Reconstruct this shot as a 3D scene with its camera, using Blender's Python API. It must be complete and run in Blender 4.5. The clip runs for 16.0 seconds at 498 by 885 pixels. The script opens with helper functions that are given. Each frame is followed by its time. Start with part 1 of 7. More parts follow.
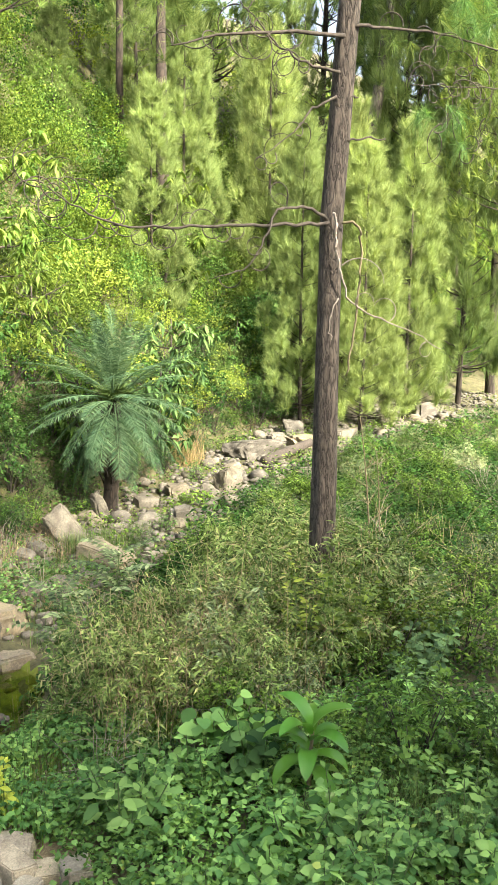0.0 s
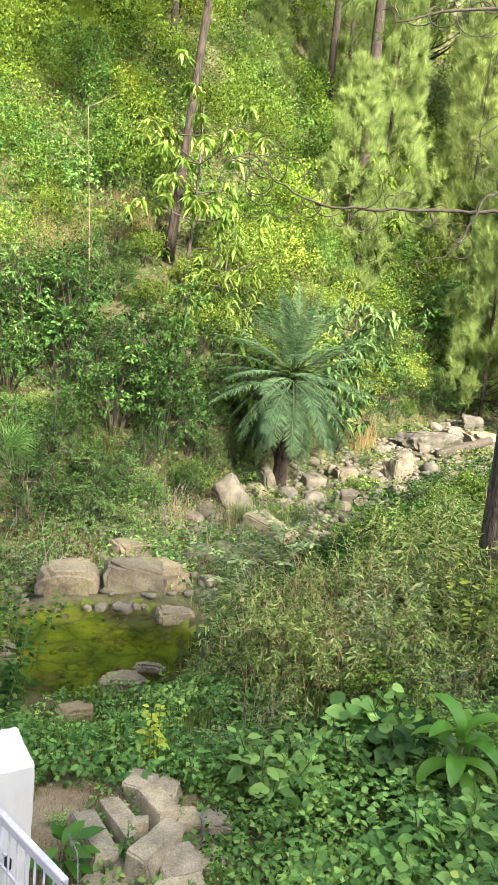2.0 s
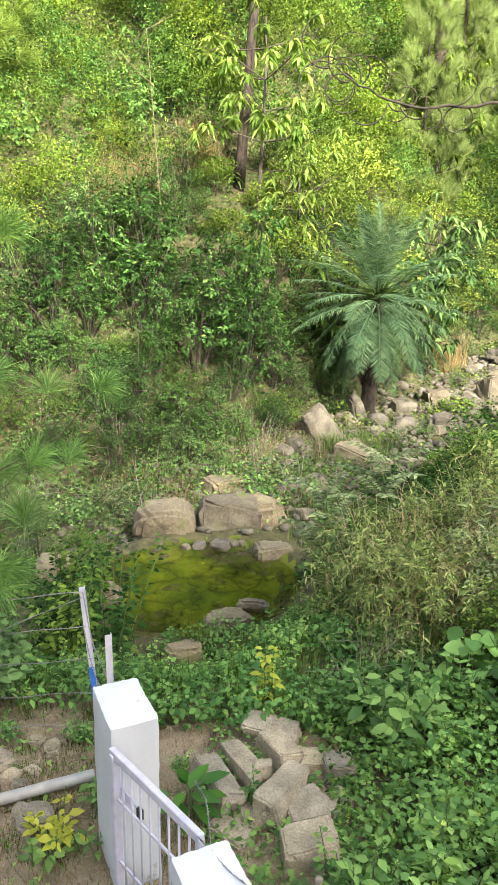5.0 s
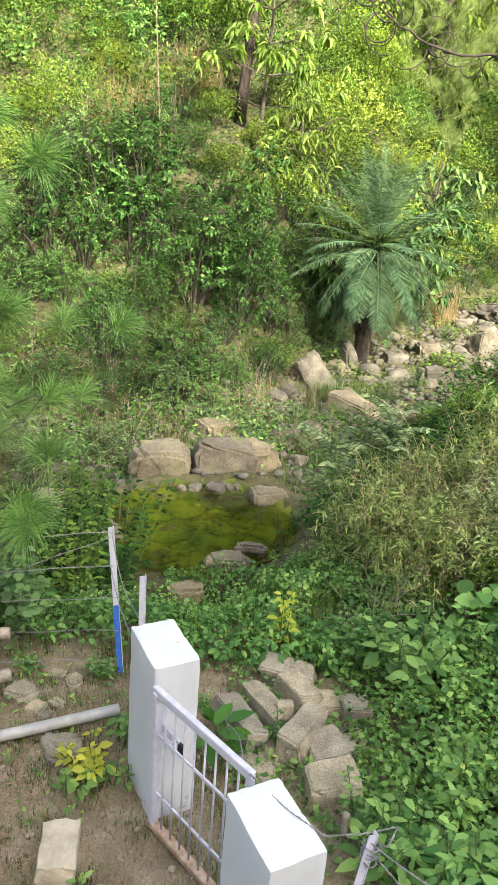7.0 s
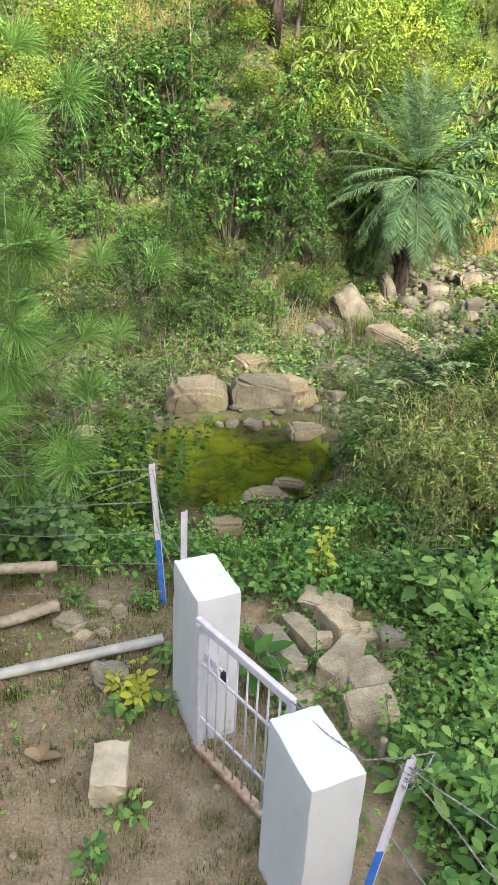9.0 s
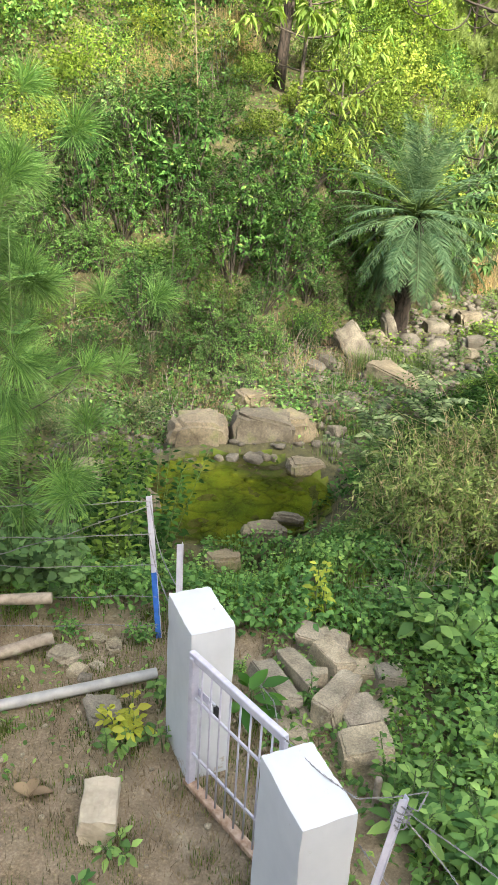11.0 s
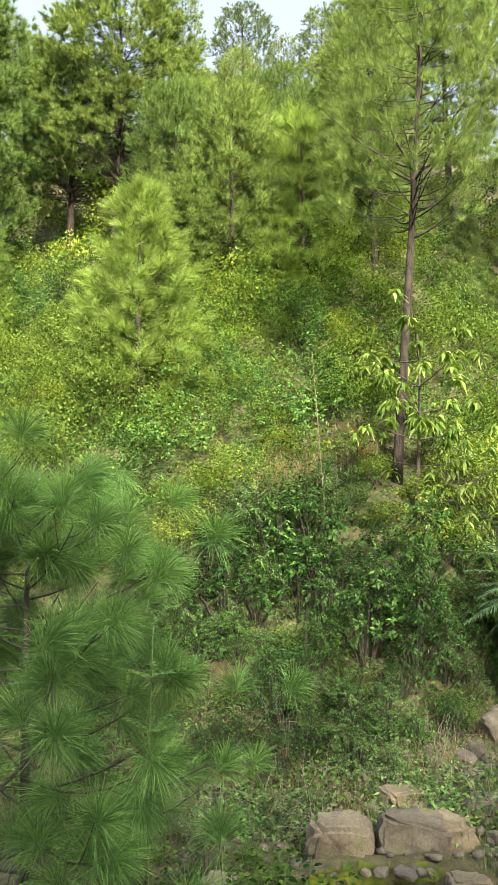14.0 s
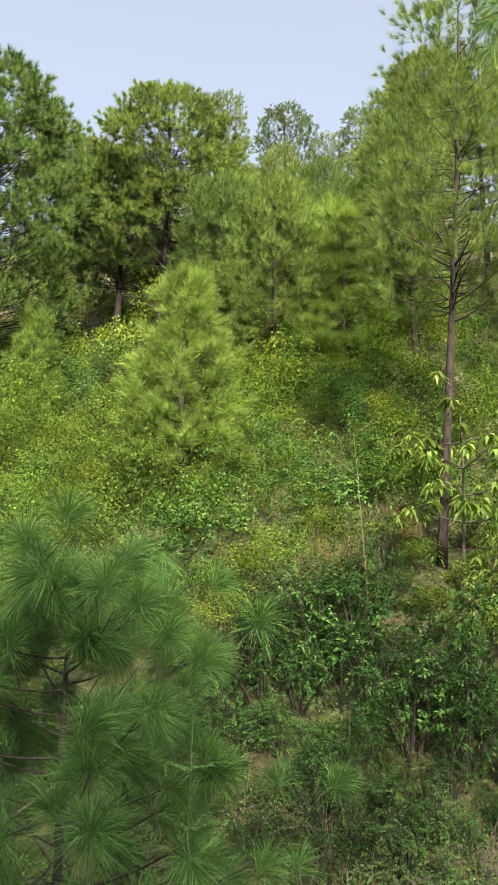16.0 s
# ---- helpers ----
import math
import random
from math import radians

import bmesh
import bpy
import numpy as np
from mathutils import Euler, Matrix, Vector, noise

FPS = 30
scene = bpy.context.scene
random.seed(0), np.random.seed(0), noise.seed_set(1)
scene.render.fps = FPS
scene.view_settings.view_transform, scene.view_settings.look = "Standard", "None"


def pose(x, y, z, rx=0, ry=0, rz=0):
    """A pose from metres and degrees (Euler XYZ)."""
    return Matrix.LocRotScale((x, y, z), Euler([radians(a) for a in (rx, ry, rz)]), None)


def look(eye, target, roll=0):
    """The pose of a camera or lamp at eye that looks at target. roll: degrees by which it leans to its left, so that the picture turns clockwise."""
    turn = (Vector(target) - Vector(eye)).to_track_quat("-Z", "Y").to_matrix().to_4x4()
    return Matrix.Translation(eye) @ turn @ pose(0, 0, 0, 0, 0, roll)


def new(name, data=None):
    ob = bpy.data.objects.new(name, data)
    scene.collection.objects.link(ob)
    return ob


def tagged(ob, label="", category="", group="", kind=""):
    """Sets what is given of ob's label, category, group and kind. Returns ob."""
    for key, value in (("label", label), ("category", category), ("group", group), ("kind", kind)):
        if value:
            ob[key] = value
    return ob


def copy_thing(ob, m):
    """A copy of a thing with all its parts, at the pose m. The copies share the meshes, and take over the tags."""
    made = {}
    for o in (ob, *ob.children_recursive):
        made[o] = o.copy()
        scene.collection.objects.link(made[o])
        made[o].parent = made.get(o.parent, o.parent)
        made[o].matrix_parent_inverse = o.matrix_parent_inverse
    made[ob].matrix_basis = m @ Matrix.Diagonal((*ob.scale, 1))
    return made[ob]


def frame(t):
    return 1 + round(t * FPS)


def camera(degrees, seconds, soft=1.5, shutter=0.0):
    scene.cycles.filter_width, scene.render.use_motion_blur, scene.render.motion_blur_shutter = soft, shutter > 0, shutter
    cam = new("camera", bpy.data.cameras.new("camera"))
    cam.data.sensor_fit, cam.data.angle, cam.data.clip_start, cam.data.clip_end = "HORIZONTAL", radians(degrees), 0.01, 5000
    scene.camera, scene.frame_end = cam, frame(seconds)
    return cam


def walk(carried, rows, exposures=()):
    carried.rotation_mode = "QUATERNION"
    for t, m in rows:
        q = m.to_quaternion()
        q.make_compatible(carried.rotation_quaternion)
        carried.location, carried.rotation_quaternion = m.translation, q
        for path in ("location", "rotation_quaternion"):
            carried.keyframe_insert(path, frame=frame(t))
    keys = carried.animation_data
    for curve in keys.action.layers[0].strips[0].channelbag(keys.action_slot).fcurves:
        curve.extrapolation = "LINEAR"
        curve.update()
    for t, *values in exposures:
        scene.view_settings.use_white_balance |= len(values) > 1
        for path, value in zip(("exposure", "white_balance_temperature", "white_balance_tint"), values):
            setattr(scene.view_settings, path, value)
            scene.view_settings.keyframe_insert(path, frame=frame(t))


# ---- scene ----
cam = camera(36.0, 16.0, 1.5)
PATH = [
    (0, (0.695, -0.290, 3.559), (1.3122, 1.5950, 3.3035), 0.81),
    (0.5, (0.676, -0.293, 3.561), (1.1717, 1.6221, 3.2680), 2.11),
    (1, (0.664, -0.272, 3.556), (1.0711, 1.6596, 3.2379), 3.28),
    (1.5, (0.634, -0.272, 3.569), (0.9368, 1.6801, 3.2546), 4.17),
    (2, (0.620, -0.281, 3.567), (0.8083, 1.6834, 3.2402), 5.39),
    (2.5, (0.590, -0.283, 3.562), (0.6576, 1.6808, 3.1890), 6.73),
    (3, (0.579, -0.270, 3.555), (0.5732, 1.6879, 3.1485), 7.44),
    (3.5, (0.594, -0.263, 3.550), (0.6695, 1.6925, 3.1361), 6.33),
    (4, (0.613, -0.226, 3.557), (0.8174, 1.7086, 3.0921), 4.54),
    (4.5, (0.579, -0.102, 3.529), (0.7135, 1.8322, 3.0391), 2.32),
    (5, (0.479, 0.025, 3.542), (0.4689, 1.9571, 3.0248), 0.71),
    (5.2, (0.423, 0.057, 3.543), (0.3811, 1.9788, 2.9908), 0.91),
    (7.3, (0.007, 0.023, 3.575), (0.0925, 1.9092, 2.9166), 4.55),
    (7.5, (0.007, 0.013, 3.579), (0.0781, 1.9012, 2.9226), 4.57),
    (8, (0.005, 0.013, 3.579), (0.0403, 1.9035, 2.9276), 4.24),
    (8.5, (0.000, -0.000, 3.592), (-0.0000, 1.8597, 2.8566), 3.39),
    (8.7, (0.000, 0.025, 3.580), (-0.0065, 1.8494, 2.7597), 2.89),
    (10.8, (0.038, 0.011, 3.583), (0.0461, 1.8567, 2.8119), 3.41),
    (11, (0.035, 0.005, 3.582), (0.0185, 1.8645, 2.8443), 3.51),
    (11.5, (0.036, 0.001, 3.584), (-0.0139, 1.8888, 2.9257), 3.77),
    (12, (0.040, -0.033, 3.612), (-0.0322, 1.9022, 3.1139), 3.52),
    (12.5, (0.017, -0.056, 3.632), (-0.1609, 1.9263, 3.4333), 2.43),
    (13, (0.026, -0.084, 3.666), (-0.2785, 1.8913, 3.7463), 0.71),
    (13.5, (0.021, -0.102, 3.665), (-0.3366, 1.8574, 3.8504), -0.16),
    (14, (0.028, -0.105, 3.664), (-0.3481, 1.8481, 3.8748), -0.26),
    (14.5, (0.029, -0.123, 3.679), (-0.3802, 1.8056, 4.0144), -0.00),
    (15, (0.014, -0.128, 3.682), (-0.4248, 1.7659, 4.1512), 0.26),
    (15.5, (0.006, -0.112, 3.685), (-0.4565, 1.7730, 4.1653), 0.53),
    (16, (-0.000, -0.086, 3.681), (-0.4723, 1.8123, 4.0996), 0.55),
]
EXPOSURES = [(0.0, 3.14), (1.5, 3.12), (3.0, 3.03), (8.0, 2.98), (12.0, 2.99), (12.5, 3.03), (13.0, 2.96), (13.5, 2.68), (14.5, 2.36), (15.0, 2.12), (16.0, 2.04)]
walk(cam, [(t, look(eye, target, roll)) for t, eye, target, roll in PATH], EXPOSURES)

# ---- sky and sun ----
SUN_ELEV, SUN_AZ = radians(33), radians(155)  # azimuth clockwise from +y, towards the sun
world = bpy.data.worlds.new("world")
scene.world = world
world.use_nodes = True
wn = world.node_tree.nodes
sky = wn.new("ShaderNodeTexSky")
sky.sky_type, sky.sun_disc = "NISHITA", False
sky.sun_elevation, sky.sun_rotation = SUN_ELEV, SUN_AZ
sky.air_density, sky.dust_density, sky.ozone_density = 1.0, 6.0, 1.0
haze = wn.new("ShaderNodeMix")
haze.data_type = "RGBA"
haze.inputs[0].default_value, haze.inputs[7].default_value = 0.58, (1.10, 1.05, 0.92, 1)
world.node_tree.links.new(sky.outputs[0], haze.inputs[6])
world.node_tree.links.new(haze.outputs[2], wn["Background"].inputs[0])
wn["Background"].inputs[1].default_value = 0.15
sun = new("sun", bpy.data.lights.new("sun", "SUN"))
sun.data.energy, sun.data.angle, sun.data.color = 3.5, radians(8), (1.0, 0.89, 0.70)
to_sun = Vector((math.sin(SUN_AZ) * math.cos(SUN_ELEV), math.cos(SUN_AZ) * math.cos(SUN_ELEV), math.sin(SUN_ELEV)))
sun.matrix_world = look((0, 0, 40), Vector((0, 0, 40)) - to_sun)

# ---- small tools ----
R = np.random.RandomState(7)


def mesh_from(name, verts, faces, mat=None, smooth=False):
    """A mesh from an array of points and an array (or list) of faces with equal corner counts."""
    me = bpy.data.meshes.new(name)
    v = np.asarray(verts, np.float32).reshape(-1, 3)
    if isinstance(faces, list):
        me.from_pydata(v.tolist(), [], [list(map(int, f)) for f in faces])
    else:
        n, k = faces.shape
        me.vertices.add(len(v))
        me.vertices.foreach_set("co", v.ravel())
        me.loops.add(n * k)
        me.loops.foreach_set("vertex_index", faces.astype(np.int32).ravel())
        me.polygons.add(n)
        me.polygons.foreach_set("loop_start", np.arange(0, n * k, k, dtype=np.int32))
    if smooth:
        me.polygons.foreach_set("use_smooth", np.ones(len(me.polygons), bool))
    me.update()
    if mat:
        me.materials.append(mat)
    return me


def part(name, me, parent, label=""):
    """Links a mesh as one object under a thing or a part."""
    ob = new(name, me)
    ob.parent = parent
    return tagged(ob, label) if label else ob


def thing(name, loc, label, category, group="", me=None, kind=""):
    ob = new(name, me)
    ob.location = loc
    return tagged(ob, label, category, group, kind)


def bm_mesh(name, bm, mat, smooth=False):
    me = bpy.data.meshes.new(name)
    bm.to_mesh(me)
    bm.free()
    if smooth:
        me.polygons.foreach_set("use_smooth", np.ones(len(me.polygons), bool))
    me.materials.append(mat)
    return me


def tube(points, radii, sides=8, cap=True):
    """Points and four-cornered faces of a round bar along a line."""
    p = np.asarray(points, float)
    r = np.ones(len(p)) * radii
    d = np.gradient(p, axis=0)
    d /= np.linalg.norm(d, axis=1, keepdims=True) + 1e-9
    ref = np.array([0.0, 0, 1]) if abs(d[:, 2].mean()) < 0.8 else np.array([1.0, 0, 0])
    u = np.cross(d, ref)
    u /= np.linalg.norm(u, axis=1, keepdims=True) + 1e-9
    w = np.cross(d, u)
    a = np.linspace(0, 2 * np.pi, sides, endpoint=False)
    v = p[:, None] + r[:, None, None] * (np.cos(a)[None, :, None] * u[:, None] + np.sin(a)[None, :, None] * w[:, None])
    i = np.arange(len(p) - 1)[:, None] * sides
    k = np.arange(sides)[None]
    q = np.stack([i + k, i + (k + 1) % sides, i + sides + (k + 1) % sides, i + sides + k], -1).reshape(-1, 4)
    v = v.reshape(-1, 3)
    if cap:
        n = len(v)
        v = np.vstack([v, p[:1], p[-1:]])
        kk = np.arange(sides)
        lo = np.stack([(kk + 1) % sides, kk, np.full(sides, n), np.full(sides, n)], 1)
        hi = np.stack([n - 2 - sides + 2 + kk, n - sides + (kk + 1) % sides, np.full(sides, n + 1), np.full(sides, n + 1)], 1)
        hi[:, 0] = n - sides + kk
        tri = np.vstack([lo[:, :3], hi[:, :3]])
        return v, q, tri
    return v, q, np.zeros((0, 3), int)


class Bag:
    """Collects bars and leaves into one mesh."""

    def __init__(self):
        self.v, self.q, self.t, self.n = [], [], [], 0

    def add(self, v, q=None, t=None):
        self.v.append(np.asarray(v, float))
        if q is not None and len(q):
            self.q.append(np.asarray(q) + self.n)
        if t is not None and len(t):
            self.t.append(np.asarray(t) + self.n)
        self.n += len(v)

    def bar(self, points, radii, sides=6, cap=True):
        self.add(*tube(points, radii, sides, cap))

    def mesh(self, name, mat, smooth=False):
        q = np.vstack(self.q) if self.q else np.zeros((0, 4), int)
        t = np.vstack(self.t) if self.t else np.zeros((0, 3), int)
        v = np.vstack(self.v)
        if not len(t):
            return mesh_from(name, v, q, mat, smooth)
        if not len(q):
            return mesh_from(name, v, t, mat, smooth)
        me = bpy.data.meshes.new(name)
        me.vertices.add(len(v))
        me.vertices.foreach_set("co", v.astype(np.float32).ravel())
        me.loops.add(q.size + t.size)
        me.loops.foreach_set("vertex_index", np.r_[q.ravel(), t.ravel()].astype(np.int32))
        me.polygons.add(len(q) + len(t))
        me.polygons.foreach_set("loop_start", np.r_[np.arange(len(q)) * 4, q.size + np.arange(len(t)) * 3].astype(np.int32))
        if smooth:
            me.polygons.foreach_set("use_smooth", np.ones(len(q) + len(t), bool))
        me.update()
        me.materials.append(mat)
        return me


def unit(a):
    return a / (np.linalg.norm(a, axis=-1, keepdims=True) + 1e-9)


def sphere_dirs(n, rnd):
    return unit(rnd.normal(size=(n, 3)))


def leaf_quads(base, way, up, length, width, fold=0.12, droop=0.15, at=0.45):
    """Folded pointed leaves: one four-cornered face each."""
    n = len(base)
    length, width = np.ones(n) * length, np.ones(n) * width
    side = unit(np.cross(way, up))
    nor = np.cross(side, way)
    L, W = length[:, None], width[:, None]
    mid = base + way * L * at
    l, r = mid + side * W / 2 + nor * W * fold, mid - side * W / 2 + nor * W * fold
    tip = base + way * L - np.array([0, 0, 1.0]) * L * droop
    v = np.stack([base, r, tip, l], 1).reshape(-1, 3)
    return v, np.arange(4 * n).reshape(-1, 4)


def leaf_tris(base, way, up, length, width):
    """Small pointed leaves for distant growth: one three-cornered face each."""
    n = len(base)
    side = unit(np.cross(way, up)) * (np.ones(n) * width / 2)[:, None]
    tip = base + way * (np.ones(n) * length)[:, None]
    v = np.stack([base + side, base - side, tip], 1).reshape(-1, 3)
    return v, np.arange(3 * n).reshape(-1, 3)


def leaf_broad(base, way, up, length, width, fold=0.10, droop=0.2):
    """Broad leaves with a midrib: two four-cornered faces each side."""
    n = len(base)
    length, width = np.ones(n) * length, np.ones(n) * width
    side = unit(np.cross(way, up))
    nor = np.cross(side, way)
    L, W, z = length[:, None], width[:, None], np.array([0, 0, 1.0])
    mid = lambda f, k: base + way * L * f - z * L * droop * f * f
    a, b, c, d = mid(0, 0), mid(0.32, 0), mid(0.68, 0), mid(1, 0)
    up_ = nor * W * fold
    v = np.stack([a, b, c, d, b + side * W * 0.5 + up_, c + side * W * 0.38 + up_, b - side * W * 0.5 + up_, c - side * W * 0.38 + up_], 1)
    f = np.array([[0, 1, 4, 4], [1, 2, 5, 4], [2, 3, 5, 5], [1, 0, 6, 6], [2, 1, 6, 7], [3, 2, 7, 7]])
    tri = np.array([[0, 1, 4], [2, 3, 5], [1, 0, 6], [3, 2, 7]])
    quad = np.array([[1, 2, 5, 4], [2, 1, 6, 7]])
    o = (np.arange(n) * 8)[:, None, None]
    return v.reshape(-1, 3), (quad[None] + o).reshape(-1, 4), (tri[None] + o).reshape(-1, 3)


def leaf_round(base, way, up, length, width, droop=0.12):
    """Rounded leaves, slightly cupped, notched at the stalk: a fan of eight faces each."""
    n = len(base)
    length, width = np.ones(n) * length, np.ones(n) * width
    side = unit(np.cross(way, up))
    nor = np.cross(side, way)
    L, W, z = length[:, None], width[:, None], np.array([0, 0, 1.0])
    rim = ((0.0, 0.0, 0.0), (-0.06, 0.26, 0.05), (0.18, 0.47, 0.10), (0.50, 0.46, 0.08), (0.82, 0.24, 0.02), (1.0, 0.0, -0.05),
           (0.82, -0.24, 0.02), (0.50, -0.46, 0.08), (0.18, -0.47, 0.10), (-0.06, -0.26, 0.05))
    pts = [base + way * L * 0.36]
    for f, s, h in rim:
        pts.append(base + way * L * f + side * W * s + nor * W * h * 0.6 - z * L * droop * max(f, 0) ** 2)
    k = len(rim)
    tri = np.array([[0, 1 + i, 1 + (i + 1) % k] for i in range(k)])
    o = (np.arange(n) * (k + 1))[:, None, None]
    return np.stack(pts, 1).reshape(-1, 3), None, (tri[None] + o).reshape(-1, 3)


# ---- materials ----
def nodes_of(name):
    m = bpy.data.materials.new(name)
    m.use_nodes = True
    nt = m.node_tree
    return m, nt, nt.nodes, nt.links, nt.nodes["Principled BSDF"]


def ramp(nt, fac, stops):
    r = nt.nodes.new("ShaderNodeValToRGB")
    e = r.color_ramp.elements
    while len(e) < len(stops):
        e.new(0.5)
    for k, (pos, col) in enumerate(stops):
        e[k].position, e[k].color = pos, (*col, 1)
    nt.links.new(fac, r.inputs[0])
    return r.outputs[0]


def noise_of(nt, scale, detail=4, rough=0.55, vec=None, out=0):
    n = nt.nodes.new("ShaderNodeTexNoise")
    n.inputs["Scale"].default_value, n.inputs["Detail"].default_value, n.inputs["Roughness"].default_value = scale, detail, rough
    if vec is not None:
        nt.links.new(vec, n.inputs["Vector"])
    return n.outputs[out]


def mixed(nt, a, b, fac, mode="MIX"):
    m = nt.nodes.new("ShaderNodeMix")
    m.data_type, m.blend_type = "RGBA", mode
    for s, v in ((m.inputs[0], fac), (m.inputs[6], a), (m.inputs[7], b)):
        if hasattr(v, "links") or isinstance(v, bpy.types.NodeSocket):
            nt.links.new(v, s)
        else:
            s.default_value = v if not isinstance(v, tuple) else (*v, 1)
    return m.outputs[2]


def bump(nt, height, strength, dist=0.02):
    b = nt.nodes.new("ShaderNodeBump")
    b.inputs["Strength"].default_value, b.inputs["Distance"].default_value = strength, dist
    nt.links.new(height, b.inputs["Height"])
    nt.links.new(b.outputs[0], nt.nodes["Principled BSDF"].inputs["Normal"])


def pos_of(nt):
    return nt.nodes.new("ShaderNodeNewGeometry").outputs["Position"]


def leaf_mat(name, dark, light, odd=None, trans=0.4, rough=0.5, spread=0.25, gloss=0.35):
    """Foliage: colour from leaf to leaf and plant to plant, light coming through."""
    m, nt, n, l, p = nodes_of(name)
    geo = n.new("ShaderNodeNewGeometry")
    info = n.new("ShaderNodeObjectInfo")
    stops = [(0.12, dark), (0.88, light)]
    if odd:
        stops += [(0.96, light), (1.0, odd)]
    col = ramp(nt, geo.outputs["Random Per Island"], stops)
    patch = noise_of(nt, 0.55, 3, 0.6, geo.outputs["Position"])
    hs = n.new("ShaderNodeHueSaturation")
    mul = n.new("ShaderNodeMapRange")
    mul.inputs[3].default_value, mul.inputs[4].default_value = 1 - spread, 1 + spread * 1.3
    l.new(info.outputs["Random"], mul.inputs[0])
    mul2 = n.new("ShaderNodeMapRange")
    mul2.inputs[1].default_value, mul2.inputs[2].default_value = 0.3, 0.7
    mul2.inputs[3].default_value, mul2.inputs[4].default_value = 0.58, 1.38
    l.new(patch, mul2.inputs[0])
    mm = n.new("ShaderNodeMath")
    mm.operation = "MULTIPLY"
    l.new(mul.outputs[0], mm.inputs[0])
    l.new(mul2.outputs[0], mm.inputs[1])
    l.new(mm.outputs[0], hs.inputs["Value"])
    hue = n.new("ShaderNodeMapRange")
    hue.inputs[3].default_value, hue.inputs[4].default_value = 0.513, 0.487
    l.new(info.outputs["Random"], hue.inputs[0])
    l.new(hue.outputs[0], hs.inputs["Hue"])
    l.new(col, hs.inputs["Color"])
    l.new(hs.outputs[0], p.inputs["Base Color"])
    p.inputs["Roughness"].default_value = rough
    p.inputs["Specular IOR Level"].default_value = gloss
    t = n.new("ShaderNodeBsdfTranslucent")
    tc = mixed(nt, hs.outputs[0], (1.22, 1.13, 0.66), 1.0, "MULTIPLY")
    l.new(tc, t.inputs[0])
    mx = n.new("ShaderNodeMixShader")
    mx.inputs[0].default_value = trans
    l.new(p.outputs[0], mx.inputs[1])
    l.new(t.outputs[0], mx.inputs[2])
    l.new(mx.outputs[0], n["Material Output"].inputs[0])
    return m


def rock_mat(name, a, b, c, scale=3.0, moss=None):
    m, nt, n, l, p = nodes_of(name)
    pos = pos_of(nt)
    big = noise_of(nt, scale, 6, 0.62, pos)
    col = ramp(nt, big, [(0.3, a), (0.5, b), (0.7, c)])
    fine = noise_of(nt, scale * 14, 5, 0.7, pos)
    col = mixed(nt, col, ramp(nt, fine, [(0.3, (0.55, 0.55, 0.55)), (0.7, (1.25, 1.22, 1.15))]), 1.0, "MULTIPLY")
    info = n.new("ShaderNodeObjectInfo")
    col = mixed(nt, col, ramp(nt, info.outputs["Random"], [(0, (0.72, 0.72, 0.74)), (0.5, (1.0, 0.98, 0.95)), (1, (1.2, 1.14, 1.0))]), 1.0, "MULTIPLY")
    if moss:
        blot = noise_of(nt, 2.2, 5, 0.6, pos)
        col = mixed(nt, col, moss, ramp(nt, blot, [(0.55, (0, 0, 0)), (0.68, (1, 1, 1))]))
    l.new(col, p.inputs["Base Color"])
    p.inputs["Roughness"].default_value = 0.9
    h = mixed(nt, big, fine, 0.5)
    bump(nt, h, 0.7, 0.03)
    return m


def plain_mat(name, a, b, scale=12.0, rough=0.6, metal=0.0, strength=0.2, dist=0.004, detail=5):
    m, nt, n, l, p = nodes_of(name)
    tc = n.new("ShaderNodeTexCoord").outputs["Object"]
    f = noise_of(nt, scale, detail, 0.6, tc)
    l.new(ramp(nt, f, [(0.35, a), (0.65, b)]), p.inputs["Base Color"])
    p.inputs["Roughness"].default_value, p.inputs["Metallic"].default_value = rough, metal
    bump(nt, f, strength, dist)
    return m


def bark_mat(name, a, b, scale=9.0, stretch=0.25, strength=1.0):
    m, nt, n, l, p = nodes_of(name)
    tc = n.new("ShaderNodeTexCoord").outputs["Object"]
    mp = n.new("ShaderNodeMapping")
    mp.inputs["Scale"].default_value = (1, 1, stretch)
    l.new(tc, mp.inputs[0])
    v = n.new("ShaderNodeTexVoronoi")
    v.feature = "DISTANCE_TO_EDGE"
    v.inputs["Scale"].default_value = scale * 1.6
    wob = mixed(nt, mp.outputs[0], noise_of(nt, scale * 0.8, 4, 0.6, mp.outputs[0], 1), 0.22)
    l.new(wob, v.inputs["Vector"])
    f = noise_of(nt, scale * 2.5, 6, 0.65, mp.outputs[0])
    plate = ramp(nt, v.outputs["Distance"], [(0.0, (0.0, 0.0, 0.0)), (0.12, (0.75, 0.75, 0.75)), (0.4, (1, 1, 1))])
    col = mixed(nt, ramp(nt, f, [(0.3, a), (0.7, b)]), plate, 0.75, "MULTIPLY")
    l.new(col, p.inputs["Base Color"])
    p.inputs["Roughness"].default_value = 0.95
    bump(nt, mixed(nt, plate, f, 0.35), strength, 0.02)
    return m


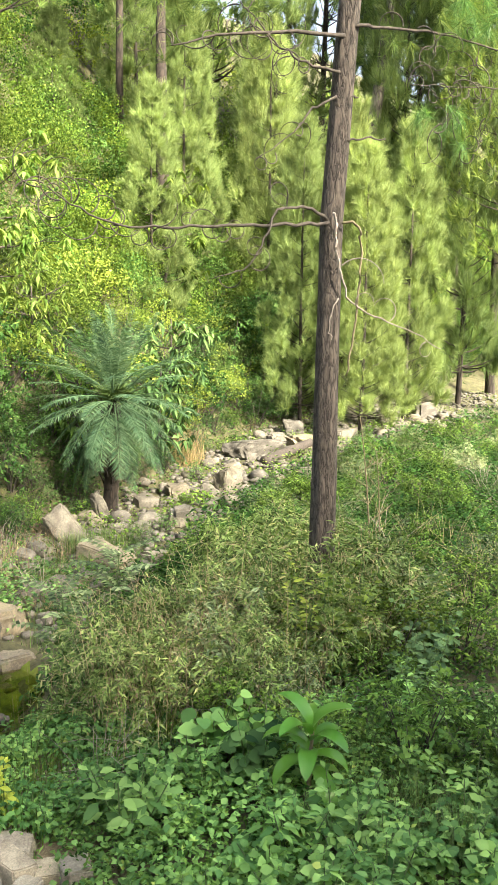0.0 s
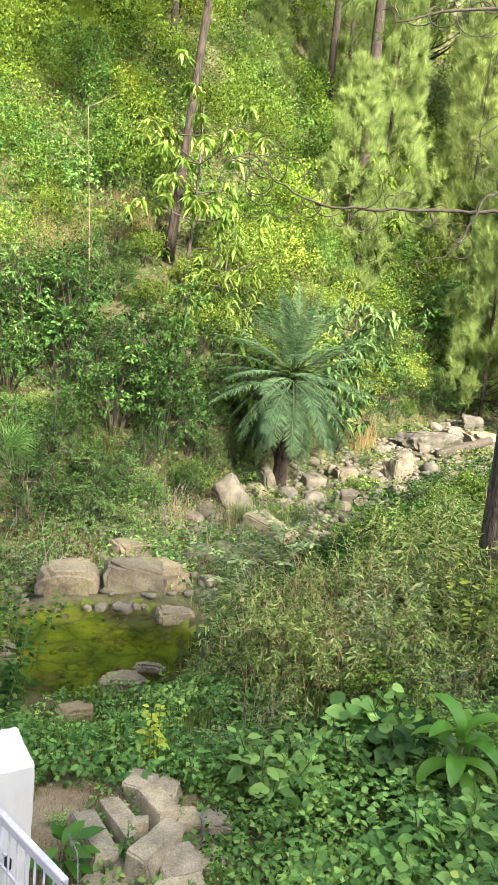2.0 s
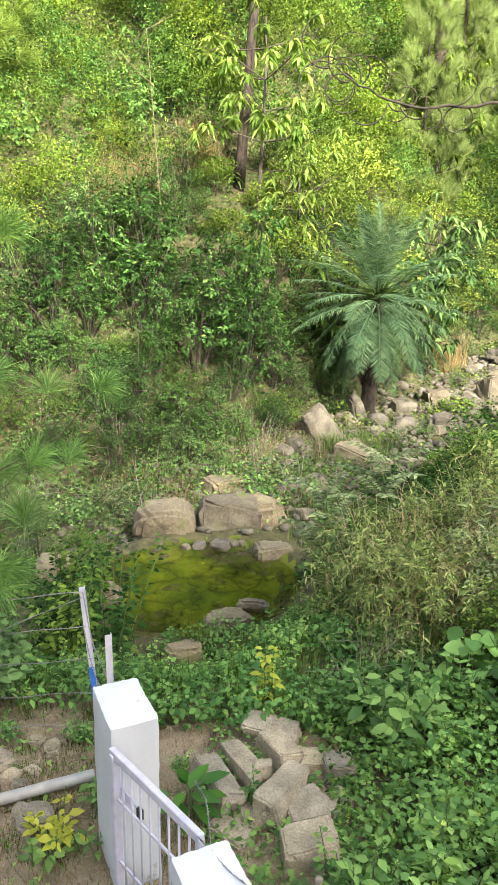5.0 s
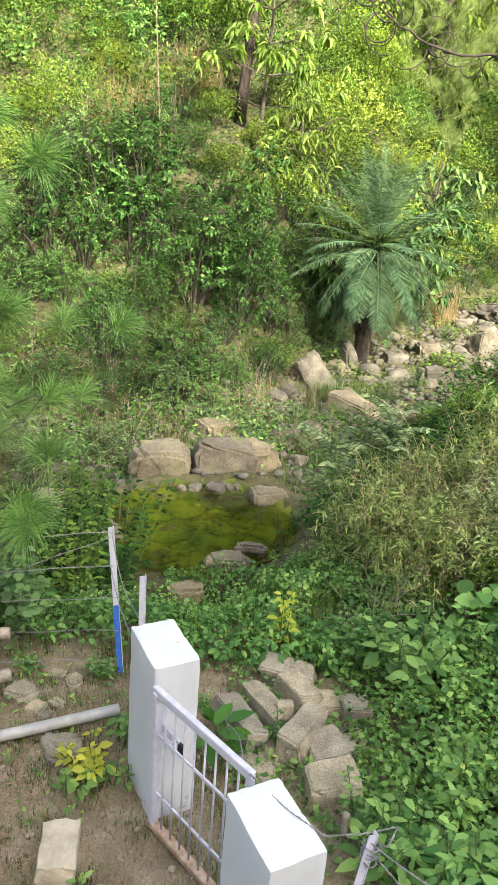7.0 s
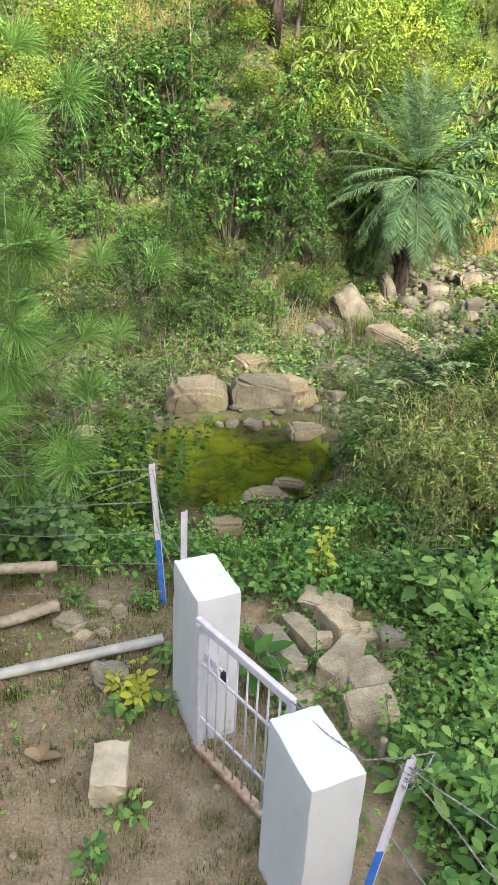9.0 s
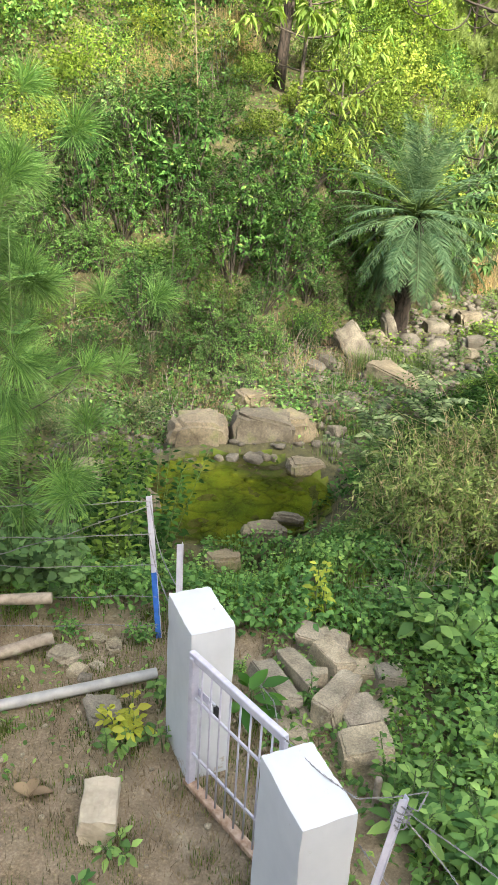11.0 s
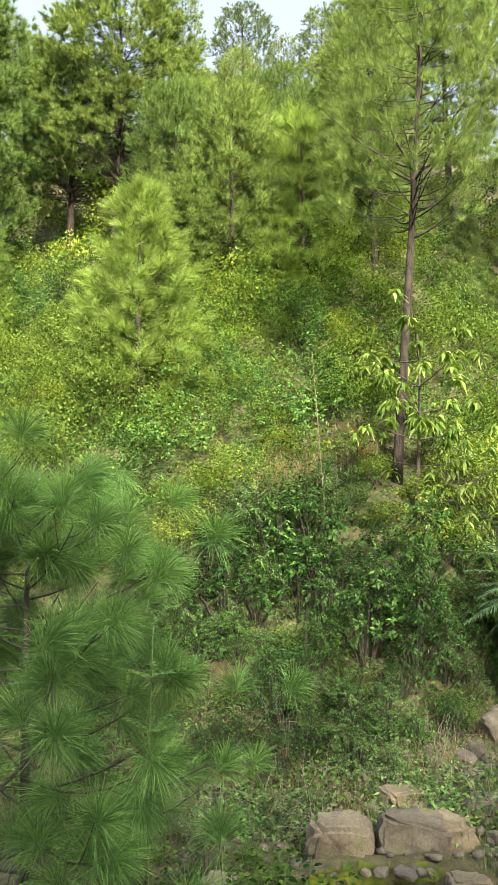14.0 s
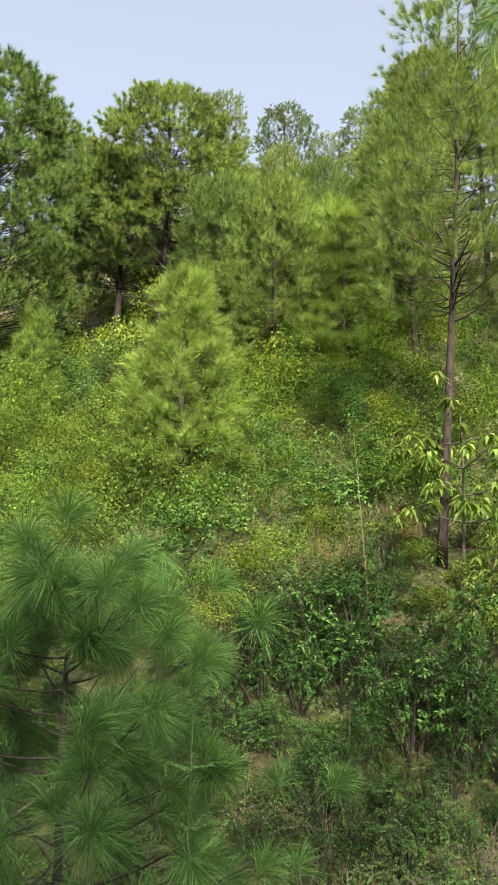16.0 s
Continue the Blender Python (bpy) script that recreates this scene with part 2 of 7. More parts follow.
def ground_mat():
    m, nt, n, l, p = nodes_of("earth_and_litter")
    pos = pos_of(nt)
    big = noise_of(nt, 0.9, 6, 0.65, pos)
    mid = noise_of(nt, 6.0, 6, 0.7, pos)
    fine = noise_of(nt, 60.0, 5, 0.7, pos)
    soil = ramp(nt, mid, [(0.3, (0.150, 0.125, 0.090)), (0.5, (0.300, 0.255, 0.185)), (0.68, (0.44, 0.385, 0.29))])
    litter = ramp(nt, fine, [(0.32, (0.085, 0.062, 0.035)), (0.52, (0.25, 0.19, 0.115)), (0.68, (0.43, 0.345, 0.225))])
    col = mixed(nt, soil, litter, ramp(nt, big, [(0.40, (0.15, 0.15, 0.15)), (0.62, (0.85, 0.85, 0.85))]))
    grit = n.new("ShaderNodeTexVoronoi")
    grit.inputs["Scale"].default_value = 38
    l.new(pos, grit.inputs["Vector"])
    col = mixed(nt, col, ramp(nt, grit.outputs["Distance"], [(0.0, (1.25, 1.2, 1.1)), (0.45, (0.8, 0.78, 0.75))]), 0.6, "MULTIPLY")
    sep = n.new("ShaderNodeSeparateXYZ")
    l.new(pos, sep.inputs[0])
    wild = n.new("ShaderNodeMapRange")
    wild.inputs[1].default_value, wild.inputs[2].default_value = 4.9, 6.5
    l.new(sep.outputs[1], wild.inputs[0])
    # dark tone of overgrown earth, deepened to put shade between the plants
    moss = ramp(nt, mid, [(0.3, (0.020, 0.022, 0.010)), (0.5, (0.055, 0.055, 0.022)), (0.7, (0.10, 0.105, 0.035))])
    cover = n.new("ShaderNodeMath")
    cover.operation = "MULTIPLY"
    side = n.new("ShaderNodeMapRange")
    side.inputs[1].default_value, side.inputs[2].default_value = 0.95, 1.45
    l.new(sep.outputs[0], side.inputs[0])
    both = n.new("ShaderNodeMath")
    both.operation = "MAXIMUM"
    l.new(wild.outputs[0], both.inputs[0])
    l.new(side.outputs[0], both.inputs[1])
    l.new(both.outputs[0], cover.inputs[0])
    l.new(ramp(nt, big, [(0.30, (0.82, 0.82, 0.82)), (0.6, (1, 1, 1))]), cover.inputs[1])
    col = mixed(nt, col, moss, cover.outputs[0])
    l.new(col, p.inputs["Base Color"])
    p.inputs["Roughness"].default_value = 0.95
    bump(nt, mixed(nt, mid, fine, 0.5), 0.9, 0.04)
    return m


def water_mat():
    m, nt, n, l, p = nodes_of("still_pool_water")
    pos = pos_of(nt)
    p.inputs["Base Color"].default_value = (0.72, 0.78, 0.35, 1)
    p.inputs["Roughness"].default_value = 0.03
    p.inputs["IOR"].default_value = 1.33
    p.inputs["Transmission Weight"].default_value = 1.0
    bump(nt, noise_of(nt, 3.0, 2, 0.5, pos), 0.03, 0.02)
    return m


def white_mat():
    m, nt, n, l, p = nodes_of("whitewashed_plaster")
    tc = n.new("ShaderNodeTexCoord").outputs["Object"]
    big, fine = noise_of(nt, 3.0, 5, 0.6, tc), noise_of(nt, 30.0, 5, 0.65, tc)
    col = ramp(nt, big, [(0.3, (0.47, 0.51, 0.56)), (0.6, (0.53, 0.565, 0.61))])
    chip = noise_of(nt, 9.0, 8, 0.75, tc)
    col = mixed(nt, col, (0.36, 0.33, 0.29), ramp(nt, chip, [(0.66, (0, 0, 0)), (0.69, (1, 1, 1))]))
    splash = n.new("ShaderNodeSeparateXYZ")
    l.new(tc, splash.inputs[0])
    edge = n.new("ShaderNodeMath")
    edge.operation = "ADD"
    l.new(splash.outputs[2], edge.inputs[0])
    l.new(noise_of(nt, 7.0, 5, 0.7, tc), edge.inputs[1])
    col = mixed(nt, (0.30, 0.25, 0.19), col, ramp(nt, edge.outputs[0], [(0.52, (0, 0, 0)), (0.62, (1, 1, 1))]))
    l.new(col, p.inputs["Base Color"])
    p.inputs["Roughness"].default_value = 0.7
    bump(nt, mixed(nt, fine, chip, 0.4), 0.35, 0.006)
    return m


def bed_mat():
    """Cushions of yellow-green algae with dark gaps between them."""
    m, nt, n, l, p = nodes_of("algae_bed")
    pos = pos_of(nt)
    v = n.new("ShaderNodeTexVoronoi")
    v.feature = "DISTANCE_TO_EDGE"
    v.inputs["Scale"].default_value = 2.6
    l.new(mixed(nt, pos, noise_of(nt, 2.4, 4, 0.6, pos, 1), 0.30), v.inputs["Vector"])
    big, fine = noise_of(nt, 1.1, 4, 0.6, pos), noise_of(nt, 14.0, 5, 0.65, pos)
    col = ramp(nt, big, [(0.32, (0.045, 0.080, 0.004)), (0.52, (0.120, 0.155, 0.008)), (0.70, (0.215, 0.215, 0.022))])
    col = mixed(nt, col, ramp(nt, v.outputs["Distance"], [(0.0, (0.25, 0.27, 0.2)), (0.06, (0.7, 0.72, 0.65)), (0.25, (1, 1, 1))]), 0.8, "MULTIPLY")
    col = mixed(nt, col, ramp(nt, fine, [(0.3, (0.6, 0.6, 0.6)), (0.7, (1.2, 1.2, 1.1))]), 0.7, "MULTIPLY")
    l.new(col, p.inputs["Base Color"])
    p.inputs["Roughness"].default_value = 0.9
    bump(nt, mixed(nt, v.outputs["Distance"], fine, 0.4), 0.8, 0.05)
    return m


GROUND = ground_mat()
WATER = water_mat()
WHITE = white_mat()
PAINT = plain_mat("pale_lilac_paint", (0.42, 0.43, 0.53), (0.52, 0.53, 0.63), 20, 0.45, 0.0, 0.15)
GALV = plain_mat("galvanised_steel", (0.45, 0.47, 0.52), (0.66, 0.68, 0.74), 40, 0.42, 0.7)
WIRE = plain_mat("weathered_wire", (0.20, 0.20, 0.21), (0.34, 0.34, 0.36), 60, 0.5, 0.6)
BLUE = plain_mat("blue_paint", (0.02, 0.10, 0.42), (0.04, 0.16, 0.55), 20, 0.5)
RUST = plain_mat("rust_and_mud", (0.25, 0.16, 0.10), (0.45, 0.34, 0.26), 25, 0.85)
DARKM = plain_mat("dark_iron", (0.03, 0.03, 0.035), (0.08, 0.08, 0.09), 30, 0.5, 0.8)
PVC = plain_mat("grey_plastic_pipe", (0.27, 0.28, 0.28), (0.38, 0.39, 0.38), 9, 0.5)
WOODL = plain_mat("weathered_log", (0.20, 0.17, 0.135), (0.35, 0.31, 0.255), 18, 0.85, 0, 0.6, 0.01)
PLASTER = plain_mat("house_plaster", (0.55, 0.53, 0.48), (0.66, 0.64, 0.60), 2, 0.9)
STONE = rock_mat("quarried_stone", (0.19, 0.175, 0.145), (0.31, 0.29, 0.235), (0.43, 0.40, 0.33), 5.0)
BLOCK = plain_mat("pale_dressed_stone", (0.30, 0.27, 0.205), (0.46, 0.415, 0.325), 7, 0.9, 0, 0.5, 0.006)
BOULDER = rock_mat("river_boulder", (0.095, 0.086, 0.067), (0.172, 0.156, 0.122), (0.275, 0.252, 0.202), 2.2, (0.10, 0.12, 0.035))
PEBBLE = rock_mat("river_pebbles", (0.074, 0.070, 0.060), (0.132, 0.126, 0.110), (0.225, 0.214, 0.188), 4.0)
BED = bed_mat()
BARK = bark_mat("pine_bark", (0.028, 0.023, 0.019), (0.120, 0.100, 0.084), 11.0, 0.22, 1.0)
BARKF = bark_mat("far_pine_bark", (0.020, 0.015, 0.012), (0.060, 0.046, 0.036), 5.0, 0.3, 0.6)
GREYBARK = bark_mat("grey_pine_bark", (0.10, 0.088, 0.075), (0.21, 0.185, 0.16), 5.0, 0.3, 0.6)
TWIG = plain_mat("dark_twig", (0.030, 0.025, 0.021), (0.075, 0.063, 0.052), 20, 0.9)
PALE = plain_mat("bare_pale_branch", (0.20, 0.17, 0.145), (0.31, 0.275, 0.24), 20, 0.85)
STEM = plain_mat("shrub_stem", (0.10, 0.085, 0.05), (0.20, 0.17, 0.10), 20, 0.9)
STALK = plain_mat("green_stalk", (0.05, 0.09, 0.025), (0.12, 0.19, 0.06), 20, 0.8)
STRAW = plain_mat("dry_straw_stalk", (0.28, 0.225, 0.12), (0.44, 0.365, 0.205), 20, 0.9)
# on the slope, dark and bright leaf colours also carry shade and sun
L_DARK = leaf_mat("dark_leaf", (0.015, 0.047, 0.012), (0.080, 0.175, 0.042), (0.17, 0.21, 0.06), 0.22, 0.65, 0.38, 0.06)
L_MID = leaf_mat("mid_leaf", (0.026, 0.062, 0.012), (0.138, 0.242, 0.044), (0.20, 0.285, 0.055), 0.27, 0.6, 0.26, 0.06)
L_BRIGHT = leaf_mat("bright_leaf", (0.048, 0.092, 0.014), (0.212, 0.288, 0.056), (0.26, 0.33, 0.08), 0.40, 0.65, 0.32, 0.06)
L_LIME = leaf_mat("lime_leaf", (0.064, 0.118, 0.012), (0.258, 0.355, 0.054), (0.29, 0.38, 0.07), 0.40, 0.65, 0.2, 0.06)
L_OLIVE = leaf_mat("olive_leaf", (0.058, 0.098, 0.034), (0.195, 0.290, 0.095), (0.36, 0.35, 0.17), 0.32, 0.6, 0.25, 0.06)
L_DRY = leaf_mat("dry_leaf", (0.12, 0.09, 0.055), (0.28, 0.22, 0.135), (0.40, 0.33, 0.20), 0.3)
L_DEAD = leaf_mat("withered_frond", (0.040, 0.030, 0.018), (0.120, 0.095, 0.055), None, 0.2, 0.8, 0.1, 0.05)
L_STRAW = leaf_mat("straw_grass", (0.19, 0.155, 0.08), (0.40, 0.33, 0.175), (0.46, 0.36, 0.20), 0.35, 0.7, 0.1, 0.1)
L_WEED = leaf_mat("weed_leaf", (0.080, 0.190, 0.056), (0.245, 0.440, 0.128), (0.34, 0.45, 0.11), 0.40, 0.55, 0.18, 0.2)
L_YELLOW = leaf_mat("yellow_leaf", (0.27, 0.34, 0.035), (0.48, 0.54, 0.08), None, 0.4)
L_BIG = leaf_mat("glossy_leaf", (0.05, 0.15, 0.02), (0.12, 0.28, 0.04), None, 0.35, 0.3, 0.1)
L_GREY = leaf_mat("greyish_leaf", (0.022, 0.056, 0.020), (0.112, 0.205, 0.066), (0.21, 0.27, 0.10), 0.22, 0.7, 0.38, 0.06)
L_HEART = leaf_mat("dusty_heart_leaf", (0.050, 0.105, 0.045), (0.145, 0.265, 0.105), None, 0.3, 0.6, 0.15, 0.15)
L_SILVER = leaf_mat("silvery_leaf", (0.060, 0.092, 0.050), (0.190, 0.265, 0.135), (0.30, 0.33, 0.18), 0.30, 0.7, 0.3, 0.06)
L_LONG = leaf_mat("long_drooping_leaf", (0.110, 0.200, 0.035), (0.310, 0.415, 0.105), (0.42, 0.46, 0.16), 0.45, 0.5, 0.1, 0.2)
NEEDLE = leaf_mat("pine_needle", (0.045, 0.130, 0.034), (0.185, 0.355, 0.095), None, 0.30, 0.45, 0.1, 0.3)
NEEDLE_F = leaf_mat("far_pine_needle", (0.050, 0.105, 0.026), (0.228, 0.315, 0.082), None, 0.36, 0.55, 0.2, 0.15)
NEEDLE_Y = leaf_mat("young_pine_needle", (0.105, 0.180, 0.036), (0.285, 0.405, 0.098), None, 0.38, 0.55, 0.15, 0.15)
NEEDLE_S = leaf_mat("soft_pine_needle", (0.095, 0.150, 0.048), (0.235, 0.312, 0.112), None, 0.36, 0.55, 0.2, 0.15)
# haze is put into this needle colour: paler and greyer
NEEDLE_HAZE = leaf_mat("distant_pine_needle", (0.08, 0.13, 0.055), (0.19, 0.255, 0.12), None, 0.3, 0.5, 0.2)
PALM = leaf_mat("palm_leaf", (0.050, 0.112, 0.060), (0.155, 0.250, 0.132), None, 0.30, 0.6, 0.12, 0.12)

# ---- the lie of the land ----
NEAR = ((-60, 9.5), (-12, 8.0), (-2, 7.6), (0.2, 7.6), (1.2, 8.8), (2.2, 11.0), (4, 13.6), (7, 17.0), (12, 20.5), (25, 27.0), (80, 50))
HILL = ((-60, 14.0), (-12, 12.4), (-3, 12.8), (0, 13.6), (2.0, 16.4), (4.2, 17.8), (7, 22.0), (13, 26.5), (25, 34.0), (80, 60))
NX, NY = zip(*NEAR)
HX, HY = zip(*HILL)


def soft(a, b, x):
    t = np.clip((x - a) / (b - a), 0, 1)
    return t * t * (3 - 2 * t)


def lumps(x, y):
    return (0.5 * np.sin(0.71 * x + 1.3 * np.sin(0.37 * y)) + 0.5 * np.sin(0.63 * y + 1.1 * np.sin(0.51 * x + 2))
            + 0.3 * np.sin(1.9 * x + 0.8 * y) * np.sin(1.4 * y - 0.6 * x + 1))


def land(x, y):
    """Height of the ground at a place in the plan."""
    x, y = np.asarray(x, float), np.asarray(y, float)
    s = 0.5 * x + 0.87 * y
    bed = np.interp(s, (5, 9.6, 11, 12.5, 16.3, 21, 26.5, 60), (-1.2, -1.15, -0.75, -0.45, -0.1, 0.4, 0.9, 2.5))
    near = 0.22 * soft(1.0, 3.5, x) + 0.03 * lumps(2 * x, 2 * y) * soft(4.0, 6.0, y)
    a = soft(-2.4, 0.1, y - np.interp(x, NX, NY))
    z = near * (1 - a) + (bed + 0.07 * lumps(2.3 * x, 2.1 * y)) * a
    d = y - np.interp(x, HX, HY)
    up = np.maximum(d, 0)
    rise = np.interp(up, (0, 2, 42, 60, 78, 140, 400, 3000), (0, 1.3, 32.5, 39.5, 40.5, 28, 0, -30))
    # unseen ridge added behind the house to block low sun from the yard
    shade_ridge = np.interp(-y, (8, 14, 70, 90, 160, 400, 3000), (0, 3, 64.2, 66, 45, 5, -30)) * (1 + 0.06 * lumps(x * 0.25, y * 0.25) * soft(20, 50, -y))
    # the mud rim that holds the pool
    rim = np.hypot((x + 0.2) / 1.12, (y - 9.45) / 1.16)
    z = z + 0.31 * soft(0.95, 1.3, rim) * (1 - soft(1.42, 1.75, rim))
    return z + shade_ridge + rise + 0.45 * lumps(x * 0.7, y * 0.7) * soft(1, 8, up)


def land_way(x, y):
    e = 0.1
    return unit(np.stack([land(x - e, y) - land(x + e, y), land(x, y - e) - land(x, y + e), np.full(np.shape(x), 2 * e)], -1))


# ---- ground ----
def build_ground():
    far = np.array([20, 26, 34, 45, 60, 80, 110, 160, 240, 400, 800, 1600, 3000.0])
    xs = np.r_[-far[::-1], np.arange(-16, 16.01, 0.2), far]
    ys = np.r_[-far[::-1], -16, -10, -6, np.arange(-3, 32.01, 0.2), far[2:] + 2]
    gx, gy = np.meshgrid(xs, ys)
    gz = land(gx, gy)
    v = np.stack([gx, gy, gz], -1).reshape(-1, 3)
    nx, ny = len(xs), len(ys)
    i = (np.arange(ny - 1)[:, None] * nx + np.arange(nx - 1)[None]).ravel()
    q = np.stack([i, i + 1, i + nx + 1, i + nx], 1)
    ob = new("ground", mesh_from("ground", v, q, GROUND, True))
    tagged(ob, "bare brown earth with leaf litter rising to a steep hillside", "ground", kind="structure")


build_ground()


def build_house():
    """The house on whose terrace the camera stands: plain walls behind it."""
    bm = bmesh.new()
    for lo, hi in (((-9, -4.3, -0.5), (6, -4.0, 4.8)), ((-3.0, -4.0, 1.85), (3.0, 0.3, 2.0)), ((-9, -9, 4.8), (6, -4.0, 5.0))):
        c = [(a + b) / 2 for a, b in zip(lo, hi)]
        d = [b - a for a, b in zip(lo, hi)]
        bmesh.ops.create_cube(bm, size=1, matrix=Matrix.Translation(c) @ Matrix.Diagonal((*d, 1)))
    tagged(new("wall_house", bm_mesh("wall_house", bm, PLASTER)), "plain plastered house wall with a terrace slab", "wall", kind="structure")


build_house()


# ---- rocks ----
def rock_mesh(name, size, seed, mat, cuts=9, detail=3, rough=0.06, round_=0.0):
    """A stone with flat broken faces (cuts) and a rough skin."""
    rnd = np.random.RandomState(seed)
    bm = bmesh.new()
    bmesh.ops.create_icosphere(bm, subdivisions=detail, radius=1.0)
    v = np.array([p.co for p in bm.verts])
    for _ in range(cuts):
        n = sphere_dirs(1, rnd)[0]
        lim = rnd.uniform(0.52, 0.82) + round_
        over = np.maximum(v @ n - lim, 0)
        v = v - over[:, None] * n
    off = Vector(rnd.uniform(-50, 50, 3))
    for p, c in zip(bm.verts, v):
        k = 1 + rough * 2 * noise.fractal(Vector(c) * 2.2 + off, 1.0, 2.0, 4)
        p.co = Vector(c * k) * 1.25
    bmesh.ops.scale(bm, vec=Vector(size) / 2, verts=bm.verts)
    return bm_mesh(name, bm, mat, round_ > 0.1)


def block_mesh(name, size, seed, mat, jitter=0.19, chamfer=0.09, rough=0.07, passes=3):
    """A broken angular stone: the hull of a skewed box with cut corners and a rough skin."""
    rnd = np.random.RandomState(seed)
    bm = bmesh.new()
    for sx in (-0.5, 0.5):
        for sy in (-0.5, 0.5):
            for sz in (-0.5, 0.5):
                bm.verts.new(Vector((sx, sy, sz)) + Vector(rnd.uniform(-jitter, jitter, 3)))
    for _ in range(3):
        bm.verts.new(Vector(sphere_dirs(1, rnd)[0] * 0.62))
    out = bmesh.ops.convex_hull(bm, input=bm.verts)
    bmesh.ops.delete(bm, geom=[g for g in out["geom_interior"] if isinstance(g, bmesh.types.BMVert)], context="VERTS")
    bmesh.ops.bevel(bm, geom=list(bm.edges), offset=chamfer, segments=2 if passes > 1 else 1, affect="EDGES", clamp_overlap=True)
    bmesh.ops.triangulate(bm, faces=bm.faces)
    for _ in range(passes):
        long_ = [e for e in bm.edges if e.calc_length() > 0.16]
        if long_:
            bmesh.ops.subdivide_edges(bm, edges=long_, cuts=1)
            bmesh.ops.triangulate(bm, faces=[f for f in bm.faces if len(f.verts) > 3])
    off = Vector(rnd.uniform(-50, 50, 3))
    for p in bm.verts:
        c = p.co.copy()
        p.co = c * (1 + rough * noise.fractal(c * 4 + off, 1.0, 2.0, 4)) + rough * 0.5 * noise.noise_vector(c * 2.5 + off)
    bmesh.ops.scale(bm, vec=Vector(size), verts=bm.verts)
    bmesh.ops.recalc_face_normals(bm, faces=bm.faces)
    me = bm_mesh(name, bm, mat, True)
    me.set_sharp_from_angle(angle=radians(32))
    return me


def rock(name, loc, size, turn, seed, mat, label, cuts=9, detail=3, sink=0.25, category="rock", group="", round_=0.0, tilt=(0, 0), rough=0.06):
    ob = thing(name, (0, 0, 0), label, category, group, rock_mesh(name, size, seed, mat, cuts, detail, rough, round_) if round_ else block_mesh(name, size, seed, mat, 0.14, 0.13, 0.10))
    ob.matrix_basis = pose(loc[0], loc[1], loc[2] + size[2] * (0.5 - sink), tilt[0], tilt[1], turn)
    return ob


# stones piled beside the gate
PILE = [
    (0.27, 4.30, 0.17, 0.17, 0.46, 0.22, 26, 11), (0.45, 4.46, 0.18, 0.15, 0.44, 0.20, 28, 12), (0.68, 4.60, 0.20, 0.17, 0.34, 0.20, 33, 13),
    (0.66, 4.87, 0.14, 0.38, 0.21, 0.20, -14, 14), (0.70, 4.20, 0.19, 0.17, 0.46, 0.22, -30, 15), (0.84, 3.78, 0.16, 0.32, 0.26, 0.22, 14, 16),
    (1.09, 4.48, 0.14, 0.18, 0.20, 0.22, 5, 17), (0.86, 4.10, 0.10, 0.24, 0.28, 0.22, 15, 18), (0.40, 4.02, 0.05, 0.30, 0.26, 0.18, 60, 19), (0.92, 4.62, 0.06, 0.3, 0.24, 0.18, 0, 20),
    (0.58, 4.33, 0.22, 0.10, 0.09, 0.09, 0, 21), (1.02, 4.18, 0.07, 0.25, 0.2, 0.16, 30, 22), (0.52, 4.12, 0.06, 0.24, 0.2, 0.18, 30, 23),
]
for x, y, top, a, b, c, turn, seed in PILE:
    ob = thing("stone", (0, 0, 0), "rough grey-brown quarried stone in a loose pile beside the gate", "stone", "stones piled beside the gate", block_mesh("stone", (a, b, c), seed, STONE, 0.10, 0.045, 0.05))
    ob.matrix_basis = pose(x, y, top - c * 0.5, seed % 5 * 3 - 6, seed % 3 * 4 - 4, turn)


def dressed_block():
    bm = bmesh.new()
    bmesh.ops.create_cube(bm, size=1)
    bmesh.ops.subdivide_edges(bm, edges=bm.edges, cuts=7, use_grid_fill=True)
    for p in bm.verts:
        c = p.co.copy()
        m = max(abs(c.x), abs(c.y), abs(c.z))
        c = c.lerp(c.normalized() * 0.62, 0.10)
        p.co = Vector((c.x * 0.20, c.y * 0.36, c.z * 0.15)) + 0.012 * noise.noise_vector(c * 4)
    ob = thing("stone_block", (0, 0, 0), "squared pale stone block lying on the bare earth", "stone", me=bm_mesh("stone_block", bm, BLOCK))
    ob.matrix_basis = pose(-0.70, 3.20, 0.055, -5, 2, 6)


dressed_block()

# boulders and slabs along the stream
rock("boulder", (-0.88, 11.2, -0.92), (0.84, 0.55, 0.56), 4, 31, BOULDER, "large flat-topped brown boulder above the pool", 12, 4, 0.15, "boulder", "boulders by the pool")
rock("boulder", (0.10, 11.35, -0.92), (0.98, 0.6, 0.60), -6, 32, BOULDER, "large rounded brown boulder above the pool", 10, 4, 0.15, "boulder", "boulders by the pool")
rock("boulder", (0.62, 11.7, -0.95), (0.80, 0.55, 0.50), 20, 36, BOULDER, "pointed brown boulder leaning on another", 10, 4, 0.15, "boulder", "boulders by the pool")
rock("boulder", (0.0, 12.7, -0.75), (0.7, 0.5, 0.34), 30, 37, BOULDER, "flat brown boulder with grass round it", 10, 3, 0.25, "boulder", "boulders by the pool")
rock("boulder", (0.80, 10.35, -0.97), (0.44, 0.34, 0.28), 15, 33, BOULDER, "pale stone standing out of the pool", 8, 3, 0.15, "boulder", "stones at the pool's edge")
rock("boulder", (0.20, 8.35, -0.95), (0.46, 0.34, 0.20), 5, 34, BOULDER, "pale stone at the edge of the pool", 8, 3, 0.25, "boulder", "stones at the pool's edge")
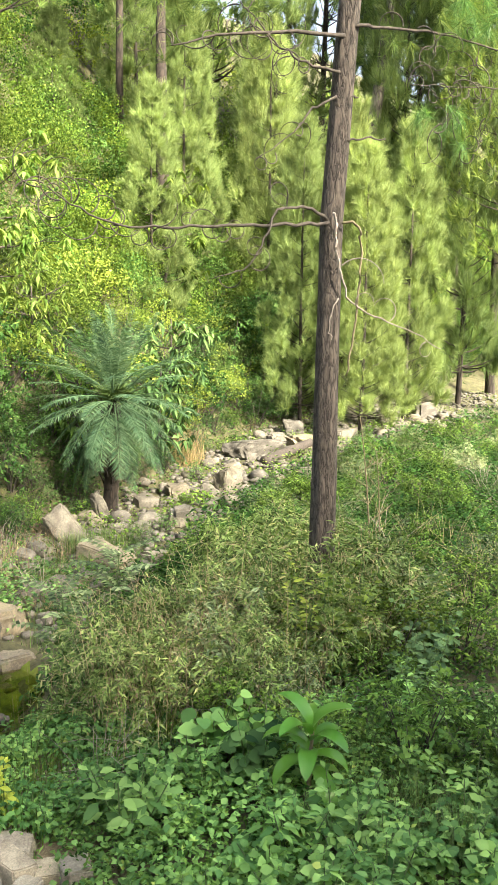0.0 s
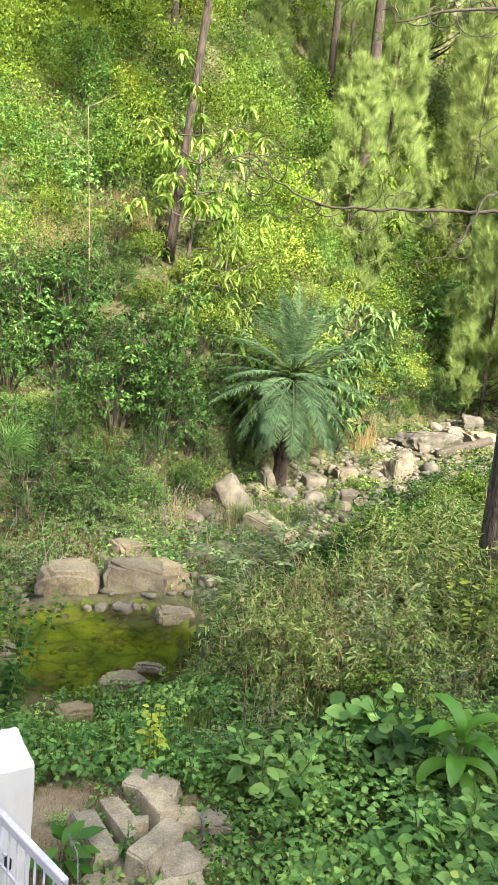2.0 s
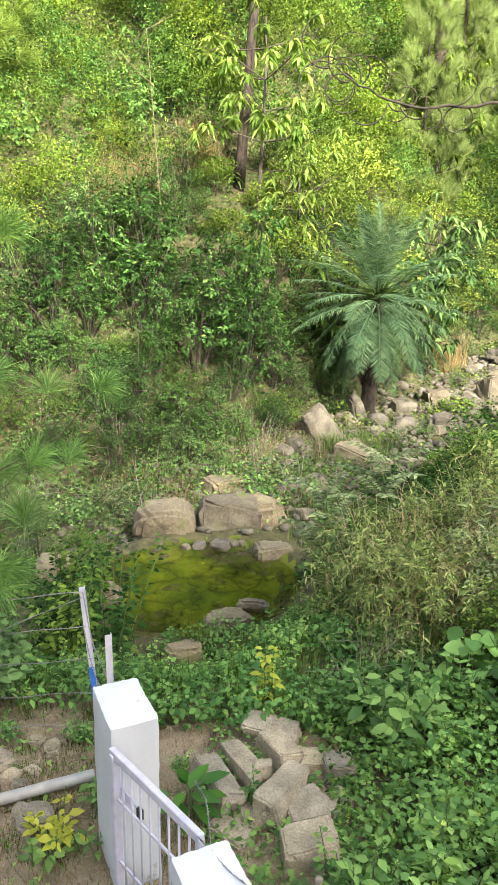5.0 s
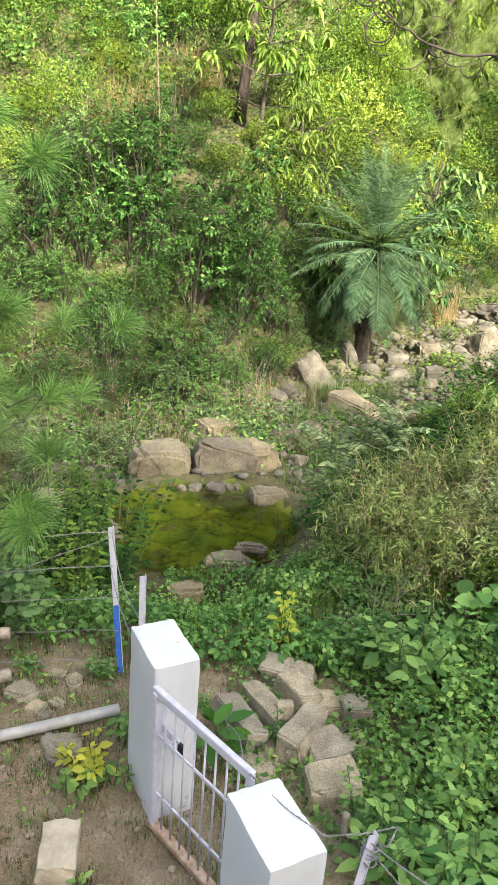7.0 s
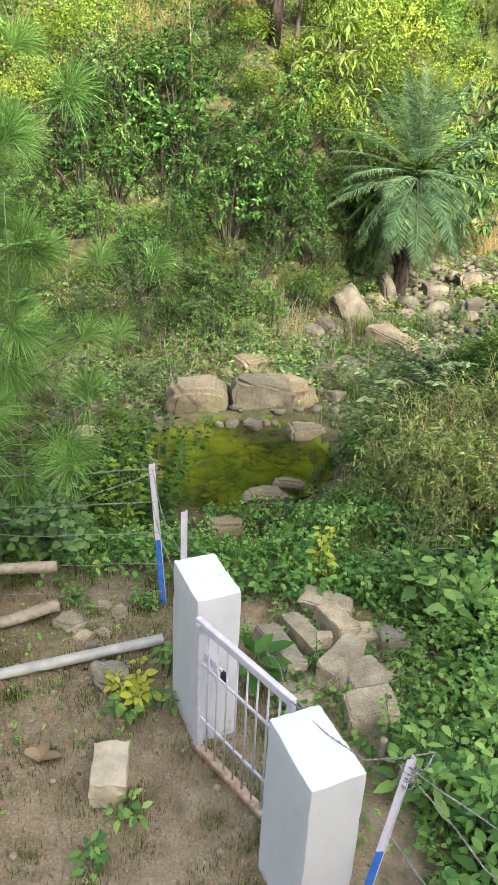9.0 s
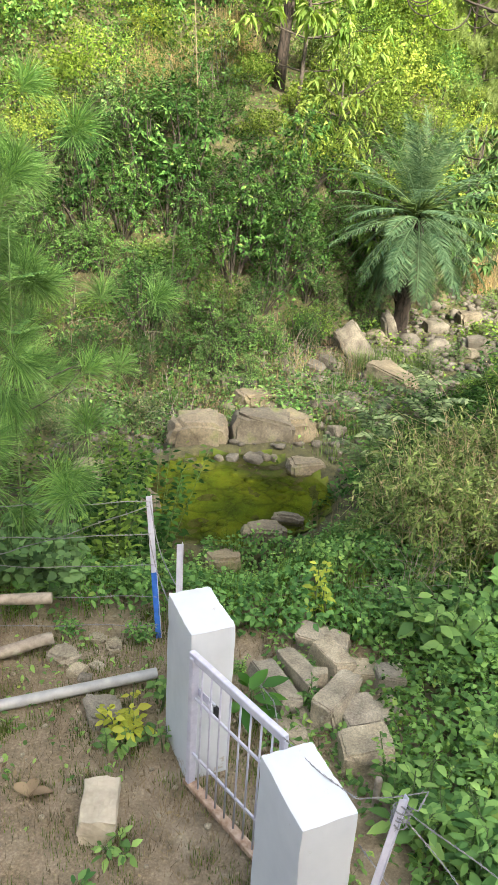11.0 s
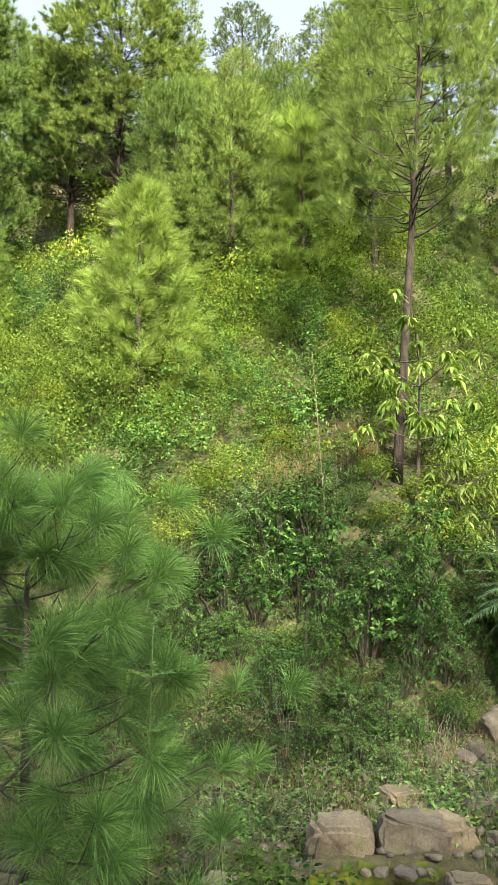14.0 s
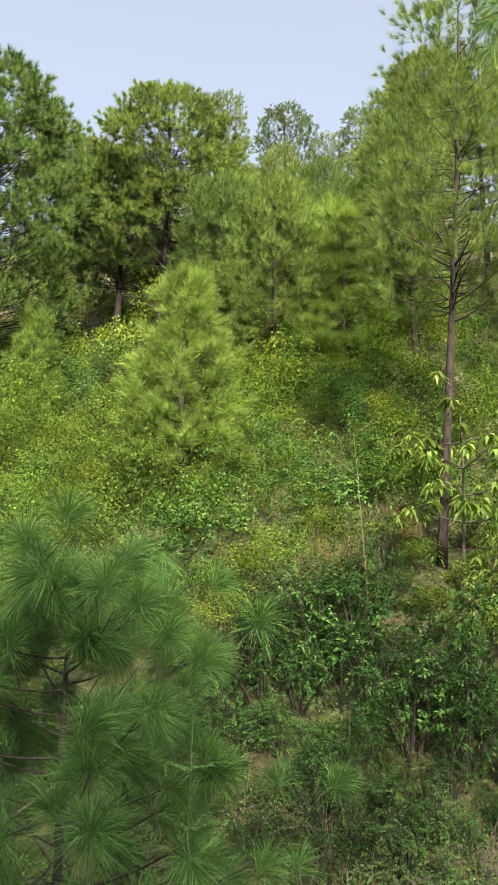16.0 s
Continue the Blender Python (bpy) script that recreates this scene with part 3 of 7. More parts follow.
rock("boulder", (0.50, 8.75, -0.95), (0.36, 0.17, 0.17), -10, 35, BOULDER, "flat grey stone at the edge of the pool", 8, 3, 0.25, "boulder", "stones at the pool's edge")
rock("boulder", (-0.25, 7.5, -0.93), (0.36, 0.3, 0.24), 20, 38, BOULDER, "grey stone half hidden in weeds", 8, 3, 0.25, "boulder", "stones at the pool's edge")
rock("boulder", (-1.42, 8.85, -0.95), (0.42, 0.36, 0.26), 20, 39, BOULDER, "pale stone at the edge of the pool", 8, 3, 0.2, "boulder", "stones at the pool's edge")
rock("boulder", (-2.3, 9.9, -1.05), (0.42, 0.36, 0.30), 20, 40, BOULDER, "pale stone on the gravel bank", 8, 3, 0.2, "boulder", "stones at the pool's edge")
rock("boulder", (1.88, 14.9, -0.40), (0.48, 0.40, 0.86), 10, 41, PEBBLE, "leaning grey slab of rock below the palm", 12, 4, 0.15, "boulder", "rocks in the stream bed", 0, (-14, -34))
rock("boulder", (2.66, 15.75, -0.2), (0.24, 0.26, 0.72), 20, 42, PEBBLE, "narrow grey rock leaning at the palm's foot", 10, 4, 0.15, "boulder", "rocks in the stream bed", 0, (0, -18))
rock("boulder", (2.45, 13.4, -0.45), (0.5, 1.1, 0.32), 42, 43, BOULDER, "long flat pale slab in the stream bed", 12, 4, 0.15, "boulder", "rocks in the stream bed", 0, (6, 0))
rock("boulder", (4.6, 17.1, -0.1), (0.45, 0.4, 0.4), 10, 44, BOULDER, "upright grey rock in the stream bed", 12, 4, 0.15, "boulder", "rocks in the stream bed")
rock("boulder", (9.3, 20.6, 0.45), (1.0, 0.7, 0.5), 10, 45, BOULDER, "flat grey slab in the stream bed", 10, 4, 0.15, "boulder", "rocks in the stream bed")

for x, y, size, turn, seed, label in (
    (7.6, 20.2, (1.5, 0.9, 0.55), 12, 46, "flat grey slab of rock beside the driftwood"), (5.9, 17.2, (0.5, 0.45, 0.75), 30, 47, "upright grey rock in the stream bed"),
    (10.9, 21.6, (1.1, 0.7, 0.5), 40, 48, "grey rock in the stream bed"), (9.7, 22.6, (0.8, 0.6, 0.55), 70, 49, "pale rock at the foot of the slope"),
    (15.4, 24.2, (1.1, 0.6, 0.6), 10, 50, "pale rounded boulder in the stream bed"), (13.6, 23.6, (0.9, 0.6, 0.5), 55, 51, "grey rock in the stream bed"),
    (12.4, 24.4, (0.7, 0.6, 0.4), 5, 52, "grey rock at the foot of the slope"), (8.7, 21.5, (0.7, 0.5, 0.4), 25, 53, "grey rock in the stream bed"),
    (3.35, 13.0, (0.55, 0.42, 0.42), 20, 54, "pale rock in the stream bed"), (3.0, 12.6, (0.42, 0.36, 0.3), 50, 55, "pale rock in the stream bed"), (4.3, 15.2, (0.6, 0.5, 0.45), 80, 56, "grey rock in the stream bed")):
    rock("boulder", (x, y, float(land(x, y))), size, turn, seed, PEBBLE, label, 10, 4, 0.3, "boulder", "rocks in the stream bed")

# cobbles: one thing each near by, the rest as gravel
COB = [rock_mesh("cobble", (1, 0.8, 0.62), 60 + k, PEBBLE, 5, 2, 0.06, 0.13) if k % 3 == 0 else block_mesh("cobble", (0.9, 0.7, 0.55), 60 + k, PEBBLE, 0.2, 0.14, 0.07, 1) for k in range(6)]
n_cob = 0
rk = np.random.RandomState(11)
while n_cob < 230:
    u = rk.rand() ** 0.8
    y = 10.2 + u * 15.5
    lo, hi = np.interp(y, (10.2, 11.2, 13.2, 16.0, 17.6, 22.0, 27.0), (-2.6, -2.4, -1.0, 1.9, 3.2, 7.6, 13.0)), np.interp(y, NY[2:], NX[2:])
    x = lo + (hi - lo) * rk.rand()
    s = 0.12 + 0.45 * rk.rand() ** 2.5
    if -1.7 < x < 1.0 and y < 12.2:
        continue
    ob = thing("cobble", (0, 0, 0), "rounded grey stone in the stream bed", "rock", "cobbles in the stream bed", COB[n_cob % 6])
    ob.matrix_basis = pose(x, y, float(land(x, y)) + 0.10 * s, rk.uniform(-15, 15), rk.uniform(-15, 15), rk.uniform(0, 360)) @ Matrix.Diagonal((s, s, s, 1))
    n_cob += 1
for k in range(70):
    y = rk.uniform(11.3, 15.5)
    x = np.interp(y, (11, 13.2, 15.5), (-1.6, -0.4, 1.4)) + rk.uniform(0, 1.0) * np.interp(y, (11, 15.5), (3.2, 2.2))
    s = 0.10 + 0.30 * rk.rand() ** 2
    ob = thing("cobble", (0, 0, 0), "grey-brown stone in the stream bed", "rock", "cobbles in the stream bed", COB[k % 6])
    ob.matrix_basis = pose(x, y, float(land(x, y)) + 0.10 * s, rk.uniform(-15, 15), rk.uniform(-15, 15), rk.uniform(0, 360)) @ Matrix.Diagonal((s, s, s, 1))
for x, y, s in ((-0.30, 10.6, 0.22), (0.10, 10.75, 0.18), (0.22, 10.7, 0.15), (0.34, 10.7, 0.16), (0.22, 10.95, 0.24), (-0.48, 10.55, 0.16), (0.02, 10.55, 0.26)):
    ob = thing("cobble", (0, 0, 0), "rounded pale stone at the pool's edge", "rock", "cobbles at the pool's edge", COB[int(s * 100) % 6])
    ob.matrix_basis = pose(x, y, -0.90 + 0.1 * s, 0, 0, s * 2000) @ Matrix.Diagonal((s, s, s, 1))


def scatter_stones(name, n, spots, size, label, mat, seed):
    """Many small stones in one mesh."""
    rnd = np.random.RandomState(seed)
    bag = Bag()
    base = []
    for k in range(5):
        me = rock_mesh("pebble", (1, 0.85, 0.6), 90 + seed + k, mat, 5, 1, 0.05, 0.0)
        base.append((np.array([p.co for p in me.vertices]), np.array([list(p.vertices) for p in me.polygons])))
        bpy.data.meshes.remove(me)
    for k in range(n):
        x, y = spots(rnd)
        v, t = base[k % 5]
        s = rnd.uniform(*size)
        a = rnd.uniform(0, 6.28)
        c, w = math.cos(a), math.sin(a)
        vv = v * s @ np.array([[c, w, 0], [-w, c, 0], [0, 0, 1]])
        bag.add(vv + [x, y, float(land(x, y)) + 0.12 * s], None, t)
    tagged(new(name, bag.mesh(name, mat)), label, "gravel", kind="stuff")


def bed_spot(rnd):
    y = 10.3 + rnd.rand() ** 0.75 * 20
    lo, hi = np.interp(y, (10.2, 11.2, 13.2, 16.0, 17.6, 24.0, 31.0), (-4.5, -3.0, -1.2, 1.8, 3.0, 9.0, 18.0)), np.interp(y, NY[2:], NX[2:])
    return lo + (hi - lo) * rnd.rand(), y


scatter_stones("gravel", 3600, bed_spot, (0.05, 0.22), "grey river gravel and small stones in the stream bed", PEBBLE, 3)
scatter_stones("gravel", 260, lambda r: (r.uniform(-4.0, 1.2), r.uniform(11.6, 13.6)), (0.06, 0.24), "pale stones on the far bank of the pool", PEBBLE, 7)
scatter_stones("grit", 260, lambda r: (r.uniform(-2.2, 0.3), r.uniform(1.6, 5.6)), (0.015, 0.05), "small stones scattered on the bare yard", STONE, 4)
scatter_stones("pool_bed_stones", 45, lambda r: (r.uniform(-1.2, 0.8), r.uniform(8.4, 10.5)), (0.06, 0.22), "algae-covered stones on the pool's bed", BED, 5)


def build_pool_bed():
    gx, gy = np.meshgrid(np.arange(-2.7, 1.7, 0.1), np.arange(7.5, 11.4, 0.1))
    gz = land(gx, gy) + 0.02 + 0.025 * np.sin(gx * 5.3 + 2 * np.sin(gy * 3.1)) * np.sin(gy * 4.7 + 2 * np.sin(gx * 2.3))
    ny, nx = gx.shape
    i = (np.arange(ny - 1)[:, None] * nx + np.arange(nx - 1)[None])
    inside = ((gx + 0.20) / 1.3) ** 2 + ((gy - 9.45) / 1.34) ** 2 < 1
    i = i[inside[:-1, :-1]]
    q = np.stack([i, i + 1, i + nx + 1, i + nx], 1)
    ob = new("pool_bed", mesh_from("pool_bed", np.stack([gx, gy, gz], -1).reshape(-1, 3), q, BED, True))
    tagged(ob, "green algae over mud on the pool's bed", "stream bed", kind="structure")


build_pool_bed()


def build_pool():
    a = np.linspace(0, 2 * np.pi, 64, endpoint=False)
    rr = 1 + 0.10 * np.sin(3 * a + 1) + 0.06 * np.sin(5 * a)
    ring = np.stack([-0.20 + 1.32 * rr * np.cos(a), 9.45 + 1.36 * rr * np.sin(a), np.full(64, -0.90)], 1)
    v = np.vstack([ring, [[-0.20, 9.45, -0.90]]])
    t = np.stack([np.arange(64), (np.arange(64) + 1) % 64, np.full(64, 64)], 1)
    ob = tagged(new("water", mesh_from("water", v, t, WATER)), "shallow clear pool over green algae-covered stones", "water", kind="structure")
    ob.visible_shadow = False


build_pool()


# ---- gate, posts and fence ----
SHORT, LONG = Vector((0.246, 0.110, 0)), Vector((-0.165, 0.408, 0))


def build_pillar(front, top, label):
    ang = math.degrees(math.atan2(SHORT.y, SHORT.x))
    w, d, h = SHORT.length, LONG.length, top + 0.12
    bm = bmesh.new()
    bmesh.ops.create_cube(bm, size=1, matrix=Matrix.Translation((w / 2, d / 2, h / 2)) @ Matrix.Diagonal((w, d, h, 1)))
    bmesh.ops.subdivide_edges(bm, edges=bm.edges, cuts=15, use_grid_fill=True)
    box, r = Vector((w, d, h)), 0.014
    for p in bm.verts:
        core = Vector([min(max(c, r), m - r) for c, m in zip(p.co, box)])
        p.co = core + (p.co - core).normalized() * r * (1 + 0.35 * noise.noise(p.co * 30))
        p.co += 0.006 * noise.noise_vector(p.co * 6) + 0.0025 * noise.noise_vector(p.co * 25)
    ob = thing("gate_pillar", (0, 0, 0), label, "pillar", "gate pillars", bm_mesh("gate_pillar", bm, WHITE, True))
    ob.data.set_sharp_from_angle(angle=radians(38))
    ob.matrix_basis = pose(front[0], front[1], -0.12, 0, 0, ang)


build_pillar((-0.25, 3.505), 1.04, "whitewashed plastered masonry gate pillar with chipped edges")
build_pillar((0.325, 2.322), 0.985, "whitewashed plastered masonry gate pillar, flat-topped, beside the gate's hinges")


def box_between(a, b, w, t, up=(0, 0, 1)):
    """A rectangular bar from a to b, w wide (level) and t deep (along up)."""
    a, b, up = Vector(a), Vector(b), Vector(up)
    d = (b - a).normalized()
    s = d.cross(up).normalized()
    n = s.cross(d)
    bm = bmesh.new()
    vs = [bm.verts.new(p + s * w * i / 2 + n * t * j / 2) for p in (a, b) for i, j in ((-1, -1), (1, -1), (1, 1), (-1, 1))]
    for f in ((0, 1, 2, 3), (7, 6, 5, 4), (0, 4, 5, 1), (1, 5, 6, 2), (2, 6, 7, 3), (3, 7, 4, 0)):
        bm.faces.new([vs[k] for k in f])
    bmesh.ops.recalc_face_normals(bm, faces=bm.faces)
    bmesh.ops.bevel(bm, geom=list(bm.edges), offset=min(w, t) * 0.12, segments=1, affect="EDGES")
    return bm


def build_gate():
    a, b = Vector((-0.235, 3.475, 0)), Vector((0.270, 2.885, 0))
    z = Vector((0, 0, 1))
    run = b - a
    gate = thing("metal_gate", a, "small pale-painted steel bar gate, closed, with a bolt", "gate")
    loc = lambda f, h: run * f + z * h
    flat = (run.normalized().cross(z)).normalized()
    def bar(name, p, q, w, t, mat, label="", up=None):
        return part(name, bm_mesh(name, box_between(p, q, w, t, up or z), mat), gate, label)
    bar("top_rail", loc(-0.01, 0.935), loc(1.01, 0.935), 0.035, 0.05, PAINT)
    bar("stile", loc(0.03, 0.03), loc(0.03, 0.935), 0.05, 0.035, PAINT, "", run)
    bar("stile", loc(0.99, 0.03), loc(0.99, 0.935), 0.035, 0.035, PAINT, "", run)
    bar("bottom_rail", loc(-0.02, 0.035), loc(1.02, 0.035), 0.055, 0.035, RUST, "mud-stained rusty bottom rail")
    bar("middle_rail", loc(0.02, 0.665), loc(1.0, 0.665), 0.012, 0.016, PAINT)
    bar("middle_rail", loc(0.02, 0.27), loc(1.0, 0.27), 0.012, 0.016, PAINT)
    for k in range(8):
        f = 0.13 + 0.108 * k
        b2 = Bag()
        b2.bar([loc(f, 0.05), loc(f, 0.5), loc(f, 0.92)], 0.0065, 6)
        part("bar", b2.mesh("bar", PAINT, True), gate)
    bolt = bar("bolt", loc(-0.05, 0.70) - flat * 0.03, loc(0.24, 0.70) - flat * 0.03, 0.016, 0.016, GALV, "steel sliding bolt")
    part("bolt_plate", bm_mesh("bolt_plate", box_between(loc(0.0, 0.70) - flat * 0.022, loc(0.18, 0.70) - flat * 0.022, 0.006, 0.05), PAINT), bolt)
    b3 = Bag()
    b3.bar([loc(0.15, 0.70) - flat * 0.04, loc(0.15, 0.64) - flat * 0.045, loc(0.16, 0.57) - flat * 0.04], 0.007, 6)
    part("bolt_handle", b3.mesh("bolt_handle", GALV, True), bolt)
    part("padlock", bm_mesh("padlock", box_between(loc(0.24, 0.62) - flat * 0.045, loc(0.24, 0.68) - flat * 0.045, 0.02, 0.045, run), DARKM), gate, "small dark padlock")


build_gate()


def angle_post(name, base, top, mat, label, extra=None):
    """A post of angle iron: two flanges."""
    base, top = Vector(base), Vector(top)
    ob = thing(name, base, label, "fence post", "fence posts")
    t = top - base
    part("flange", bm_mesh("flange", box_between((0, 0, 0), t, 0.036, 0.005, (0.3, -1, 0)), mat), ob)
    part("flange", bm_mesh("flange", box_between(Vector((0.018, 0.017, 0)), Vector((0.018, 0.017, 0)) + t, 0.005, 0.034, (0.3, -1, 0)), mat), ob)
    if extra:
        lo, hi = extra
        part("painted_band", bm_mesh("painted_band", box_between(t * lo + Vector((0, -0.004, 0)), t * hi + Vector((0, -0.004, 0)), 0.040, 0.006, (0.3, -1, 0)), BLUE), ob, "bright blue painted stretch")
    return ob


angle_post("fence_post", (-0.60, 4.88, -0.1), (-0.695, 4.88, 1.19), PAINT, "angle-iron fence post, pale paint above and blue below", (0.05, 0.52))
angle_post("fence_post", (-0.40, 4.30, -0.1), (-0.405, 4.30, 1.15), PAINT, "pale painted angle-iron post behind the gate pillar")
angle_post("fence_post", (0.50, 2.20, -0.1), (0.745, 2.44, 1.07), PAINT, "leaning pale angle-iron fence post wound with wire", (0.05, 0.62))
angle_post("fence_post", (-3.3, 4.75, -0.1), (-3.3, 4.75, 1.2), PAINT, "pale angle-iron fence post in the bushes")


def barbed(points, label, sag=0.02, seed=0, step=0.11):
    """Two twisted strands with a barb every hand's width."""
    rnd = np.random.RandomState(seed)
    p = np.asarray(points, float)
    seg = np.r_[0, np.cumsum(np.linalg.norm(np.diff(p, axis=0), axis=1))]
    n = max(int(seg[-1] / 0.02), 8)
    s = np.linspace(0, seg[-1], n)
    q = np.stack([np.interp(s, seg, p[:, k]) for k in range(3)], 1)
    q[:, 2] -= 4 * sag * (s / seg[-1]) * (1 - s / seg[-1])
    q += 0.006 * np.stack([np.sin(s * 9 + seed), np.cos(s * 7 + seed), np.sin(s * 11 + 2 * seed)], 1)
    tw = 0.0035 * np.stack([np.cos(s * 90), np.zeros(n), np.sin(s * 90)], 1)
    ob = thing("barbed_wire", (0, 0, 0), label, "wire", "barbed wire strands")
    for sign in (1, -1):
        b = Bag()
        b.bar(q + sign * tw, 0.0022, 4, False)
        part("strand", b.mesh("strand", WIRE, True), ob)
    b = Bag()
    for d in np.arange(0.04, seg[-1], step):
        c = np.array([np.interp(d, s, q[:, k]) for k in range(3)])
        for _ in range(2):
            w = sphere_dirs(1, rnd)[0] * 0.017
            b.bar([c - w, c, c + w], [0.0008, 0.0022, 0.0008], 3, False)
    tagged(part("barb_wirework", b.mesh("barb_wirework", WIRE), ob), kind="stuff")


for k, (zl, zr) in enumerate(((1.13, 1.16), (0.87, 0.90), (0.64, 0.64), (0.38, 0.38), (0.13, 0.13))):
    barbed([(-3.3, 4.74, zl), (-1.7, 4.78, zl - 0.01), (-0.69 + 0.02 * k, 4.865, zr)], "barbed wire stretched between iron fence posts", 0.03, k)
barbed([(-3.3, 4.76, 0.35), (-1.7, 4.8, 0.72), (-0.69, 4.865, 1.12)], "barbed wire running slantwise between fence posts", 0.02, 7)
barbed([(-0.69, 4.87, 1.16), (-0.55, 4.6, 0.95), (-0.41, 4.32, 0.80)], "slack barbed wire between two iron posts", 0.08, 8)
barbed([(-0.69, 4.87, 0.9), (-0.55, 4.6, 0.72), (-0.41, 4.32, 0.55)], "slack barbed wire between two iron posts", 0.08, 9)
barbed([(0.26, 2.88, 0.95), (0.42, 2.62, 1.0), (0.56, 2.50, 0.985), (0.72, 2.52, 0.99), (0.90, 2.60, 0.97), (0.84, 2.52, 0.93), (0.745, 2.44, 1.03)], "loose barbed wire lying over the gate pillar", 0.0, 10)
barbed([(0.745, 2.43, 1.04), (1.15, 2.30, 0.86), (2.2, 2.0, 0.60)], "barbed wire running from the leaning post", 0.06, 11)
barbed([(0.745, 2.43, 1.0), (1.05, 2.20, 0.80), (1.9, 1.7, 0.55)], "barbed wire running from the leaning post", 0.06, 12)
barbed([(0.60, 2.50, 0.72), (0.75, 2.42, 0.60), (1.05, 2.1, 0.45)], "barbed wire running from the gate pillar", 0.04, 13)
barbed([(0.23, 4.02, 0.10), (0.17, 3.9, 0.42), (0.24, 3.65, 0.50), (0.30, 3.3, 0.40), (0.27, 2.95, 0.55)], "curled end of loose wire beside the gate", 0.0, 14)
coil = [(0.745 + 0.035 * math.cos(a * 2.1), 2.44 + 0.035 * math.sin(a * 2.1), 1.02 - 0.006 * a + 0.02 * math.sin(a)) for a in np.linspace(0, 14, 60)]
barbed(coil, "barbed wire wound round the top of the post", 0.0, 15, 0.06)


def bent_bar(name, points, radii, mat, label, category, sides=12, rough=0.0):
    p = np.asarray(points, float)
    n = 14
    s = np.linspace(0, 1, n)
    t = np.linspace(0, 1, len(p))
    q = np.stack([np.interp(s, t, p[:, k]) for k in range(3)], 1)
    b = Bag()
    v, f, c = tube(q, np.interp(s, t, radii), sides)
    if rough:
        v = v + np.array([rough * np.array(noise.noise_vector(Vector(x) * 6)) for x in v])
    b.add(v, f, c)
    return thing(name, (0, 0, 0), label, category, me=b.mesh(name, mat, True))


bent_bar("drain_pipe", [(-0.55, 4.38, 0.07), (-1.0, 4.19, 0.06), (-1.6, 3.94, 0.05), (-2.4, 3.6, 0.05)], [0.038] * 4, PVC, "grey plastic pipe lying on the earth", "pipe", 16)
bent_bar("fallen_log", [(-1.37, 4.72, 0.40), (-1.75, 4.68, 0.38), (-2.6, 4.6, 0.34)], [0.042, 0.04, 0.045], WOODL, "short weathered log leaning on the fence", "log", 12, 0.01)
bent_bar("fallen_log", [(-1.36, 4.66, 0.10), (-1.7, 4.48, 0.06), (-2.4, 4.1, 0.05)], [0.045, 0.042, 0.045], WOODL, "weathered log lying on stones", "log", 12, 0.012)
bent_bar("log_prop", [(-2.42, 4.62, 0.33), (-2.44, 4.66, -0.05)], [0.025, 0.028], WOODL, "thin wooden prop under a log", "log", 10, 0.006)
bent_bar("fallen_log", [(7.4, 18.9, 0.42), (8.2, 19.3, 0.60), (9.15, 19.8, 0.80)], [0.15, 0.14, 0.12], TWIG, "dark driftwood log lying across the stream bed", "log", 12, 0.03)
bent_bar("wooden_peg", [(0.87, 3.42, -0.05), (0.87, 3.41, 0.21)], [0.022, 0.022], WOODL, "short wooden peg in the ground", "peg", 8, 0.004)
for x, y, s, sd in ((-0.92, 4.72, 0.14, 71), (-1.25, 4.55, 0.22, 72), (-1.06, 4.8, 0.13, 73), (-1.12, 4.42, 0.14, 75), (-0.85, 4.02, 0.24, 76), (-0.98, 4.48, 0.10, 77), (-1.05, 4.35, 0.09, 78)):
    rock("stone", (x, y, 0), (s, s * 0.8, s * 0.55), sd * 37, sd, STONE, "half-buried brown stone in the yard", 9, 3, 0.45, "stone", "stones in the yard")


# ---- plants: builders ----
def curve_pts(a, b, bend, n=6):
    """A bent line from a to b."""
    a, b, bend = np.asarray(a, float), np.asarray(b, float), np.asarray(bend, float)
    t = np.linspace(0, 1, n)[:, None]
    return a * (1 - t) ** 2 + 2 * t * (1 - t) * ((a + b) / 2 + bend) + b * t * t


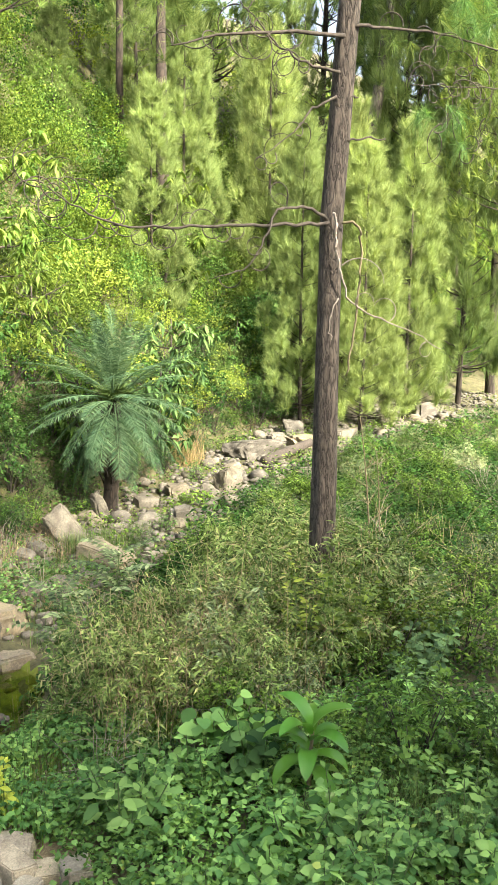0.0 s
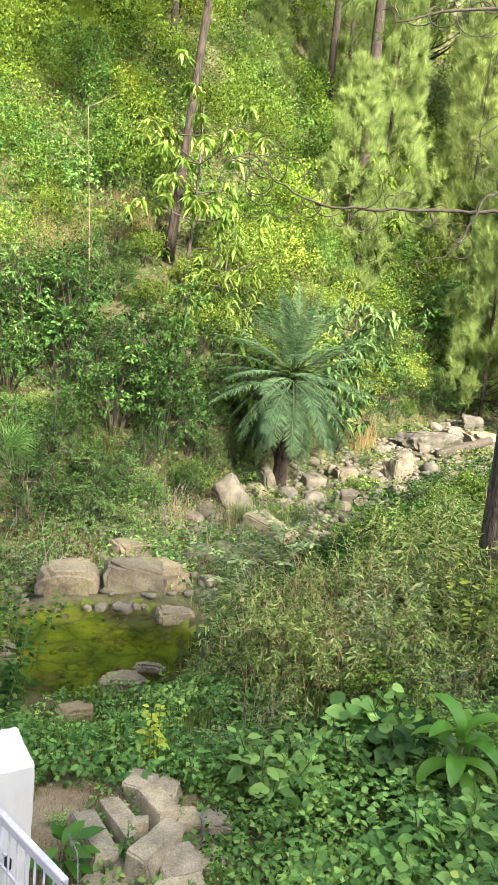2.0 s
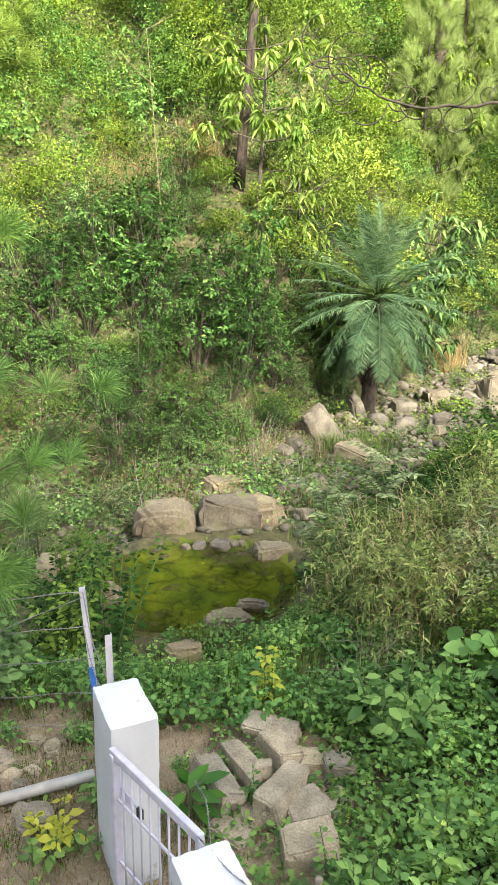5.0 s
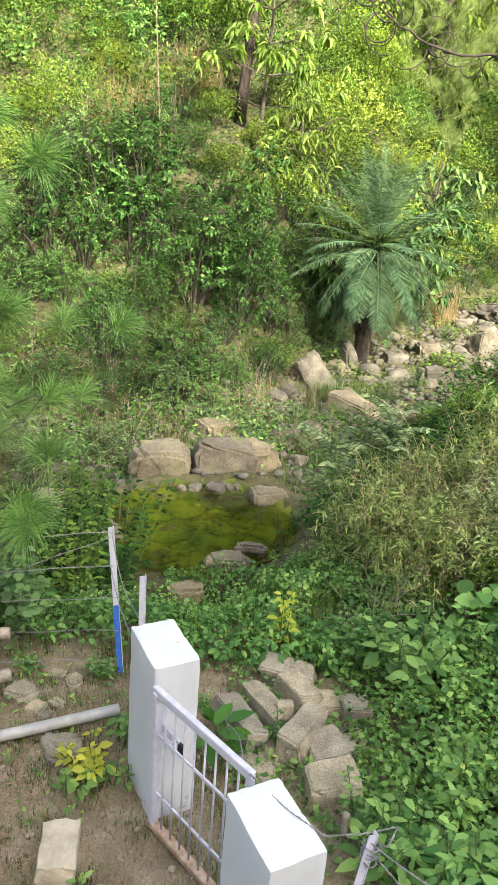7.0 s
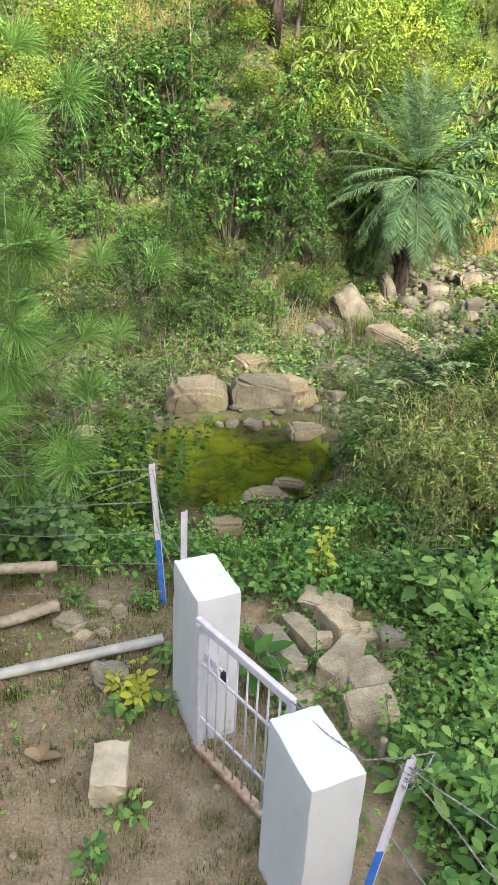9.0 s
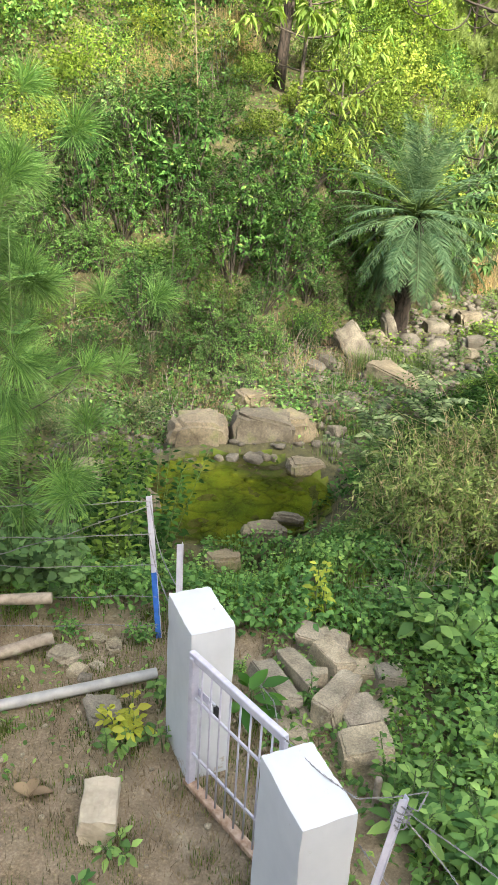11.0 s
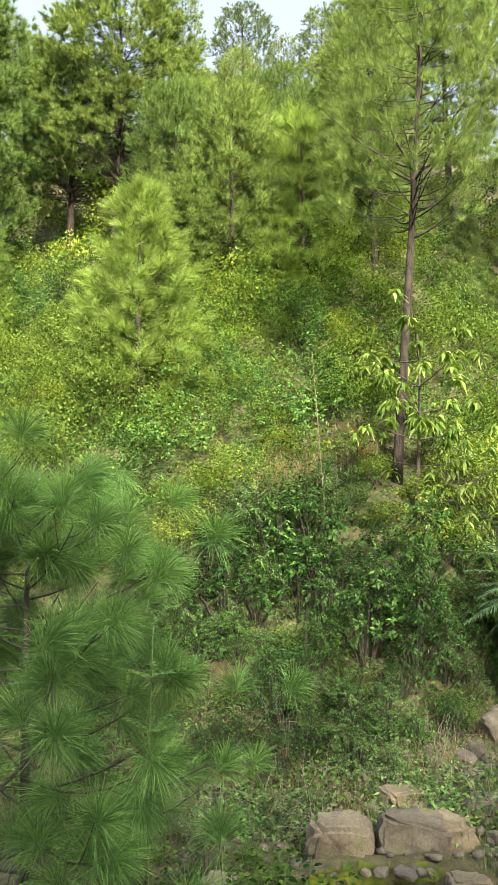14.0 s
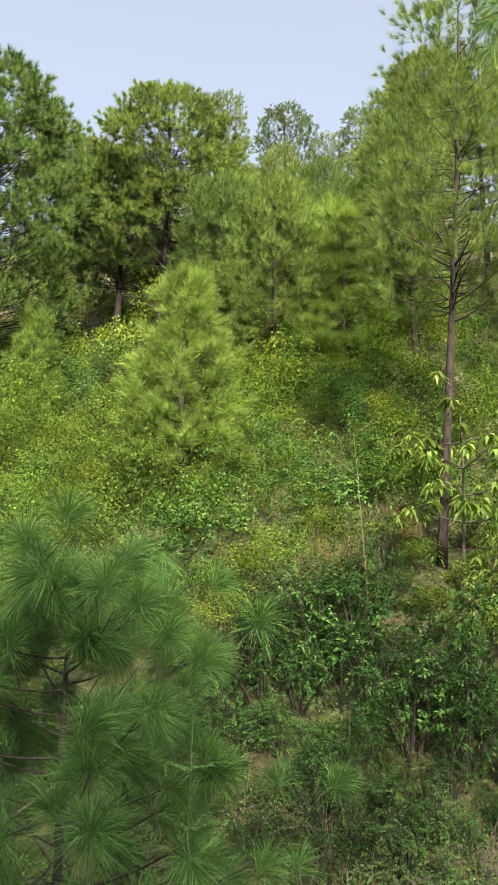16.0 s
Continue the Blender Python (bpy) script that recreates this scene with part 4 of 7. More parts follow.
def mound_data(seed, height, width, leaves, size, aspect=0.8, stems=8):
    """A shrub of leafy clumps: each clump a loose shell of leaves that face outwards."""
    rnd = np.random.RandomState(seed)
    wood = Bag()
    cen, rad = [], []
    for k in range(stems * 2):
        a = k * 2.39996 + rnd.uniform(-0.5, 0.5)
        rr = width / 2 * math.sqrt((k + 0.5) / (stems * 2)) * rnd.uniform(0.75, 1.0)
        cr = width * rnd.uniform(0.13, 0.23)
        z = height * rnd.uniform(0.45, 1.0) * (1 - 0.5 * (2 * rr / width) ** 2) - 0.3 * cr
        c = np.array([rr * math.cos(a), rr * math.sin(a), max(z, 0.5 * cr)])
        cen.append(c)
        rad.append(cr)
        if k % 2 == 0:
            wood.bar(curve_pts((0.1 * c[0], 0.1 * c[1], -0.05), c, (0, 0, 0.1 * height), 4), np.array([0.014, 0.010, 0.006, 0.003]) * max(height, 0.8), 3, False)
    rad = np.array(rad)
    n = (leaves * rad ** 2 / (rad ** 2).sum()).astype(int)
    base, way, nor = [], [], []
    for c, cr, m in zip(cen, rad, n):
        d = unit(rnd.normal(size=(m, 3)) + [0, 0, 0.35])
        base.append(c + d * cr * rnd.uniform(0.62, 1.18, (m, 1)) * [1, 1, 0.85])
        way.append(unit(np.cross(d, rnd.normal(size=(m, 3))) + d * rnd.uniform(-0.1, 0.7, (m, 1)) - [0, 0, 0.25]))
        nor.append(unit(d + rnd.normal(0, 0.42, (m, 3))))
    base, way, nor = np.vstack(base), np.vstack(way), np.vstack(nor)
    keep = base[:, 2] > 0.02
    base, way, nor = base[keep], way[keep], nor[keep]
    sz = size * rnd.uniform(0.6, 1.3, len(base))
    return wood, leaf_tris(base, way, nor, sz, sz * aspect * 0.8)


def spray_data(seed, height, width, twigs, size, per=9, aspect=0.5, stems=9, droop=0.25, open_=0.5, thick=1.0):
    """A shrub of leafy sprays: bent twigs fan out of clumps, leaves set to both sides of each twig."""
    rnd = np.random.RandomState(seed)
    wood = Bag()
    cen, rad = [], []
    for k in range(stems * 2):
        a = k * 2.39996 + rnd.uniform(-0.6, 0.6)
        rr = width / 2 * math.sqrt((k + 0.5) / (stems * 2)) * rnd.uniform(0.7, 1.0)
        cr = width * rnd.uniform(0.10, 0.24)
        z = height * rnd.uniform(0.30, 1.0) * (1 - 0.5 * (2 * rr / width) ** 2) - 0.3 * cr
        c = np.array([rr * math.cos(a), rr * math.sin(a), max(z, 0.5 * cr)])
        cen.append(c)
        rad.append(cr)
        wood.bar(curve_pts((0.12 * c[0], 0.12 * c[1], -0.08), c, (0, 0, 0.12 * height), 4), np.array([0.014, 0.010, 0.007, 0.004]) * max(height, 0.8) * thick, 3, False)
    cen, rad = np.array(cen), np.array(rad)
    which = rnd.choice(len(rad), twigs, p=rad ** 2 / (rad ** 2).sum())
    d = unit(rnd.normal(size=(twigs, 3)) + [0, 0, 0.45])
    c, cr = cen[which], rad[which][:, None]
    a, b = c + d * cr * 0.25, c + d * cr * rnd.uniform(0.85, 1.45, (twigs, 1)) - [0, 0, 1.0] * cr * droop * rnd.rand(twigs, 1)
    flat = unit(d * 0.55 + [0, 0, 0.75] + rnd.normal(0, 0.28, (twigs, 3)))
    run = unit(b - a)
    side = unit(np.cross(run, flat))
    w = side * 0.0028
    wood.add(np.stack([a - w, a + w, b + w * 0.4, b - w * 0.4], 1).reshape(-1, 3), np.arange(4 * twigs).reshape(-1, 4))
    f = (np.arange(per)[None] + rnd.rand(twigs, per)) / per * (1 - open_ * 0.5) + open_ * 0.5
    sign = np.where(np.arange(per) % 2, 1.0, -1.0)[None, :, None]
    base = a[:, None] + (b - a)[:, None] * f[:, :, None] + rnd.normal(0, size * 0.18, (twigs, per, 3))
    way = unit(run[:, None] * 0.65 + side[:, None] * sign * 0.8 + rnd.normal(0, 0.25, (twigs, per, 3)) - [0, 0, 0.12])
    nor = unit(flat[:, None] + rnd.normal(0, 0.30, (twigs, per, 3)))
    base, way, nor = base.reshape(-1, 3), way.reshape(-1, 3), nor.reshape(-1, 3)
    keep = base[:, 2] > 0.02
    base, way, nor = base[keep], way[keep], nor[keep]
    sz = size * rnd.uniform(0.6, 1.3, len(base))
    return wood, leaf_quads(base, way, nor, sz, sz * aspect)


def shrub_data(seed, twigs=0, tri=False, **kw):
    """Leafy sprays for the near growth, loose shells of leaves (tri) for the far."""
    return mound_data(seed, **kw) if tri else spray_data(seed, twigs=twigs, **kw)


def shrub_kind(name, seed, label, mat, category="shrub", group="", stem=None, **kw):
    """A shrub to copy from; it is moved to its first place by the caller."""
    wood, (v, q) = shrub_data(seed, **kw)
    ob = thing(name, (0, 0, -500), label, category, group)
    part("branchwork", wood.mesh("branchwork", stem or TWIG), ob)
    part("foliage", mesh_from("foliage", v, q, mat), ob)
    return ob


def set_down(ob, x, y, turn, scale, first, sink=0.0, tall=1.0):
    m = pose(x, y, float(land(x, y)) - sink, 0, 0, turn) @ Matrix.Diagonal((scale, scale, scale * tall, 1))
    if first:
        ob.matrix_basis = m
        return ob
    return copy_thing(ob, m)


def needle_tris(center, axis, rnd, count, length, width, spread=0.85, droop=0.25, face=None):
    """Needles bursting from tuft centres: one three-cornered face each."""
    m = len(center)
    c = np.repeat(center, count, 0)
    a = np.repeat(axis, count, 0)
    d = unit(a * rnd.uniform(0.25, 1.3, (m * count, 1)) + sphere_dirs(m * count, rnd) * spread)
    L = length * rnd.uniform(0.7, 1.1, (m * count, 1))
    out = sphere_dirs(m * count, rnd)
    if face is not None:
        out = np.repeat(face, count, 0) + 0.45 * out
    side = unit(np.cross(d, out)) * width / 2
    c = c + d * 0.02 - a * rnd.uniform(0, 0.10, (m * count, 1)) * (length / 0.25)
    tip = c + d * L
    tip[:, 2] -= droop * L[:, 0] * rnd.uniform(0.4, 1.2, m * count)
    v = np.stack([c + side, c - side, tip], 1).reshape(-1, 3)
    return v, np.arange(3 * m * count).reshape(-1, 3)


def bent_needles(center, axis, rnd, count, length, width, spread=0.8, droop=0.9):
    """Long needles that leave the tuft and hang over: one bent four-cornered face each."""
    m = len(center) * count
    c, a = np.repeat(center, count, 0), np.repeat(axis, count, 0)
    d = unit(a * rnd.uniform(0.35, 1.2, (m, 1)) + sphere_dirs(m, rnd) * spread)
    L = length * rnd.uniform(0.75, 1.1, (m, 1))
    c = c - a * rnd.uniform(0, 0.14, (m, 1))
    side = unit(np.cross(d, sphere_dirs(m, rnd))) * width / 2
    mid = c + d * L * 0.5
    tip = mid + unit(d - [0, 0, 1.0] * rnd.uniform(0.3, 1.0, (m, 1)) * droop) * L * 0.5
    v = np.stack([c, mid + side, tip, mid - side], 1).reshape(-1, 3)
    return v, np.arange(4 * m).reshape(-1, 4)


def pine_data(seed, height, crown_from, radius, limbs, twigs, tufts, needles, nlen, nwid, trunk_r, lean=(0, 0), dome=0.35, top_r=0.15, bare=4, sides=8, droop=0.25, limb_r=0.03, bent=False):
    """Trunk, limbs and needles of a long-needled pine round its foot."""
    rnd = np.random.RandomState(seed)
    n = 14
    t = np.linspace(0, 1, n)
    line = np.stack([lean[0] * t + 0.12 * np.sin(3 * t + seed) * (height / 12), lean[1] * t + 0.1 * np.sin(2.4 * t + 2 * seed) * (height / 12), -0.3 + (height + 0.3) * t], 1)
    trunk, wood = Bag(), Bag()
    rad = trunk_r * (1 - t) ** 0.75 + trunk_r * top_r * 0.4 + trunk_r * 0.35 * np.exp(-t * 25)
    trunk.bar(line, rad, max(sides, 8))
    at = lambda z: np.array([np.interp(z, line[:, 2], line[:, k]) for k in range(3)])
    cen, axs = [], []
    for k in range(limbs + bare):
        dead = k >= limbs
        f = rnd.uniform(-0.25, 0.02) if dead else (k + rnd.rand()) / limbs
        z = crown_from + (height - crown_from) * f * 0.98
        if z < height * 0.12:
            continue
        shape = np.interp(f, (-0.3, 0, dome, 0.75, 1.0), (0.5, 0.85, 1.0, 0.58, 0.28) if bent else (0.5, 0.72, 1.0, 0.86, 0.42))
        a = k * 2.4 + rnd.uniform(-0.5, 0.5)
        reach = radius * shape * rnd.uniform(0.7, 1.1)
        p = at(z)
        rise = reach * np.interp(f, (0, 0.5, 1), (0.10, 0.35, 0.75)) * rnd.uniform(0.5, 1.3)
        q = p + [reach * math.cos(a), reach * math.sin(a), rise]
        limb = curve_pts(p, q, (0, 0, -0.16 * reach), 6)
        wood.bar(limb, np.linspace(limb_r * (1.1 - 0.6 * max(f, 0)), limb_r * 0.22, 6), 5 if sides > 6 else 4, False)
        if dead:
            continue
        for j in range(twigs):
            g = 0.32 + 0.68 * (j + rnd.rand()) / twigs
            i = min(int(g * 5), 4)
            s = limb[i] + (limb[min(i + 1, 5)] - limb[i]) * (g * 5 - i)
            out = unit(np.array([math.cos(a), math.sin(a), 0.35]) + rnd.normal(0, 0.65, 3))
            ln = reach * rnd.uniform(0.16, 0.34)
            e = s + out * ln + [0, 0, 0.25 * ln]
            tw = curve_pts(s, e, (0, 0, -0.1 * ln), 4)
            wood.bar(tw, np.linspace(limb_r * 0.35, limb_r * 0.14, 4), 3, False)
            for h in range(tufts):
                u = 0.45 + 0.55 * (h + 1) / tufts
                c = s + (e - s) * u + rnd.normal(0, 0.10 * ln + 0.03, 3)
                cen.append(c)
                axs.append(unit(out + rnd.normal(0, 0.45, 3) + [0, 0, 0.45]))
    for _ in range(4):
        cen.append(line[-1] + rnd.normal(0, 0.06, 3))
        axs.append(unit(np.array([0, 0, 1.0]) + rnd.normal(0, 0.3, 3)))
    burst = bent_needles if bent else needle_tris
    v, f = burst(np.array(cen), np.array(axs), rnd, needles, nlen, nwid, 0.85, droop)
    return trunk, wood, v, f


def fluffy_pine_data(seed, height, crown_from, radius, clumps, tufts, needles, nlen, nwid, trunk_r, lean=(0, 0), cone=0.0, bare=5, limb_r=0.05, ball=0.5, inner=0.55):
    """A pine whose crown is many rounded clumps of needles, each at the end of its limb. cone: 0 a dome, 1 a spire."""
    rnd = np.random.RandomState(seed)
    t = np.linspace(0, 1, 14)
    line = np.stack([lean[0] * t + 0.10 * np.sin(3 * t + seed) * (height / 12), lean[1] * t + 0.1 * np.sin(2.4 * t + 2 * seed) * (height / 12), -0.3 + (height * 0.96 + 0.3) * t], 1)
    trunk, wood = Bag(), Bag()
    trunk.bar(line, trunk_r * (1 - t) ** 0.7 + trunk_r * 0.08 + trunk_r * 0.3 * np.exp(-t * 25), 9)
    at = lambda z: np.array([np.interp(z, line[:, 2], line[:, k]) for k in range(3)])
    cen, axs, face = [], [], []
    for k in range(clumps):
        f = ((k + rnd.rand()) / clumps) ** (1.15 if cone else 0.85)
        dome = math.sqrt(max(1 - ((f - 0.38) / 0.66) ** 2, 0.03))
        wide = dome * (1 - cone) + cone * (1.02 - f) ** 0.8
        rr = radius * wide * (inner + (1 - inner) * rnd.rand() ** 0.6)
        a = k * 2.39996 + rnd.uniform(-0.35, 0.35)
        z = crown_from + (height - crown_from) * f
        c = at(min(z, height * 0.95)) * [1, 1, 0] + [rr * math.cos(a), rr * math.sin(a), z]
        foot = at(z - min(rr * rnd.uniform(0.25, 0.6), max(z - crown_from * 0.85, 0) * rnd.uniform(0.5, 1.0)))
        limb = curve_pts(foot, foot + (c - foot) * 0.85, (0, 0, -0.10 * rr), 5)
        wood.bar(limb, np.linspace(limb_r * (1.0 - 0.7 * f), limb_r * 0.15, 5), 3, False)
        m = int(tufts * rnd.uniform(0.7, 1.3))
        d = sphere_dirs(m, rnd) * [1, 1, 0.75] + [0, 0, 0.15]
        cen.append(c + d * ball * rnd.uniform(0.35, 1.0, (m, 1)))
        out = unit(np.array([math.cos(a), math.sin(a), 0.5]))
        axs.append(unit(d * 0.55 + out * 0.7 + [0, 0, 0.8]))
        face.append(unit(d * 0.9 + out * 0.6 + [0, 0, 0.15]))
    for k in range(bare):
        a = k * 2.39996 + 1
        z = crown_from * rnd.uniform(0.82, 1.12)
        p = at(z)
        rr = radius * rnd.uniform(0.35, 0.8)
        q = p + [rr * math.cos(a), rr * math.sin(a), rr * rnd.uniform(0.35, 0.95)]
        wood.bar(curve_pts(p, q, (0, 0, -0.2 * rr), 7), np.linspace(limb_r * 1.5, limb_r * 0.3, 7), 5, False)
    v, f = needle_tris(np.vstack(cen), np.vstack(axs), rnd, needles, nlen, nwid, 0.55, 0.15, np.vstack(face))
    return trunk, wood, v, f


def pine_kind(label, seed, bark, needle, group="", category="tree", name="pine_tree", **kw):
    trunk, wood, v, f = fluffy_pine_data(seed, **kw)
    ob = thing(name, (0, 0, -500), label, category, group)
    part("trunk", trunk.mesh("trunk", bark, True), ob)
    tagged(part("branchwork", wood.mesh("branchwork", bark), ob), kind="stuff")
    part("crown", mesh_from("crown", v, f, needle), ob)
    return ob


# ---- the tall pine beside the stream ----
def build_tall_pine():
    rnd = np.random.RandomState(5)
    foot = np.array([4.40, 8.1, 0.0])
    g = float(land(foot[0], foot[1]))
    ob = thing("pine_tree", (foot[0], foot[1], g), "tall pine with rough furrowed bark and bare dead lower branches", "tree")
    zs = np.array([-0.3, 0.4, 1.2, 2.2, 3.5, 5.0, 7.2, 9.5, 12, 15]) - g
    xs = np.array([-0.02, -0.01, 0.0, 0.0, 0.0, 0.01, 0.15, 0.35, 0.55, 0.7])
    rs = np.array([0.21, 0.175, 0.155, 0.145, 0.137, 0.130, 0.125, 0.11, 0.08, 0.03])
    b = Bag()
    zz = np.linspace(zs[0], zs[-1], 90)
    v, q, t = tube(np.stack([np.interp(zz, zs, xs), 0 * zz, zz], 1), np.interp(zz, zs, rs), 28)
    ridges = np.array([noise.noise(Vector((math.atan2(p[1], p[0] - np.interp(p[2], zs, xs)) * 3.4, 0.6 * p[2] + math.sin(p[2] * 3) * 0.2, 3))) for p in v])
    c = np.stack([np.interp(v[:, 2], zs, xs), 0 * v[:, 2], v[:, 2]], 1)
    v = c + (v - c) * (1 + 0.16 * ridges)[:, None]
    b.add(v, q, t)
    part("trunk", b.mesh("trunk", BARK, True), ob)

    def limb(pts, r0, r1, mat=TWIG, label="", kids=0, seed=0, name="branch"):
        rr = np.random.RandomState(seed)
        p = np.asarray(pts, float) - [foot[0], foot[1], g]
        s = np.linspace(0, len(p) - 1, len(p) * 4)
        line = np.stack([np.interp(s, np.arange(len(p)), p[:, k]) for k in range(3)], 1)
        k3 = np.array([0.25, 0.5, 0.25])
        for _ in range(3):
            line[1:-1] = k3[0] * line[:-2] + k3[1] * line[1:-1] + k3[2] * line[2:]
        line += rr.normal(0, 0.010, line.shape)
        bag = Bag()
        bag.bar(line, np.linspace(r0 * 0.85, r1 * 0.8, len(line)), 7)
        for _ in range(kids):
            i = rr.randint(int(len(line) * 0.35), len(line))
            a = line[i]
            n = 16
            turn = rr.uniform(2.5, 6.5) * rr.choice([-1, 1])
            th = np.linspace(rr.uniform(0, 6.28), 0, 1)[0] + np.linspace(0, turn, n)
            step = rr.uniform(0.02, 0.05) * np.ones(n)
            d = np.stack([np.cos(th) * step, rr.normal(0, 0.4, 1) * step * np.ones(n), np.sin(th) * step], 1)
            bag.bar(a + np.cumsum(d, 0), np.linspace(0.008, 0.003, n), 4, False)
        return part(name, bag.mesh(name, mat, True), ob, label)

    low = [(4.32, 8.0, 4.95), (3.7, 7.9, 4.87), (3.1, 7.85, 4.82), (2.45, 7.8, 4.75), (1.9, 7.8, 4.72), (1.45, 7.8, 4.90), (1.2, 7.8, 5.08)]
    limb(low, 0.026, 0.008, TWIG, "long bare dead branch with curled twigs", 26, 1)
    limb([(4.30, 8.0, 5.0), (4.0, 7.9, 5.08), (3.62, 7.85, 5.05), (3.52, 7.8, 4.70), (3.32, 7.8, 4.38), (2.9, 7.8, 4.24)], 0.024, 0.006, TWIG, "", 5, 2)
    limb([(4.45, 8.0, 6.98), (3.4, 8.0, 6.9), (2.5, 8.0, 6.65)], 0.03, 0.010, TWIG, "", 10, 3)
    limb([(4.42, 8.0, 6.60), (4.0, 8.0, 6.62), (3.65, 8.0, 6.80), (3.2, 8.0, 7.2)], 0.022, 0.006, TWIG, "", 14, 4)
    limb([(4.38, 8.0, 6.30), (4.1, 8.0, 6.18), (3.9, 8.0, 5.90), (3.42, 8.0, 5.55)], 0.018, 0.005, TWIG, "", 4, 5)
    limb([(4.55, 8.0, 7.08), (5.0, 8.0, 7.14), (5.8, 8.0, 7.15), (6.8, 7.9, 7.0)], 0.026, 0.009, TWIG, "", 8, 6)
    limb([(6.8, 7.9, 7.0), (6.95, 7.95, 6.8), (6.7, 8.0, 6.66), (6.3, 8.0, 6.62), (5.9, 8.0, 6.60), (5.55, 8.0, 6.58), (5.3, 8.0, 6.54)], 0.012, 0.005, TWIG, "", 16, 13)
    for k, (x0, z0, x1, z1) in enumerate(((6.1, 6.6, 5.55, 6.02), (5.95, 6.6, 5.75, 6.1), (6.4, 6.62, 6.2, 5.9), (6.2, 7.12, 6.05, 6.7), (5.6, 7.14, 5.5, 6.75))):
        limb([(x0, 8.0, z0), ((x0 + x1) / 2 + 0.08, 8.0, (z0 + z1) / 2), (x1, 8.0, z1)], 0.006, 0.003, TWIG, "", 3, 40 + k, "twig")
    limb([(4.50, 8.0, 5.86), (4.75, 8.0, 5.90), (5.0, 8.0, 5.93)], 0.016, 0.010, TWIG, "", 0, 7)
    limb([(4.50, 8.0, 6.35), (4.66, 8.0, 6.34)], 0.014, 0.009, TWIG, "", 0, 12)
    limb([(4.34, 7.88, 5.05), (4.37, 7.86, 4.80), (4.38, 7.86, 4.55), (4.45, 7.86, 4.30), (4.6, 7.86, 4.02), (4.96, 7.86, 3.84), (5.4, 7.86, 3.74), (5.8, 7.86, 3.52)], 0.020, 0.007, PALE, "pale barkless dead branch hanging beside the trunk", 4, 8)
    limb([(4.42, 7.87, 4.10), (4.33, 7.86, 3.9), (4.30, 7.86, 3.7), (4.36, 7.86, 3.62)], 0.009, 0.004, PALE, "", 0, 9)
    limb([(4.44, 7.9, 4.95), (4.66, 7.88, 4.95), (4.70, 7.88, 4.6), (4.68, 7.88, 4.1), (4.62, 7.9, 3.6), (4.57, 7.92, 3.2)], 0.018, 0.014, STEM, "broken branch hanging down", 0, 10)
    # living limbs above and on the far side, out of which needles hang
    cen, axs = [], []
    for k, (z, a, reach) in enumerate(((7.6, 2.6, 2.6), (9.6, 0.3, 3.0), (8.6, 1.5, 3.0), (9.2, 3.6, 2.6), (9.8, 5.0, 2.8), (10.4, 0.9, 2.8), (11.0, 2.3, 2.4), (11.8, 4.2, 2.2), (12.6, 0.2, 2.0), (13.3, 2.9, 1.6), (9.9, 5.6, 3.0), (9.4, 6.1, 3.0))):
        p = np.array([np.interp(z - g, zs, xs) + foot[0], foot[1], z])
        q = p + [reach * math.cos(a), reach * math.sin(a), 0.15 * reach]
        pts = curve_pts(p, q, (0, 0, 0.1), 6)
        limb(pts, 0.04, 0.012, TWIG, "", 0, 20 + k, "limb")
        for _ in range(34):
            f = rnd.uniform(0.35, 1.05)
            c = p + (q - p) * f + rnd.normal(0, 0.34, 3)
            cen.append(c - [foot[0], foot[1], g])
            axs.append(unit(np.array([math.cos(a), math.sin(a), 0.1]) + rnd.normal(0, 0.6, 3)))
    for z, a, reach in ((7.35, 0.0, 2.6), (7.3, 2.9, 2.2)):
        for _ in range(22):
            c = np.array([foot[0] + 0.2 + reach * math.cos(a) * rnd.uniform(0.4, 1.1), 8.3 + rnd.normal(0, 0.4), z + rnd.normal(0, 0.2)])
            cen.append(c - [foot[0], foot[1], g])
            axs.append(unit(np.array([math.cos(a), 0, -0.1]) + rnd.normal(0, 0.6, 3)))
    hang = [(4.5, 8.1, 10.2), (3.2, 8.0, 10.6), (1.9, 8.0, 10.75), (0.62, 8.0, 10.35)]
    limb(hang, 0.03, 0.008, TWIG, "", 0, 60, "limb")
    tip_c, tip_a = [], []
    for _ in range(60):
        k = rnd.uniform(0.6, 3.05)
        i = min(int(k), 2)
        c = np.array(hang[i]) + (np.array(hang[i + 1]) - hang[i]) * (k - i) + rnd.normal(0, 0.17, 3)
        tip_c.append(c - [foot[0], foot[1], g])
        tip_a.append(unit(np.array([-1.0, 0, -0.2]) + rnd.normal(0, 0.5, 3)))
    for x0, z0, n in ((5.55, 6.3, 2), (5.85, 6.25, 3), (6.05, 6.3, 3), (6.1, 7.45, 5), (6.6, 7.5, 7), (6.0, 7.6, 5)):
        for _ in range(n):
            tip_c.append(np.array([x0, 8.1, z0]) + rnd.normal(0, 0.13, 3) - [foot[0], foot[1], g])
            tip_a.append(unit(np.array([0.0, 0, -0.4]) + rnd.normal(0, 0.6, 3)))
    v, f = needle_tris(np.array(tip_c), np.array(tip_a), rnd, 80, 0.25, 0.006, 0.9, 0.5)
    part("needle_spray", mesh_from("needle_spray", v, f, NEEDLE), ob)
    v, f = needle_tris(np.array(cen), np.array(axs), rnd, 60, 0.26, 0.007, 0.9, 0.5)
    part("needles", mesh_from("needles", v, f, NEEDLE_F), ob)


build_tall_pine()


